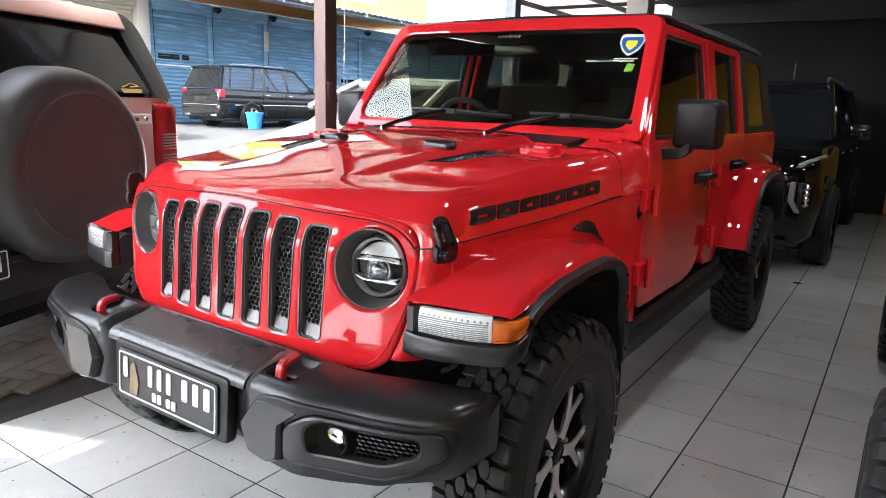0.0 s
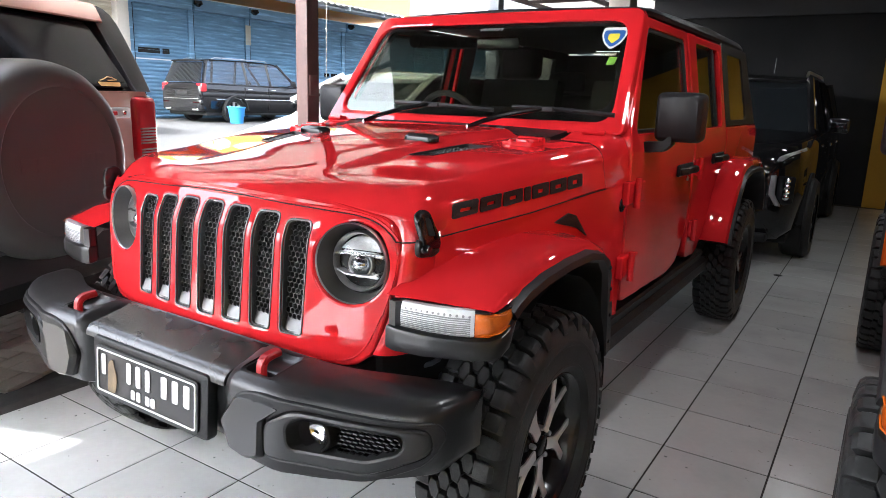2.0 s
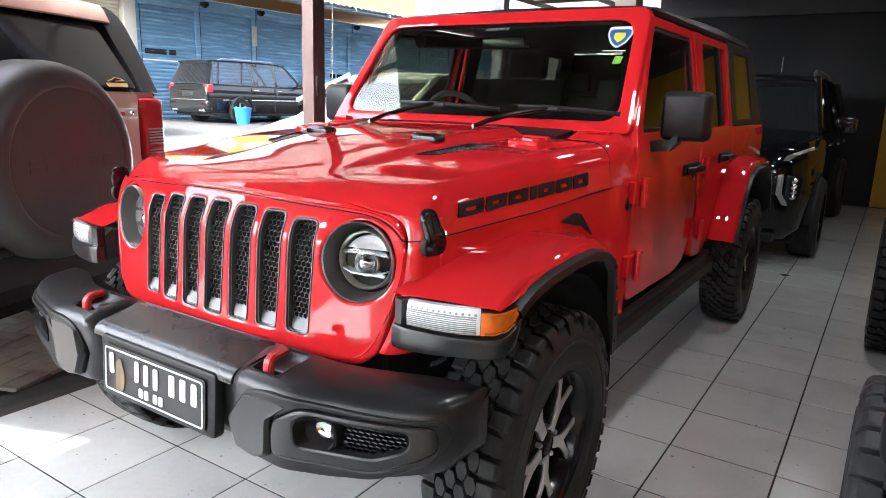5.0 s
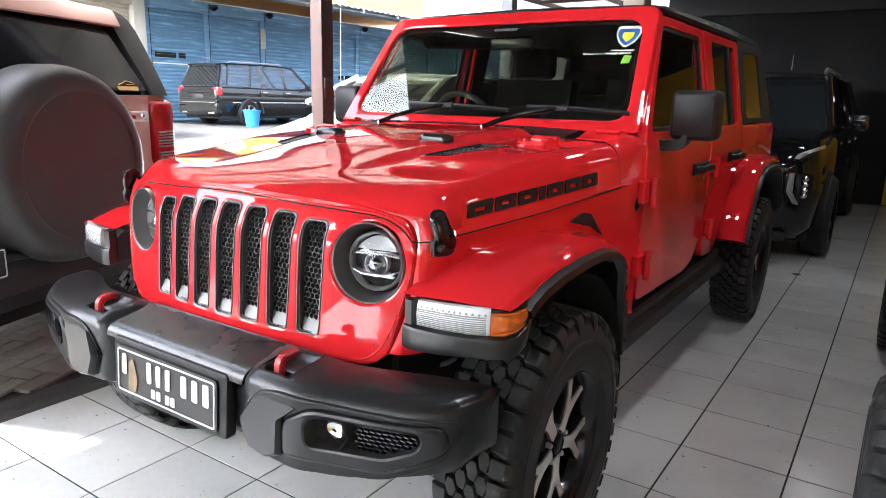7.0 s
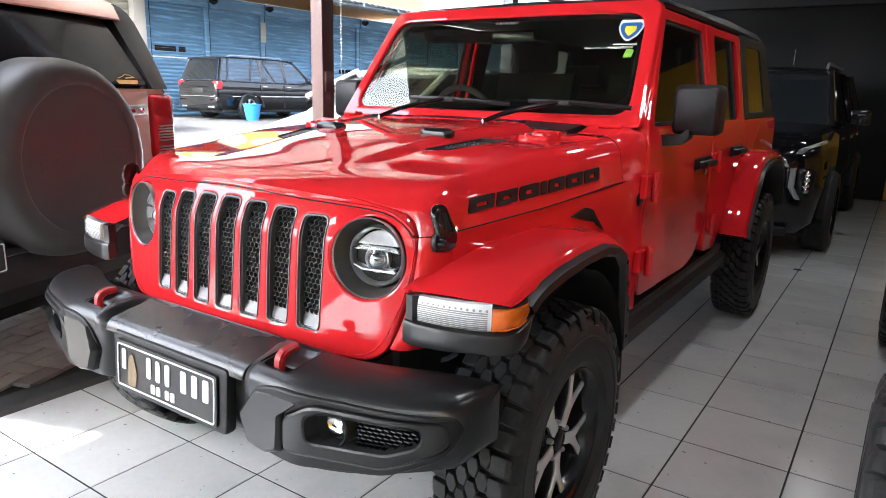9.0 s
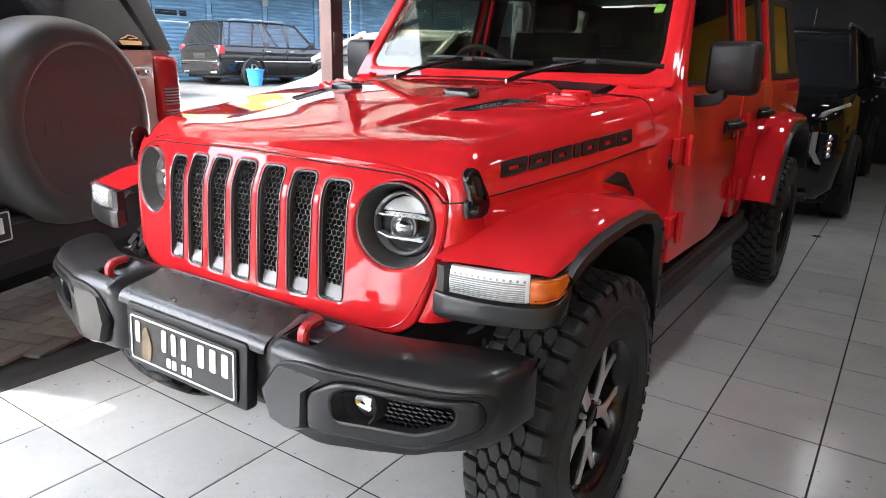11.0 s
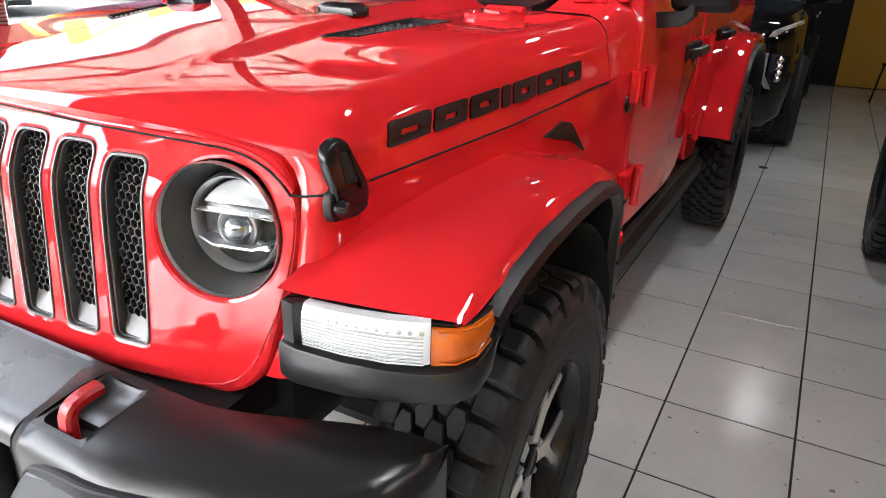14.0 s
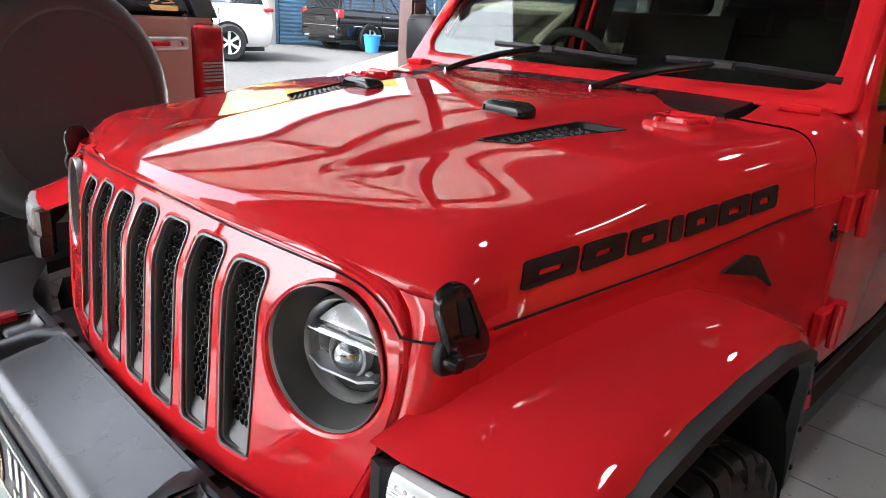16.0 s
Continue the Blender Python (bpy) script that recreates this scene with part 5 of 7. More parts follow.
        for k, zz in enumerate((0.762, 1.050)):
            hg = bmesh.new()
            box(hg, 0.772, 0.806, 0.872, 0.960, zz - 0.042, zz + 0.042, 0.006, 1)
            box(hg, 0.766, 0.794, 0.800, 0.862, zz - 0.045, zz + 0.045, 0.006, 1)
            rod(hg, [(0.808, 0.866, zz - 0.058), (0.808, 0.866, zz + 0.058)], 0.013, 10)
            items.append(("door_hinge", hg, colour, ""))
        for nm, b, mt, lb in items:
            if s < 0:
                b2 = mirrored(b)
                b.free()
                b = b2
            o = part(nm, b, mt, d, lb)
            if nm == "door_window":
                o.visible_shadow = False
    win2 = [(2.020, 1.268), (2.55, 1.268), (2.60, 1.690), (2.050, 1.690)]
    d2 = flank([rounded([(1.895, 0.80), (1.89, 0.60), (2.12, 0.58), (2.30, 0.70), (2.44, 0.92), (2.64, 1.07), (2.68, 1.735), (1.900, 1.735)], [0.05, 0.06, 0.06, 0.05, 0.05, 0.05, 0.03, 0.03], 4), rounded(win2, 0.035, 4)], 0.05, 0.008, cuts=[1.2])
    doors2 = both("rear_door", d2, colour, car, "", 15)
    both("door_trim", flank([rounded([(1.91, 0.65), (2.24, 0.70), (2.60, 1.06), (2.66, 1.73), (1.91, 1.73)], 0.03, 3), rounded(win2, 0.03, 4)], 0.006, 0.001, -0.053, cuts=[1.2]), FABRIC, car, "black inner door trim", 15)
    for s, d in zip((1, -1), doors2):
        g = flank([rounded(win2, 0.035, 4)], 0.004, 0, -0.02, cuts=[1.2])
        bar = flank([[(2.42, 1.27), (2.45, 1.27), (2.48, 1.69), (2.45, 1.69)]], 0.014, 0.002, -0.006, cuts=[1.2])
        hd = bmesh.new()
        rod(hd, [(0.786, 2.31, 1.092), (0.812, 2.33, 1.096), (0.816, 2.42, 1.099), (0.812, 2.515, 1.094), (0.786, 2.53, 1.090)], 0.014, 8, 1.3)
        box(hd, 0.772, 0.788, 2.29, 2.55, 1.068, 1.124, 0.006, 1)
        items = [("door_window", g, GLASS_DARK, ""), ("window_bar", bar, PLASTIC, ""), ("door_handle", hd, PLASTIC, "black door handle")]
        for zz in (0.757, 1.073):
            hg = bmesh.new()
            box(hg, 0.772, 0.804, 1.900, 1.985, zz - 0.042, zz + 0.042, 0.006, 1)
            rod(hg, [(0.806, 1.892, zz - 0.055), (0.806, 1.892, zz + 0.055)], 0.013, 10)
            items.append(("door_hinge", hg, colour, ""))
        for nm, b, mt, lb in items:
            if s < 0:
                b2 = mirrored(b)
                b.free()
                b = b2
            part(nm, b, mt, d, lb)
    q = flank([[(2.660, 1.08), (2.70, 1.04), (3.38, 1.03), (3.50, 0.72), (3.70, 0.72), (3.70, 1.262), (2.668, 1.262)]], 0.05, 0.008, cuts=[1.2])
    both("rear_quarter", q, colour, car, "", 15)
    sill = lofted([[(0.70, y, 0.57), (0.765, y, 0.57), (0.772, y, 0.555), (0.76, y, 0.50), (0.70, y, 0.49)] for y in (0.50, 0.86, 2.0, 2.35)])
    both("sill_panel", sill, PLASTIC, car)
    rail = lofted([[(0.60, y, 0.52), (0.765, y, 0.515), (0.785, y, 0.495), (0.785, y, 0.44), (0.77, y, 0.425), (0.60, y, 0.42)] for y in (0.50, 0.56, 2.34, 2.42)])
    rails = both("rock_rail", rail, PLASTIC, car, "black steel rock rail")
    # rear fenders
    rf = []
    for y, z in ((2.345, 0.625), (2.37, 0.70), (2.44, 0.82), (2.54, 0.94), (2.63, 1.02), (2.72, 1.05), (2.85, 1.065), (3.10, 1.065), (3.30, 1.05), (3.45, 0.98), (3.55, 0.86), (3.60, 0.70)):
        rf.append((y, z))
    rings = []
    for k, (y, z) in enumerate(rf):
        a, b = rf[max(k - 1, 0)], rf[min(k + 1, len(rf) - 1)]
        t = Vector((0, b[0] - a[0], b[1] - a[1])).normalized()
        n = Vector((0, -t.z, t.y))
        rings.append([(x, y + n.y * d, z + n.z * d) for x, d in ((0.74, 0.004), (0.80, 0.004), (0.86, 0.0), (0.885, -0.012), (0.895, -0.035), (0.89, -0.055), (0.74, -0.055))])
    both("rear_fender", lofted(rings), colour, car)
    rings = []
    for k, (y, z) in enumerate(rf):
        a, b = rf[max(k - 1, 0)], rf[min(k + 1, len(rf) - 1)]
        t = Vector((0, b[0] - a[0], b[1] - a[1])).normalized()
        n = Vector((0, -t.z, t.y))
        rings.append([(x, y + n.y * d, z + n.z * d) for x, d in ((0.74, -0.056), (0.89, -0.056), (0.908, -0.062), (0.908, -0.085), (0.89, -0.095), (0.74, -0.095))])
    both("rear_flare", lofted(rings), PLASTIC, car, "textured black wheel-arch flare")
    # hard top
    roof = lofted([[(-w, y, 1.745), (-w - 0.012, y, 1.760), (-w, y, 1.785 + h), (-w + 0.06, y, 1.808 + h), (0, y, 1.820 + h), (w - 0.06, y, 1.808 + h), (w, y, 1.785 + h), (w + 0.012, y, 1.760), (w, y, 1.745), (0, y, 1.755)] for y, w, h in ((1.235, 0.645, -0.040), (1.26, 0.655, -0.028), (1.5, 0.660, -0.008), (2.4, 0.662, 0.010), (3.3, 0.652, 0.004), (3.50, 0.640, -0.008), (3.54, 0.625, -0.026))])
    part("hard_top", roof, PLASTIC, car, "black moulded hard top")
    hw = [(2.79, 1.30), (3.32, 1.30), (3.30, 1.69), (2.84, 1.69)]
    hs = flank([[(2.670, 1.265), (3.66, 1.265), (3.50, 1.745), (2.692, 1.745)], rounded(hw, 0.04, 4)], 0.04, 0.004)
    both("hard_top_side", hs, PLASTIC, car, "", 15)
    both("rear_side_window", flank([rounded(hw, 0.04, 4)], 0.004, 0, -0.006), GLASS_DARK, car)
    tail = lofted([[(x, 3.67, 0.60), (x, 3.71, 0.62), (x, 3.705, 1.24), (0.86 * x, 3.54, 1.73), (0.86 * x, 3.48, 1.73), (x, 3.60, 1.24), (x, 3.60, 0.60)] for x in (-0.745, 0.745)])
    part("tailgate", tail, PLASTIC, car)
    # mirrors
    for s in (1, -1):
        mh = lofted([[(0.872 + a * 0.212, 0.80 + dy, 1.335 + b * 0.155) for a, b in rounded([(0, -0.5), (1, -0.5), (1, 0.5), (0, 0.5)], 0.14, 4)] for dy in (0.0,)] and
                    [[(0.885 + (a - 0.5) * 0.180 * k, 1.06 + dy, 1.334 + b * 0.192 * k) for a, b in rounded([(0, -0.5), (1, -0.5), (1, 0.5), (0, 0.5)], 0.16, 4)] for dy, k in ((-0.045, 0.80), (-0.036, 0.92), (-0.02, 0.98), (0.02, 1.0), (0.06, 0.98), (0.068, 0.93))])
        arm = lofted([[(x, 1.05 + b, z + c) for b, c in ((-0.035, -0.022), (0.035, -0.022), (0.035, 0.02), (-0.035, 0.02))] for x, z in ((0.745, 1.215), (0.78, 1.215), (0.84, 1.222), (0.87, 1.25))])
        if s < 0:
            a2, b2 = mirrored(mh), mirrored(arm)
            mh, arm = a2, b2
        mo = part("wing_mirror", mh, PLASTIC, car, "square black wing mirror")
        part("mirror_arm", arm, PLASTIC, mo)
    # ---- cabin ----
    part("dashboard", lofted([[(x, 0.90, 1.20), (x, 0.92, 1.275), (x, 1.15, 1.285), (x, 1.22, 1.25), (x, 1.22, 0.95), (x, 0.95, 0.9)] for x in (-0.70, -0.4, 0.0, 0.4, 0.70)]), DASH, car)
    part("cabin_floor", boxed(-0.72, 0.72, 0.60, 3.62, 0.52, 0.58), DARK, car)
    part("firewall", boxed(-0.70, 0.70, 0.86, 0.90, 0.55, 1.22), DARK, car)
    for x in (-0.36, 0.36):
        st = part("seat", lofted([[(x + a * 0.25, y, z) for a in (-1, -0.85, 0.85, 1)] + [(x + a * 0.25, y + 0.1, z - 0.02) for a in (1, 0.85, -0.85, -1)] for y, z in ((1.50, 0.92), (1.95, 0.90), (2.02, 1.05), (2.10, 1.35), (2.14, 1.50))]), FABRIC, car, "black fabric front seat")
        part("seat_base", boxed(x - 0.25, x + 0.25, 1.48, 2.08, 0.58, 0.94, 0.03), FABRIC, st)
        part("headrest", boxed(x - 0.13, x + 0.13, 2.10, 2.20, 1.50, 1.68, 0.04, 3), FABRIC, st)
    rs = part("rear_seat", boxed(-0.62, 0.62, 2.85, 2.98, 0.90, 1.42, 0.04, 3), FABRIC, car, "black fabric rear bench")
    for x in (-0.38, 0.38):
        part("headrest", boxed(x - 0.13, x + 0.13, 2.88, 2.96, 1.44, 1.58, 0.03, 2), FABRIC, rs)
    sw = part("steering_wheel", lathed([(0.175 + 0.016 * math.cos(a), 0.016 * math.sin(a)) for a in [2 * math.pi * k / 10 for k in range(10)]], "y", 40, closed_profile=True), DASH, car, m=pose(-0.36, 1.36, 1.24, 22, 0, 0))
    part("wheel_hub", boxed(-0.06, 0.06, -0.02, 0.03, -0.05, 0.05, 0.02), DASH, sw)
    part("inside_mirror", boxed(-0.11, 0.11, 1.16, 1.19, 1.60, 1.66, 0.015, 3), GLOSS_BLACK, car)
    for s in (1, -1):
        part("roll_bar", rods([(0.56 * s, 1.30, 1.66), (0.58 * s, 2.25, 1.72), (0.58 * s, 2.35, 1.60), (0.60 * s, 2.38, 0.6)], 0.035), FABRIC, car)
    # ---- underneath ----
    part("chassis", boxed(-0.42, 0.42, -0.40, 3.62, 0.42, 0.58, 0.03), DARK, car)
    part("engine_block", boxed(-0.50, 0.50, -0.30, 0.60, 0.48, 0.98, 0.05), DARK, car)
    part("front_axle", rods([(-0.72, 0, 0.40), (0.72, 0, 0.40)], 0.045), DARK, car)
    part("rear_axle", rods([(-0.72, 3.008, 0.40), (0.72, 3.008, 0.40)], 0.045), DARK, car)
    for s in (1, -1):
        part("coil_spring", rods([(0.46 * s + 0.06 * math.cos(a), 0.06 * math.sin(a) - 0.05, 0.44 + 0.04 * a / math.pi) for a in [math.pi * k / 6 for k in range(72)]], 0.008, 6), STEEL_GREY, car)
        part("air_dam_bracket", lofted([[(0.60 * s, -0.44, 0.60), (0.80 * s, -0.40, 0.62), (0.80 * s, -0.37, 0.62), (0.60 * s, -0.41, 0.60)], [(0.60 * s, -0.42, 0.66), (0.80 * s, -0.38, 0.67), (0.80 * s, -0.35, 0.67), (0.60 * s, -0.39, 0.66)]]), DARK, car)
    for y in (0.0, 3.008):
        wheel(car, track, y, 1, y == 0 and near == 1)
        wheel(car, -track, y, -1, y == 0 and near == -1)
    return car

# ---- the place: showroom, yard, shop row ----
FLOOR_EDGE = -1.50
TX, TY, TP = 0.978, 0.186, 0.400


def gz(x):
    """The yard rises gently away from the showroom."""
    return 0.48 * min(1.0, max(0.0, (-4.5 - x) / 9.5))


bm = bmesh.new()
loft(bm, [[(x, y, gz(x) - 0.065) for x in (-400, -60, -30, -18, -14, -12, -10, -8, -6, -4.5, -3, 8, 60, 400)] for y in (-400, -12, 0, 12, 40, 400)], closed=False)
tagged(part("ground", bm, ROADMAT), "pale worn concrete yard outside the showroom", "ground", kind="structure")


def structure(nm, b, mt, lb, cat):
    return tagged(part(nm, b, mt), lb, cat, kind="structure")


floor = structure("floor", boxed(FLOOR_EDGE, 6.2, -11.0, 10.2, -0.062, -0.0022), GROUT, "white glazed tile floor with dark grout lines", "floor")
structure("trim_sill", boxed(-1.66, FLOOR_EDGE, -11.0, 10.2, -0.062, -0.012, 0.006), ROADMAT, "dark concrete edge strip of the showroom floor", "kerb")
structure("wall_north", boxed(-1.9, 1.40, 10.0, 10.2, 0, 3.0), WALL_DARK, "dark grey painted back wall", "wall")
structure("wall_north_pier", boxed(1.40, 6.2, 9.92, 10.2, 0, 3.0), WALL_YELLOW, "yellow painted back wall", "wall")
structure("wall_east", boxed(6.0, 6.2, -11.0, 9.92, 0, 3.0), WALL_YELLOW, "yellow painted side wall", "wall")
cb = boxed(-1.9, 6.2, -1.0, 10.2, 3.0, 3.15)
# front strip is unseen, added to keep direct sun off the car's nose
box(cb, -1.30, 6.2, -3.80, -1.002, 3.0, 3.15)
structure("ceiling", cb, CEIL, "grey painted showroom ceiling", "ceiling")
# unseen wall, added to keep bright horizon glare off the nose
structure("wall_south", boxed(-1.3, 6.2, -11.2, -11.0, -0.06, 3.15), WALL_DARK, "unseen dark wall added to block glare from the front", "wall")
structure("wall_fascia", boxed(-1.9, -1.8, -1.0, 10.2, 3.152, 4.75), PLASTER, "plastered fascia above the showroom opening", "wall")
structure("trim_beam", boxed(-1.9, 6.0, 9.86, 9.92, 2.72, 3.0), CEIL, "grey beam over the back wall", "beam")


def corrugated(x0, x1, y0, y1, z0, z1, pitch=0.12, depth=0.02):
    """A ribbed sheet; its ribs run along x."""
    b = bmesh.new()
    n = int((y1 - y0) / pitch * 4)
    rows = []
    for k in range(n + 1):
        y = y0 + (y1 - y0) * k / n
        h = depth * (0, 1, 1, 0)[k % 4]
        rows.append([(x0, y, z0 + h), (x1, y, z1 + h), (x1, y, z1 + h + 0.01), (x0, y, z0 + h + 0.01)])
    loft(b, rows)
    return b


# unseen translucent sheets, added to spread soft light over the showroom front
structure("ceiling_sheets", boxed(-1.30, 6.2, -11.0, -3.802, 3.02, 3.05), CANOPY, "unseen translucent sheets added to give the showroom front soft light", "ceiling")
for k in range(5):
    structure("trim_purlin", boxed(-1.30, 6.2, -4.3 - 1.6 * k, -4.22 - 1.6 * k, 2.94, 3.02), STEEL_GREY, "grey steel purlin under the added unseen sheets", "beam")
awn = thing("awning", pose(0, 0, 0), "unseen flat canopy added to block the sun, with a gap for the sun patch", "awning")
# unseen front canopy, added to shade the car; its gap makes the sun patch
flat = plate([[(-2.80, -1.0), (-1.302, -1.0), (-1.302, -11.0), (-2.80, -11.0)], [(-2.60, -3.79), (-1.345, -3.308), (-1.362, -3.543), (-1.60, -3.596)]], 0.02)
for v in flat.verts:
    v.co = (v.co.x, v.co.z, 3.05 + v.co.y)
part("roof_sheet", flat, AWNING, awn)
part("edge_beam", boxed(-2.80, -2.74, -11.0, -1.0, 2.92, 3.02), STEEL_BROWN, awn)
for y in (-3.0, -6.9, -10.9):
    part("awning_post", boxed(-2.80, -2.74, y - 0.03, y + 0.03, -0.06, 2.92), STEEL_BROWN, awn)

# posts
post = thing("steel_post", pose(-2.0, 2.0, 0), "rust-brown steel post on the showroom edge", "post", "showroom posts")
part("shaft", boxed(-0.055, 0.055, -0.06, 0.06, -0.06, 4.29, 0.006), STEEL_BROWN, post)
part("splice_plate", boxed(0.055, 0.062, -0.04, 0.04, 1.36, 1.50, 0.002), STEEL_BROWN, post)
part("base_plate", boxed(-0.12, 0.12, -0.12, 0.12, -0.062, -0.045), STEEL_BROWN, post)
part("hanging_cord", rods([(0.11, 0.07, 4.3), (0.118, 0.072, 2.0), (0.112, 0.07, 1.25)], 0.0028, 6), CORD, post, "thin pale hanging cord")
post2 = thing("steel_post", pose(-2.0, 4.75, 0), "grey steel post on the showroom edge", "post", "showroom posts")
part("shaft", boxed(-0.06, 0.06, -0.06, 0.06, -0.06, 4.29, 0.006), STEEL_GREY, post2)
part("base_plate", boxed(-0.10, 0.10, -0.10, 0.10, -0.062, -0.045), STEEL_GREY, post2)
post3 = thing("masonry_post", pose(-1.75, 7.9, 0), "pale plastered post on the showroom edge", "post", "showroom posts")
part("shaft", boxed(-0.15, 0.15, -0.15, 0.15, -0.06, 3.02, 0.01), PLASTER, post3)

# ceiling lamps
lm = None
for x, y in LAMPS:
    if lm is None:
        lm = thing("ceiling_lamp", pose(x, y, 3.0), "round white ceiling lamp", "lamp", "showroom ceiling lamps")
        part("ring", lathed([(0.155, 0.0), (0.175, 0.0), (0.175, -0.03), (0.155, -0.03)], "z", 32, closed_profile=True), WHITE_MARK, lm)
    else:
        copy_thing(lm, pose(x, y, 3.0))

# ---- shop row across the yard ----
SX = -18.0
row = thing("shop_row", pose(0, 0, 0), "row of shops with closed blue roller shutters", "building")
part("wall", boxed(SX - 6, SX - 0.25, 7.4, 44, 0.2, 4.3), PLASTER, row)


def shutter(y0, y1, mt, z1=4.05):
    b = bmesh.new()
    rows = []
    z = 0.30
    k = 0
    while z < z1:
        d = 0.022 * (0, 1.0, 1.3, 0.6)[k % 4]
        rows.append([(SX - 0.14 + d, y0, z), (SX - 0.14 + d, y1, z)])
        z += 0.030
        k += 1
    loft(b, rows, closed=False)
    return part("roller_shutter", b, mt, row)


ys = [8.2, 11.05, 13.22, 15.58, 18.10, 20.72, 23.3, 25.9, 28.5, 31.1, 33.7]
for k, (a, b_) in enumerate(zip(ys, ys[1:])):
    if a == ys[0]:
        part("pier", boxed(SX - 0.25, SX + 0.10, b_ - 0.50, b_ - 0.12, 0.2, 4.3, 0.01), PLASTER, row, "bare concrete pier")
        shutter(a - 0.6, b_ - 0.52, CREAM)
        part("shutter_box", boxed(SX - 0.2, SX + 0.12, a - 0.6, b_ - 0.52, 3.86, 4.22, 0.02), CREAM, row)
        continue
    shutter(a + 0.10, b_ - 0.10, BLUE)
    part("shutter_guide", boxed(SX - 0.16, SX - 0.05, a - 0.09, a + 0.09, 0.25, 4.1, 0.004), BLUE, row)
    part("guide_gap", boxed(SX - 0.13, SX - 0.07, a + 0.085, a + 0.125, 0.3, 3.9), DARK, row)
    part("shutter_box", boxed(SX - 0.2, SX + 0.12, a + 0.05, b_ - 0.05, 3.86, 4.22, 0.02), BLUE, row)
part("pale_notice", boxed(SX - 0.045, SX - 0.02, 15.48, 15.70, 2.95, 3.62), CREAM, row)
for (y0, y1, z0) in ((12.2, 12.95, 2.42), (13.05, 13.3, 2.42), (11.8, 13.6, 2.22), (20.5, 20.8, 2.0), (20.9, 21.3, 2.0)):
    part("writing_bar", boxed(SX - 0.120, SX - 0.112, y0 - 0.9, y1 - 0.9, z0, z0 + (0.16 if z0 != 2.22 else 0.04)), BLACK_PAINT if z0 != 2.22 else WHITE_MARK, row)
# lean-to roof with its frames
part("lean_to_roof", corrugated(SX, SX + 3.6, 7.3, 44, 4.75, 4.25, 0.3, 0.03), AWNING, row, "grey corrugated lean-to roof")
for k in range(20):
    y = 7.4 + 1.9 * k
    part("lean_to_rafter", lofted([[(SX, y - 0.03, 4.64), (SX, y + 0.03, 4.64), (SX, y + 0.03, 4.73), (SX, y - 0.03, 4.73)], [(SX + 3.6, y - 0.03, 4.14), (SX + 3.6, y + 0.03, 4.14), (SX + 3.6, y + 0.03, 4.23), (SX + 3.6, y - 0.03, 4.23)]]), STEEL_GREY, row)
for j in range(4):
    x = SX + 0.5 + 0.95 * j
    part("lean_to_purlin", boxed(x - 0.03, x + 0.03, 7.3, 44, 4.62 - 0.139 * (0.5 + 0.95 * j), 4.68 - 0.139 * (0.5 + 0.95 * j)), STEEL_GREY, row)
for y in (13.22, 15.58, 20.72, 23.3):
    part("wall_lamp", lathed([(0.0, 0.0), (0.13, -0.02), (0.15, -0.12), (0.05, -0.2), (0.0, -0.2)], "z", 12, (SX + 0.35, y, 4.15)), BLACK_PAINT, row)
part("upper_facade", boxed(SX - 6, SX - 0.1, 10.5, 25.5, 4.75, 6.5), FACADE, row, "orange-yellow upper facade")
for k in range(3):
    y = 12.3 + 4.2 * k
    w = part("upper_window", boxed(SX - 0.12, SX - 0.04, y - 1.1, y + 1.1, 5.3, 6.3, 0.02), WHITE_MARK, row, "white upper window panel")
    for d in (-0.36, 0.36):
        part("mullion", boxed(SX - 0.05, SX - 0.02, y + d - 0.03, y + d + 0.03, 5.3, 6.3), FACADE, w)

# ---- yard roof between showroom and shops ----
yard = thing("yard_roof", pose(0, 0, 0), "wide ribbed metal roof over the yard on steel rafters", "roof")
part("roof_sheet", corrugated(-8.7, -1.95, 0.3, 30.0, 4.45, 4.62, 0.9, 0.012), ROOFMAT, yard)
for k in range(9):
    y = 0.45 + 3.65 * k
    part("rafter", boxed(-8.7, -1.95, y - 0.025, y + 0.025, 4.33, 4.43), STEEL_BROWN, yard)
for x in (-8.62, -6.4, -4.2, -2.1):
    part("purlin", boxed(x - 0.035, x + 0.035, 0.3, 30, 4.30, 4.44), STEEL_BROWN, yard)
for x, y in ((-8.62, 0.45), (-8.62, 29.5)):
    part("post", boxed(x - 0.08, x + 0.08, y - 0.08, y + 0.08, gz(x) - 0.06, 4.30), STEEL_BROWN, yard)

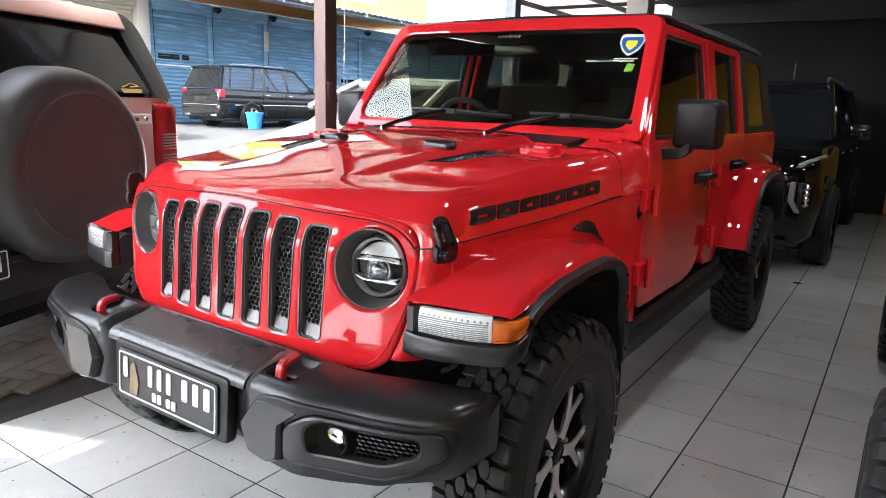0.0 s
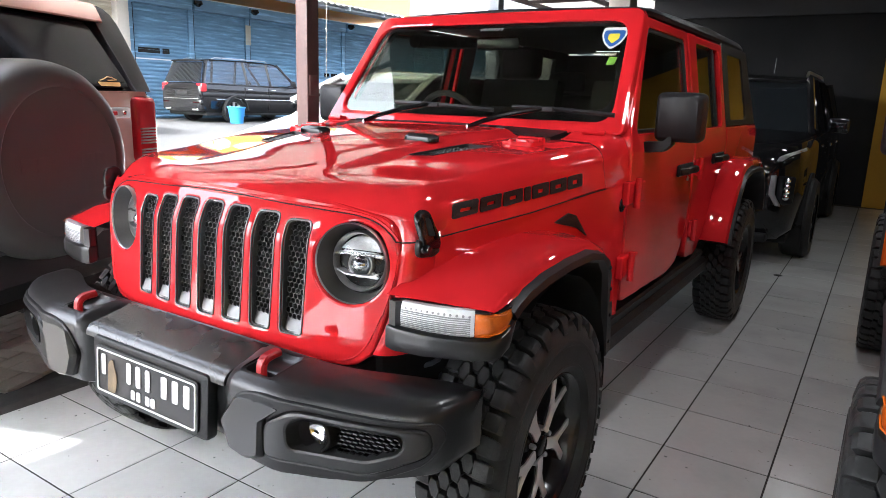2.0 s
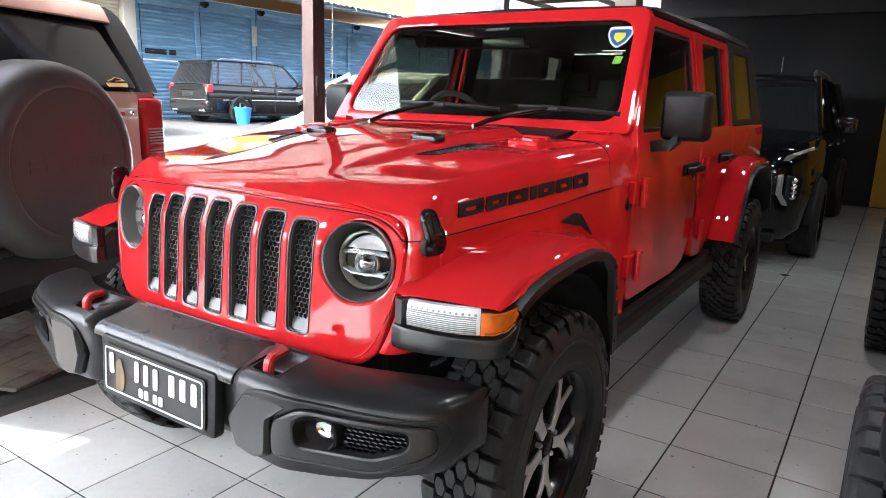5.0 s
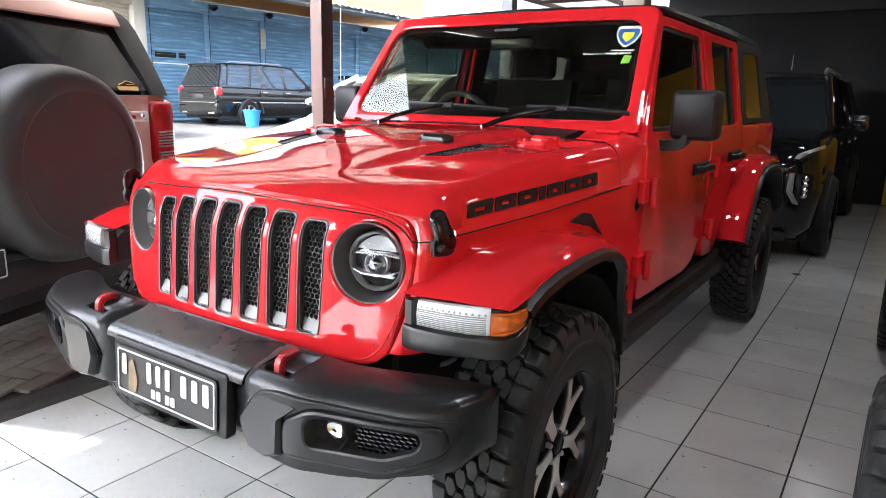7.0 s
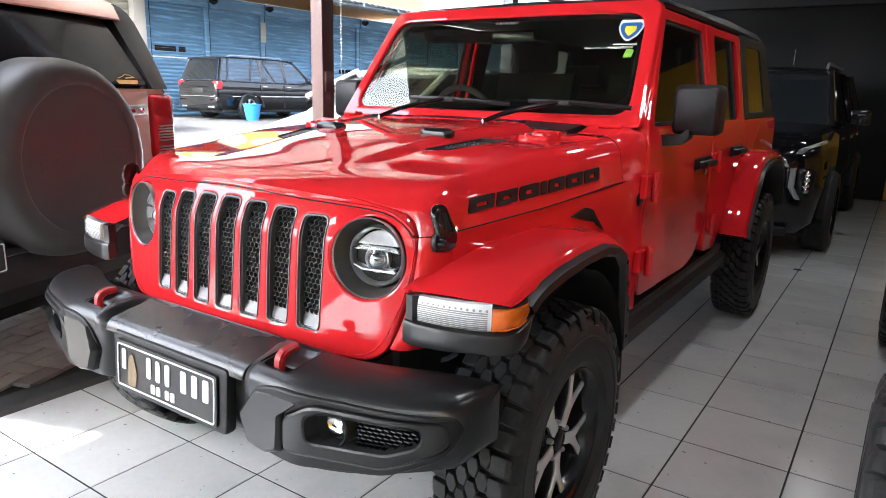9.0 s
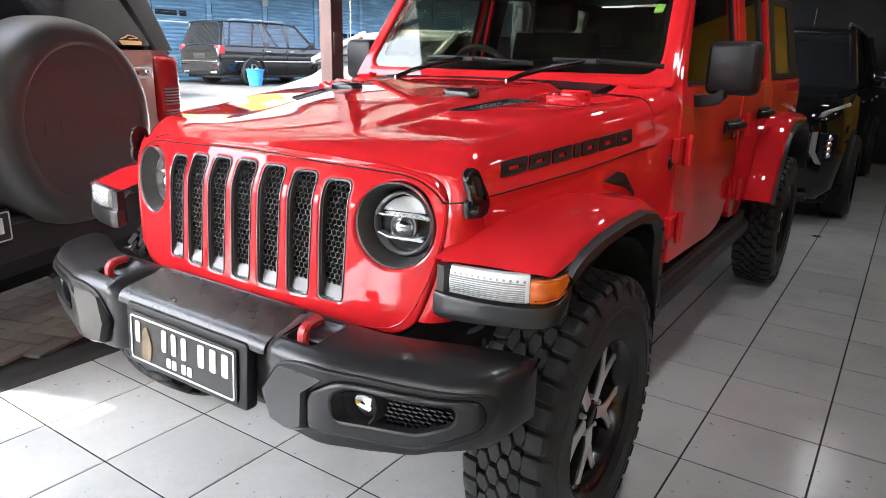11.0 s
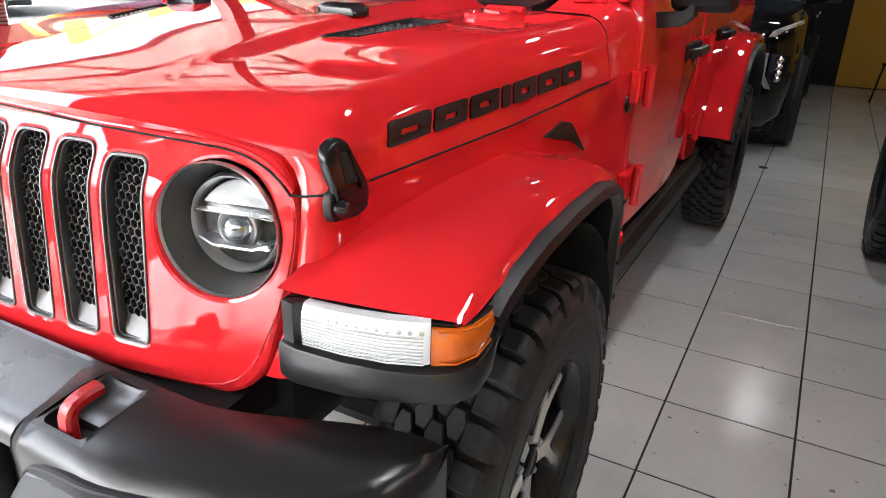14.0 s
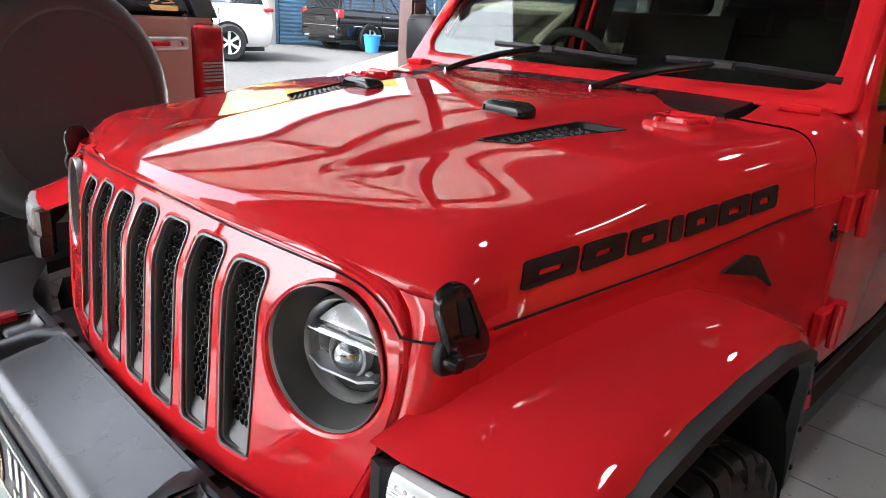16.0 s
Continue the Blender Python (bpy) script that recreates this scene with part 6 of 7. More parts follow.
# ---- parked cars ----
def plain_wheel(parent, x, y, r=0.37, w=0.12, s=1, rim=None):
    h = part("wheel", lathed([(r * 0.62, -w), (r * 0.9, -w), (r, -w * 0.7), (r, w * 0.7), (r * 0.9, w), (r * 0.62, w)], "x", 36), RUBBER, parent, "black road tyre", m=pose(x, y, r, 0, 0, 0 if s > 0 else 180))
    part("rim", lathed([(r * 0.64, w * 0.9), (r * 0.60, w * 0.5), (r * 0.55, 0.0), (0, 0.0)], "x", 32), rim or GLOSS_BLACK, h)
    for k in range(6):
        sp = lofted([[(w * 0.62, -0.020, 0.04), (w * 0.62, 0.020, 0.04), (w * 0.4, 0.022, 0.04), (w * 0.4, -0.022, 0.04)], [(w * 0.8, -0.035, r * 0.62), (w * 0.8, 0.035, r * 0.62), (w * 0.5, 0.035, r * 0.62), (w * 0.5, -0.035, r * 0.62)]])
        part("spoke", moved(sp, pose(0, 0, 0, 60 * k, 0, 0)), MACHINED, h)
    part("hub_cap", lathed([(0.0, w * 0.72), (0.06, w * 0.70), (0.065, w * 0.5)], "x", 20), MACHINED, h)
    return h


def suv_body(L, W, H, belt, hood, colour, car, rear_slope=0.25, screen=1.45, hood_y=0.95, mirrors=True, drop=0.0, rim=MACHINED, glass=None):
    """Nose towards -Y at y = 0. Lower body, glasshouse and roof."""
    hw = W / 2
    st = [(0.0, 0.72, 0.45, hood - 0.20), (0.04, 0.84, 0.33, hood - 0.10), (0.12, 0.93, 0.26, hood - 0.045), (0.30, 0.98, 0.24, hood - 0.015), (hood_y, 1.0, 0.24, hood + 0.03), (screen - 0.12, 1.0, 0.24, hood + 0.075), (screen + 0.25, 1.0, 0.24, belt), (L * 0.6, 1.0, 0.24, belt + 0.02), (L - 0.35, 0.99, 0.26, belt + 0.04), (L - 0.08, 0.96, 0.30, belt + 0.02), (L - 0.01, 0.92, 0.40, belt - 0.06), (L, 0.88, 0.50, belt - 0.14)]
    rings = []
    for y, k, z0, z1 in st:
        z1 -= drop * max(0, 1 - y / screen)
        w = hw * k
        zm = z0 + (z1 - z0) * 0.62
        half = [(0, z0), (w * 0.86, z0), (w * 0.965, z0 + 0.10), (w, zm - 0.12), (w * 0.995, zm), (w * 0.975, z1 - 0.10), (w * 0.93, z1 - 0.03), (w * 0.86, z1), (w * 0.4, z1 + 0.015), (0, z1 + 0.02)]
        rings.append([(x, y, z) for x, z in half] + [(-x, y, z) for x, z in half[-2:0:-1]])
    part("body", lofted(rings), colour, car, angle=40)
    gb = hw * 0.90
    gt = hw * 0.72
    top = H - 0.05
    gl = []
    for y, zb, zt in ((screen - 0.10, belt - 0.06, belt - 0.03), (screen + 0.62, belt, top - 0.06), (screen + 0.85, belt, top), (L * 0.6, belt, top + 0.02), (L - 0.55, belt, top), (L - 0.30, belt, top - 0.04), (L - 0.06, belt, belt + 0.06)):
        f = (zt - zb) / (top - belt)
        wt = gb + (gt - gb) * f
        gl.append([(-gb, y, zb), (-wt, y, zt), (0, y, zt + 0.015), (wt, y, zt), (gb, y, zb)])
    part("glasshouse", lofted(gl, closed=False), glass or GLASS_CAR, car, "dark tinted windows", angle=25)
    roof = lofted([[(-gt * k, y, top + dz - 0.02), (-gt * k * 0.96, y, top + dz + 0.02), (0, y, top + dz + 0.05), (gt * k * 0.96, y, top + dz + 0.02), (gt * k, y, top + dz - 0.02), (0, y, top + dz - 0.03)] for y, k, dz in ((screen + 0.60, 1.0, -0.06), (screen + 0.78, 1.03, -0.02), (screen + 1.2, 1.04, 0.0), (L * 0.62, 1.04, 0.012), (L - 0.5, 1.03, 0.0), (L - 0.22, 1.0, -0.03))])
    part("roof", roof, colour, car)
    for s in (1, -1):
        for y0, y1, t in ((screen - 0.08, screen + 0.66, 0.045), (screen + 1.05, screen + 1.12, 0.05), (screen + 1.98, screen + 2.05, 0.05), (L - 0.12, L - 0.36, 0.07)):
            b = bmesh.new()
            rod(b, [(s * gb, y0, belt - 0.01), (s * (gt + 0.012), y1, top - 0.02)], t * 0.8, 6)
            part("pillar", b, colour, car)
        part("roof_rail", rods([(s * gt * 0.92, screen + 1.0, top + 0.03), (s * gt * 0.92, screen + 1.1, top + 0.075), (s * gt * 0.92, L - 0.75, top + 0.075), (s * gt * 0.92, L - 0.6, top + 0.03)], 0.016, 6), SILVER, car)
        if mirrors:
            mh = bmesh.new()
            box(mh, min(s * (hw + 0.01), s * (hw + 0.20)), max(s * (hw + 0.01), s * (hw + 0.20)), screen + 0.22, screen + 0.32, belt + 0.02, belt + 0.17, 0.03, 3)
            mo = part("wing_mirror", mh, colour, car)
            part("mirror_arm", rods([(s * gb, screen + 0.30, belt + 0.01), (s * (hw + 0.06), screen + 0.28, belt + 0.05)], 0.02, 6), colour, mo)
        part("arch", lathed([(0.395, 0.0), (0.44, 0.0), (0.44, -0.10), (0.395, -0.10)], "x", 20, (0, 0, 0), 0, 180), DARK, car, m=pose(s * (hw + (0.006 if s > 0 else 0.094)), 0.90, 0.36))
        part("arch", lathed([(0.395, 0.0), (0.44, 0.0), (0.44, -0.10), (0.395, -0.10)], "x", 20, (0, 0, 0), 0, 180), DARK, car, m=pose(s * (hw + (0.006 if s > 0 else 0.094)), L - 1.10, 0.36))
        part("arch_fill", lathed([(0.0, 0.0), (0.40, 0.0)], "x", 24), DARK, car, m=pose(s * (hw + 0.002), 0.90, 0.37))
        part("arch_fill", lathed([(0.0, 0.0), (0.40, 0.0)], "x", 24), DARK, car, m=pose(s * (hw + 0.002), L - 1.10, 0.37))
        for k, y in enumerate((screen + 0.75, screen + 1.7)):
            part("door_handle", boxed(min(s * hw, s * (hw + 0.025)), max(s * hw, s * (hw + 0.025)), y + 0.20, y + 0.38, belt - 0.14, belt - 0.11, 0.008), CHROME, car)
            part("door_gap", boxed(min(s * (hw - 0.02), s * (hw + 0.002)), max(s * (hw - 0.02), s * (hw + 0.002)), y + 0.45, y + 0.458, 0.35, belt - 0.06), DARK, car)
        for y in (0.90, L - 1.10):
            plain_wheel(car, s * (hw - 0.06), y, 0.375, 0.125, s, rim)
    if glass:
        rw = lofted([[(-gb * 0.93, L - 0.045, belt + 0.05), (gb * 0.93, L - 0.045, belt + 0.05), (gb * 0.93, L - 0.075, belt + 0.05), (-gb * 0.93, L - 0.075, belt + 0.05)], [(-gt * 0.95, L - 0.262, top - 0.07), (gt * 0.95, L - 0.262, top - 0.07), (gt * 0.95, L - 0.29, top - 0.07), (-gt * 0.95, L - 0.29, top - 0.07)]])
        part("rear_window", rw, GLASS_CAR, car, "dark rear window")
    part("skirt", boxed(-hw * 0.9, hw * 0.9, 0.3, L - 0.2, 0.20, 0.30, 0.03), DARK, car)


# black wagon across the yard, its tail towards us
gl = thing("parked_wagon", pose(-16.0, 16.3, gz(-16) - 0.065, 0, 0, 180), "glossy black estate off-roader parked along blue shutters", "car")
suv_body(5.10, 1.92, 1.84, 1.10, 1.05, BLACK_PAINT, gl, screen=1.35, glass=GLASS_WAGON)
for s in (1, -1):
    part("tail_lamp", boxed(min(s * 0.66, s * 0.93), max(s * 0.66, s * 0.93), 4.90, 5.08, 0.88, 1.12, 0.03), RED_LENS, gl)
    part("tail_reflector", boxed(min(s * 0.55, s * 0.85), max(s * 0.55, s * 0.85), 5.04, 5.11, 0.55, 0.60, 0.01), RED_LENS, gl)
    part("exhaust_tip", boxed(min(s * 0.50, s * 0.75), max(s * 0.50, s * 0.75), 5.02, 5.13, 0.33, 0.40, 0.02), CHROME, gl)
part("chrome_strip", boxed(-0.5, 0.5, 5.06, 5.10, 0.93, 0.965, 0.01), CHROME, gl)
part("bumper_strip", boxed(-0.8, 0.8, 5.08, 5.12, 0.66, 0.685, 0.008), CHROME, gl)
part("rear_bumper", boxed(-0.90, 0.90, 4.85, 5.11, 0.34, 0.68, 0.06, 3), BLACK_PAINT, gl)
part("number_plate", boxed(-0.26, 0.26, 5.08, 5.105, 0.76, 0.89, 0.01), PLATE_BLACK, gl, "dark number plate")
part("side_strip", boxed(-0.975, -0.955, 0.6, 4.6, 0.66, 0.69, 0.006), CHROME, gl)

# white wagon beyond the neighbouring car
wt = thing("parked_wagon", pose(-13.3, 2.73, gz(-12.4) - 0.065, 0, 0, 0), "white seven-seat off-roader parked by a concrete pier", "car")
suv_body(4.75, 1.86, 1.83, 1.12, 1.08, WHITE_PAINT, wt, screen=1.30, glass=GLASS_WAGON)
for s in (1, -1):
    part("tail_lamp", boxed(min(s * 0.55, s * 0.94), max(s * 0.55, s * 0.94), 4.50, 4.73, 1.02, 1.10, 0.02), RED_LENS, wt)
part("tail_spoiler", boxed(-0.62, 0.62, 4.25, 4.62, 1.735, 1.775, 0.015), WHITE_PAINT, wt)

# white car close outside, nose to the yard
wc = thing("white_car", pose(-3.58, 2.95, -0.065, 0, 0, 0), "white car parked in full sun outside the showroom", "car")
suv_body(4.4, 1.84, 1.74, 1.36, 1.13, WHITE_PAINT, wc, screen=1.35, hood_y=0.8, mirrors=False, drop=0.18)

# black car behind the red one
bc = thing("black_suv", pose(0.12, 4.62, 0, 0, 0, 0), "glossy black family off-roader with bracket-shaped daytime lamps", "car")
suv_body(4.98, 1.84, 1.76, 1.13, 1.08, BLACK_PAINT, bc, screen=1.45, rim=GLOSS_BLACK)
for s in (1, -1):
    br = plate([[(0.676, 0.665), (0.735, 0.572), (0.777, 0.566), (0.770, 0.585), (0.722, 0.665), (0.722, 0.828), (0.680, 0.822)]], 0.03, 0.004, lambda x, z: -0.014 + 0.25 * max(0, x - 0.70))
    ln = plate([rounded([(0.735, 0.630), (0.785, 0.575), (0.862, 0.590), (0.868, 0.820), (0.735, 0.828)], 0.02, 3)], 0.03, 0.006, lambda x, z: -0.004 + 0.25 * max(0, x - 0.70))
    up = plate([[(0.705, 0.945), (0.745, 0.947), (0.80, 0.992), (0.91, 1.040), (0.905, 1.066), (0.76, 1.003), (0.725, 0.985)]], 0.03, 0.003, lambda x, z: -0.006 + 1.6 * max(0, x - 0.74) ** 1.5)
    it = [("lamp_bracket", br, SILL), ("headlight", ln, GLASS_CAR), ("upper_lamp", up, SILVER)]
    for k in range(4):
        it.append(("lamp_projector", lathed([(0.0, -0.012), (0.022, -0.008), (0.028, 0.004)], "y", 14, (0.805, 0.012, 0.645 + 0.046 * k)), CHROME))
    for nm, b, m_ in it:
        if s < 0:
            b2 = mirrored(b)
            b.free()
            b = b2
        part(nm, b, m_, bc)
part("grille", boxed(-0.58, 0.58, -0.02, 0.06, 0.62, 0.98, 0.03), GLOSS_BLACK, bc)
part("skid_plate", boxed(-0.7, 0.7, 0.0, 0.3, 0.24, 0.32, 0.02), PLASTIC, bc)
for s in (1, -1):
    part("fog_fin", lofted([[(s * 0.52, 0.06, 0.36), (s * 0.62, 0.07, 0.34), (s * 0.60, 0.09, 0.34)], [(s * 0.53, 0.03, 0.46), (s * 0.555, 0.03, 0.46), (s * 0.55, 0.06, 0.46)]]), WHITE_MARK, bc)
part("antenna", rods([(0.3, 2.2, 1.76), (0.3, 2.22, 1.92)], 0.006, 6), GLOSS_BLACK, bc)

# bronze off-roader with its spare wheel towards the showroom; rear at y = 0, car runs to +Y
hm = thing("bronze_off_roader", pose(-1.80, -0.075, -0.045, 0, 0, 109.3), "bronze boxy off-roader with black spare wheel cover, tail towards us", "car")
hb = lofted([[(-w, y, z0), (-w - 0.0, y, 0.95), (-w, y, 1.36), (-w + 0.03, y, 1.40), (w - 0.03, y, 1.40), (w, y, 1.36), (w, y, 0.95), (w, y, z0)] for y, w, z0 in ((0.0, 0.905, 0.55), (0.03, 0.93, 0.50), (0.20, 0.945, 0.48), (2.6, 0.945, 0.48), (3.6, 0.945, 0.48), (4.3, 0.90, 0.55))])
part("body", hb, BROWN_PAINT, hm)
up = lofted([[(-0.92 + k, y0, 1.38), (-0.90 + k, y0 + dy, 1.79), (-0.84 + k, y0 + dy + 0.02, 1.84), (0.84 - k, y0 + dy + 0.02, 1.84), (0.90 - k, y0 + dy, 1.79), (0.92 - k, y0, 1.38)] for y0, dy, k in ((0.0, 0.27, 0.02), (0.03, 0.30, 0.0), (2.3, -0.1, 0.0), (2.75, -0.5, 0.0))])
part("cabin", up, GLOSS_BLACK, hm, "black upper body")
rg = plate([rounded([(-0.76, 1.415), (0.76, 1.415), (0.67, 1.76), (-0.67, 1.76)], 0.05, 4)], 0.02, 0.004, lambda x, z: -0.020 + 0.55 * (z - 1.38))
part("rear_window", rg, DULL_GLASS, hm, "dark rear window")
rf_ = lofted([[(-0.87, y, 1.80 + d), (-0.83, y, 1.855), (-0.5, y, 1.872), (0.5, y, 1.872), (0.83, y, 1.855), (0.87, y, 1.80 + d)] for y, d in ((0.31, 0.0), (0.36, 0.0), (1.2, 0.01), (2.25, 0.01))])
part("roof", rf_, BROWN_PAINT, hm)
part("roof_spoiler", lofted([[(x, 0.175, 1.768 + d), (x, 0.168, 1.776 + d), (x, 0.205, 1.850 + d), (x, 0.225, 1.868 + d), (x, 0.34, 1.874 + d), (x, 0.34, 1.775 + d)] for x, d in ((-0.775, 0.0), (-0.765, 0.004), (-0.4, 0.007), (0.4, 0.007), (0.765, 0.004), (0.775, 0.0))]), BROWN_PAINT, hm, "bronze roof spoiler over the rear window")
for s in (1, -1):
    part("roof_rail", rods([(0.66 * s, 0.35, 1.85), (0.66 * s, 0.42, 1.89), (0.66 * s, 1.9, 1.89), (0.66 * s, 2.0, 1.85)], 0.022, 8), SILVER, hm)
    tl = part("tail_lamp", boxed(min(0.745 * s, 0.945 * s), max(0.745 * s, 0.945 * s), -0.035, 0.12, 1.00, 1.375, 0.04, 4), RED_LENS, hm, "tall red tail lamp")
    for k in range(10):
        z = 1.02 + 0.0165 * k + (0.02 if k > 3 else 0)
        part("lamp_rib", boxed(min(0.775 * s, 0.90 * s), max(0.775 * s, 0.90 * s), -0.045, -0.03, z, z + 0.008, 0.002, 1), SILL, tl)
    panel = [(1.40, 0.785, 0.922), (1.52, 0.770, 0.932), (1.66, 0.752, 0.938), (1.77, 0.742, 0.934), (1.825, 0.738, 0.915), (1.855, 0.742, 0.880), (1.866, 0.752, 0.840)]
    part("rear_pillar_panel", lofted([[(s * x0, -0.026 + 0.55 * (z - 1.38), z), (s * (x1 - 0.022), -0.030 + 0.55 * (z - 1.38), z), (s * (x1 - 0.005), -0.020 + 0.55 * (z - 1.38), z), (s * x1, 0.0 + 0.55 * (z - 1.38), z), (s * (x1 - 0.002), 0.14 + 0.55 * (z - 1.38), z), (s * x0, 0.10 + 0.55 * (z - 1.38), z)] for z, x0, x1 in panel]), PLASTIC, hm)
    plain_wheel(hm, 0.80 * s, 0.78, 0.415, 0.14, s)
    plain_wheel(hm, 0.80 * s, 3.55, 0.415, 0.14, s)
tg = plate([rounded([(-0.74, 0.78), (0.722, 0.78), (0.722, 1.395), (-0.74, 1.395)], 0.02, 3)], 0.03, 0.006, lambda x, z: -0.022)
part("tailgate", tg, BROWN_PAINT, hm)
hnd = part("tailgate_handle", boxed(0.45, 0.68, -0.055, -0.02, 1.255, 1.315, 0.014, 3), SILVER, hm, "bright tailgate handle")
part("handle_grip", boxed(0.43, 0.56, -0.066, -0.054, 1.275, 1.295, 0.004, 1), HOOK_RED, hnd)
part("handle_lock", lathed([(0.0, -0.012), (0.012, -0.010), (0.014, 0.0)], "y", 14, (0.62, -0.055, 1.285)), CHROME, hnd)
SPX, SPZ, SPR = -0.088, 1.086, 0.446
cv = part("spare_cover", lathed([(0.0, -0.300), (0.30, -0.298), (0.330, -0.294), (0.336, -0.299), (0.345, -0.303), (0.378, -0.299), (0.408, -0.282), (0.430, -0.250), (0.441, -0.21), (SPR, -0.17), (SPR, -0.06), (0.40, -0.03), (0.0, -0.03)], "y", 72, (SPX, 0, SPZ)), VINYL, hm, "black vinyl spare wheel cover")
part("spare_carrier", boxed(SPX - 0.15, SPX + 0.15, -0.04, 0.0, 1.0, 1.3, 0.01), PLASTIC, hm)
for k in range(6):
    part("faint_mark", boxed(SPX - 0.24 + 0.085 * k, SPX - 0.18 + 0.085 * k, -0.3003, -0.297, SPZ - 0.03, SPZ + 0.03), VINYL, cv)
bp = lofted([[(x, -0.10 + 0.10 * (abs(x) > 0.9), 0.72), (x, -0.14 + 0.10 * (abs(x) > 0.9), 0.70), (x, -0.15 + 0.10 * (abs(x) > 0.9), 0.55), (x, -0.08, 0.46), (x, 0.1, 0.46), (x, 0.1, 0.72)] for x in (-0.95, -0.88, -0.3, 0.3, 0.88, 0.95)])
part("rear_bumper", bp, PLASTIC, hm, "black rear bumper")
part("bumper_step", boxed(-0.5, 0.5, -0.17, -0.08, 0.70, 0.735, 0.01), BUMPER, hm)
for x in (0.42, 0.55):
    part("tow_eye", rods([(x, -0.15, 0.53), (x, -0.20, 0.54), (x, -0.20, 0.62), (x, -0.15, 0.63)], 0.015, 8), STEEL_GREY, hm)
pl2 = part("number_plate", boxed(-0.96, -0.53, -0.165, -0.150, 0.545, 0.68, 0.006, 1), PLATE_BLACK, hm, "black number plate with white bars", m=pose(0.095, -0.012, 0.095))
part("plate_border", plate([rounded([(-0.952, 0.553), (-0.538, 0.553), (-0.538, 0.672), (-0.952, 0.672)], 0.01, 3), rounded([(-0.947, 0.558), (-0.543, 0.558), (-0.543, 0.667), (-0.947, 0.667)], 0.008, 3)], 0.002, 0, lambda x, z: -0.1672), WHITE_MARK, pl2)
for x0 in (-0.93, -0.85, -0.81, -0.77, -0.73, -0.65, -0.605):
    part("plate_bar", boxed(x0, x0 + 0.032, -0.168, -0.165, 0.585, 0.65), WHITE_MARK, pl2)
st = part("window_sticker", plate([rounded([(0.53, 1.425), (0.68, 1.425), (0.69, 1.447), (0.52, 1.447)], 0.006, 2)], 0.002, 0, lambda x, z: -0.0235 + 0.55 * (z - 1.38)), STICK_GOLD, hm, "small gold window sticker")
part("sticker_outline", rods([(0.54, 0.016, 1.455), (0.58, 0.020, 1.465), (0.605, 0.026, 1.475), (0.64, 0.024, 1.472), (0.67, 0.018, 1.460), (0.60, 0.016, 1.456)], 0.003, 6), STICK_GOLD, st)
part("underbody", boxed(-0.75, 0.75, 0.1, 4.2, 0.32, 0.56, 0.04), DARK, hm)

make_jeep(pose(0, 0, 0), RED, "off_road_car", "red four-door off-road car with black hard top and decals", 1)
make_jeep(pose(2.53, -0.02, 0), ORANGE, "off_road_car", "orange four-door off-road car parked beside the red one", -1, 0.822)

# blue bucket by the far car's wheel
bk = thing("bucket", pose(-14.55, 12.0, gz(-14.5) - 0.065), "blue plastic bucket on the yard", "bucket")
part("pail", lathed([(0.0, 0.0), (0.18, 0.0), (0.25, 0.44), (0.27, 0.45), (0.27, 0.48), (0.235, 0.47), (0.17, 0.02), (0.0, 0.02)], "z", 28), BLUE_BUCKET, bk)
# dark chair by the yellow wall
ch = thing("chair", pose(2.05, 8.4, 0, 0, 0, 200), "dark metal chair standing by the yellow wall", "chair")
part("seat", boxed(-0.20, 0.20, -0.20, 0.20, 0.44, 0.47, 0.015), GLOSS_BLACK, ch)
for sx in (-1, 1):
    part("leg", rods([(0.17 * sx, -0.17, 0.45), (0.21 * sx, -0.22, 0.0)], 0.012, 8), GLOSS_BLACK, ch)
    part("leg", rods([(0.17 * sx, 0.17, 0.45), (0.21 * sx, 0.24, 0.0)], 0.012, 8), GLOSS_BLACK, ch)
    part("back_post", rods([(0.18 * sx, 0.18, 0.45), (0.18 * sx, 0.25, 0.85)], 0.012, 8), GLOSS_BLACK, ch)
part("backrest", boxed(-0.19, 0.19, 0.22, 0.26, 0.66, 0.86, 0.012), GLOSS_BLACK, ch)

# a dark spot on the tiles
part("dirt_mark", lathed([(0.0, 0.006), (0.018, 0.005), (0.034, 0.001), (0.036, 0.0)], "z", 14, (0.968, 4.52, 0.0)), DARK, floor)

# ---- tiles and pavers ----
def slab(sx, sy, h, ch):
    b = bmesh.new()
    lo = [b.verts.new((x * sx / 2, y * sy / 2, -h)) for x, y in ((-1, -1), (1, -1), (1, 1), (-1, 1))]
    mid = [b.verts.new((x * sx / 2, y * sy / 2, -ch)) for x, y in ((-1, -1), (1, -1), (1, 1), (-1, 1))]
    top = [b.verts.new((x * (sx / 2 - ch), y * (sy / 2 - ch), 0)) for x, y in ((-1, -1), (1, -1), (1, 1), (-1, 1))]
    b.faces.new(top)
    for a, c in ((lo, mid), (mid, top)):
        for i in range(4):
            b.faces.new((a[i], a[(i + 1) % 4], c[(i + 1) % 4], c[i]))
    return b


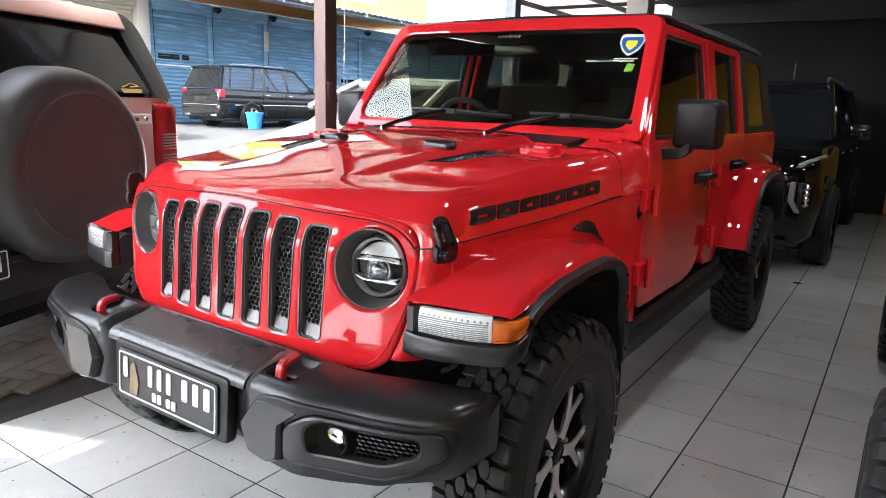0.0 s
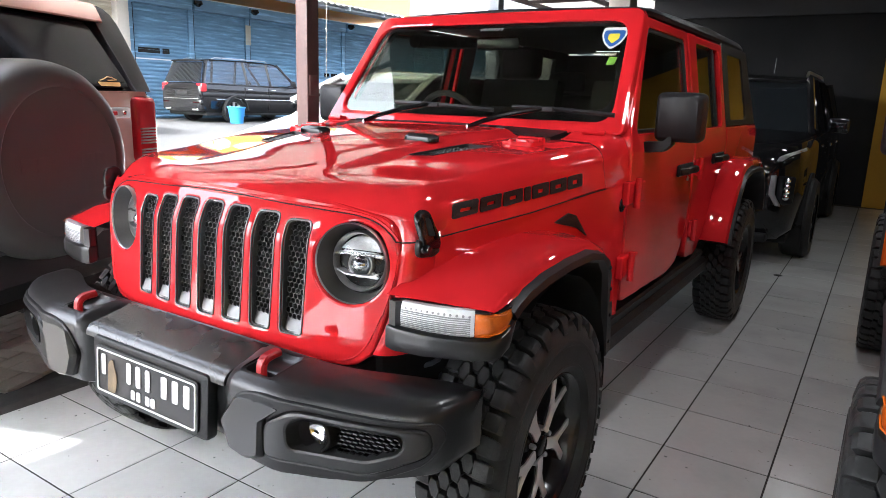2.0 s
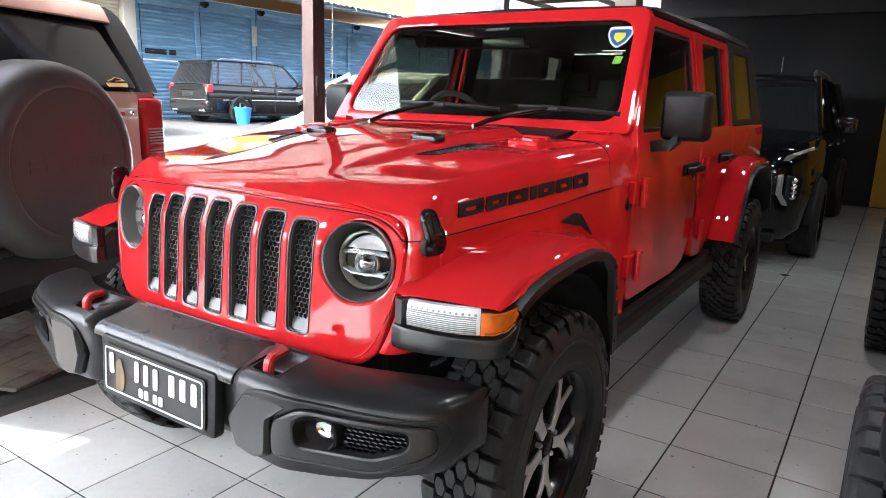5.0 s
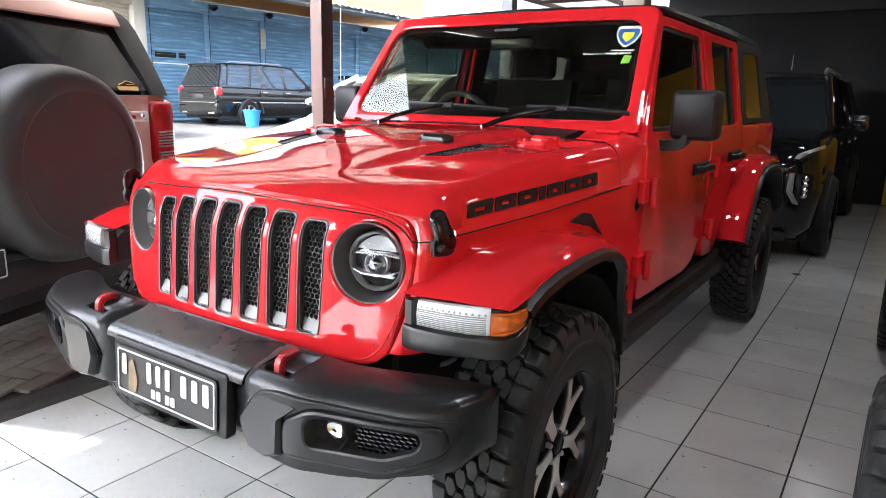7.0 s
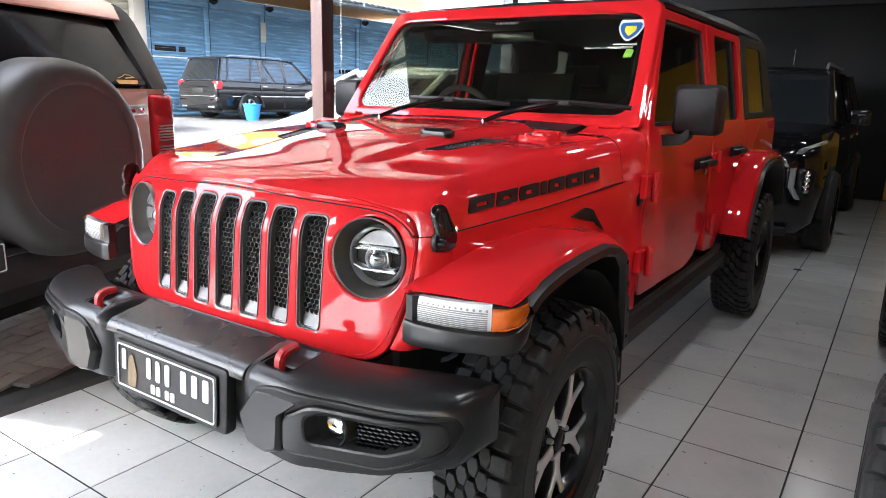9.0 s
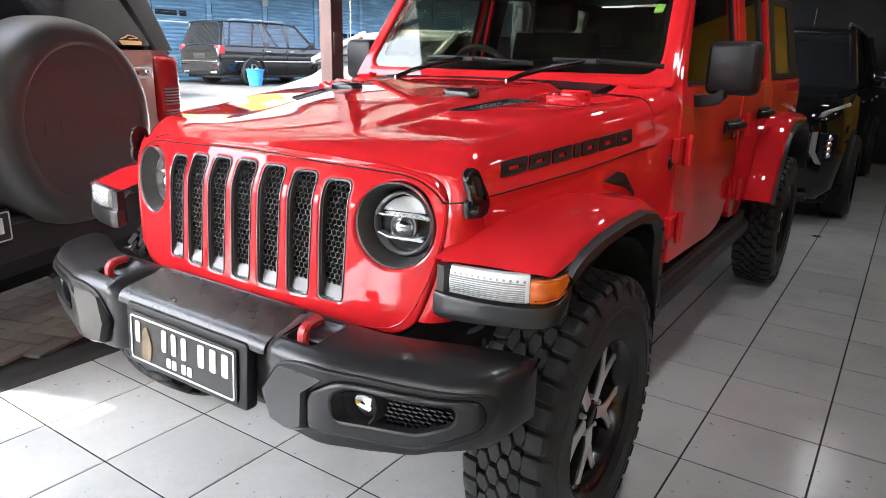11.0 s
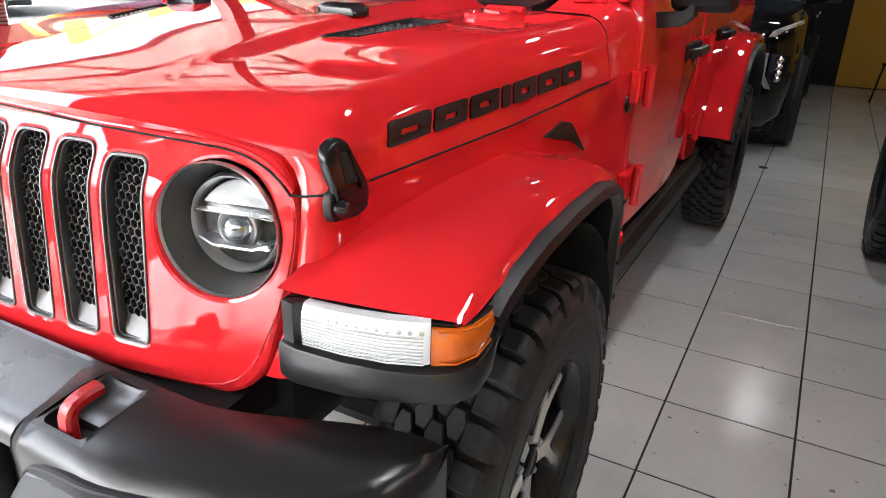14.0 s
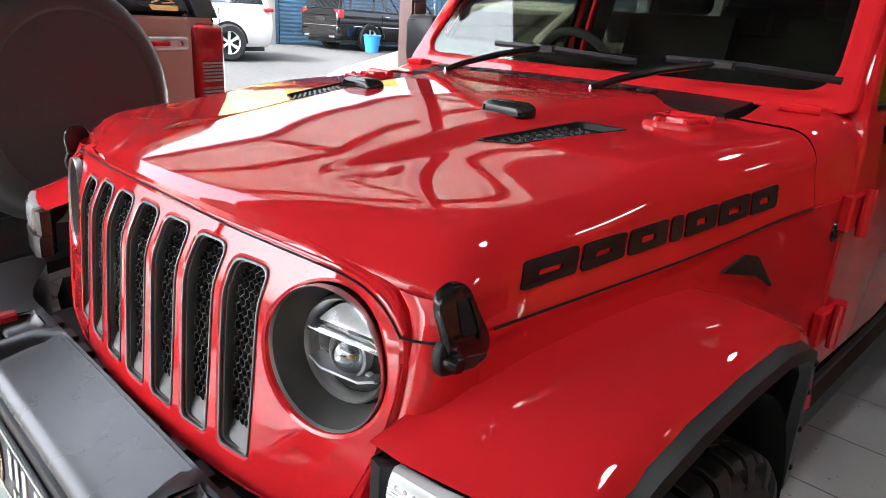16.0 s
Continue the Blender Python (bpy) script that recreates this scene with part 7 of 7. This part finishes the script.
tile_me = finish(slab(TP - 0.0070, TP - 0.0070, 0.008, 0.0008), "tile", 20)
tile_me.materials.append(TILE)
rng = random.Random(7)
verts, faces = [], []
tb = [(v.co.x, v.co.y, v.co.z) for v in tile_me.vertices]
tf = [tuple(p.vertices) for p in tile_me.polygons]
for i in range(-6, 13):
    for j in range(-28, 25):
        x, y = TX + TP * (i + 0.5), TY + TP * (j + 0.5)
        if x + TP / 2 > 6.0 or y + TP / 2 > 9.95 or y < -10.9:
            continue
        if -1.5 < x < 2.6 and -2.0 < y < 5.6:
            t = new("tile", tile_me)
            t.parent = floor
            t.matrix_basis = pose(x, y, rng.uniform(-0.0005, 0.0005), rng.uniform(-0.05, 0.05), rng.uniform(-0.05, 0.05), 90 * rng.randrange(4))
        else:
            n = len(verts)
            verts += [(x + a, y + b, c) for a, b, c in tb]
            faces += [tuple(n + q for q in f) for f in tf]
me = bpy.data.meshes.new("tile_field")
me.from_pydata(verts, [], faces)
me.materials.append(TILE)
tagged(part("tile_field", me, None, floor), kind="stuff")

yard_floor = structure("pavement", boxed(-4.6, -1.66, -3.6, 4.0, -0.10, -0.052), GROUT, "interlocking grey concrete paving blocks", "pavement")
pav_me = finish(slab(0.205, 0.100, 0.02, 0.004), "paving_block", 20)
pav_me.materials.append(PAVER)
tb = [(v.co.x, v.co.y, v.co.z) for v in pav_me.vertices]
tf = [tuple(p.vertices) for p in pav_me.polygons]
verts, faces = [], []
count = 0
u = 0.105
for i in range(-40, 41):
    for j in range(-46, 47):
        # herringbone: lying blocks and upright blocks by turns
        d = (i - j) % 4
        if d in (0, 3):
            lx, ly, turn = ((i + 1) * u, (j + 0.5) * u, 0) if d == 0 else ((i + 0.5) * u, (j + 1) * u, 90)
            ang = radians(20)
            x = -2.8 + lx * math.cos(ang) - ly * math.sin(ang)
            y = 0.2 + lx * math.sin(ang) + ly * math.cos(ang)
            if not (-4.5 < x < -1.78 and -3.5 < y < 3.9):
                continue
            m_ = pose(x, y, -0.032 + rng.uniform(-0.002, 0.002), rng.uniform(-0.6, 0.6), rng.uniform(-0.6, 0.6), turn + 20)
            if x > -2.75 and -1.0 < y < 1.4 and count < 290:
                t = new("paving_block", pav_me)
                t.parent = yard_floor
                t.matrix_basis = m_
                count += 1
            else:
                n = len(verts)
                verts += [tuple(m_ @ Vector(q)) for q in tb]
                faces += [tuple(n + q for q in f) for f in tf]
me = bpy.data.meshes.new("paving_field")
me.from_pydata(verts, [], faces)
me.materials.append(PAVER)
tagged(part("paving_field", me, None, yard_floor), kind="stuff")
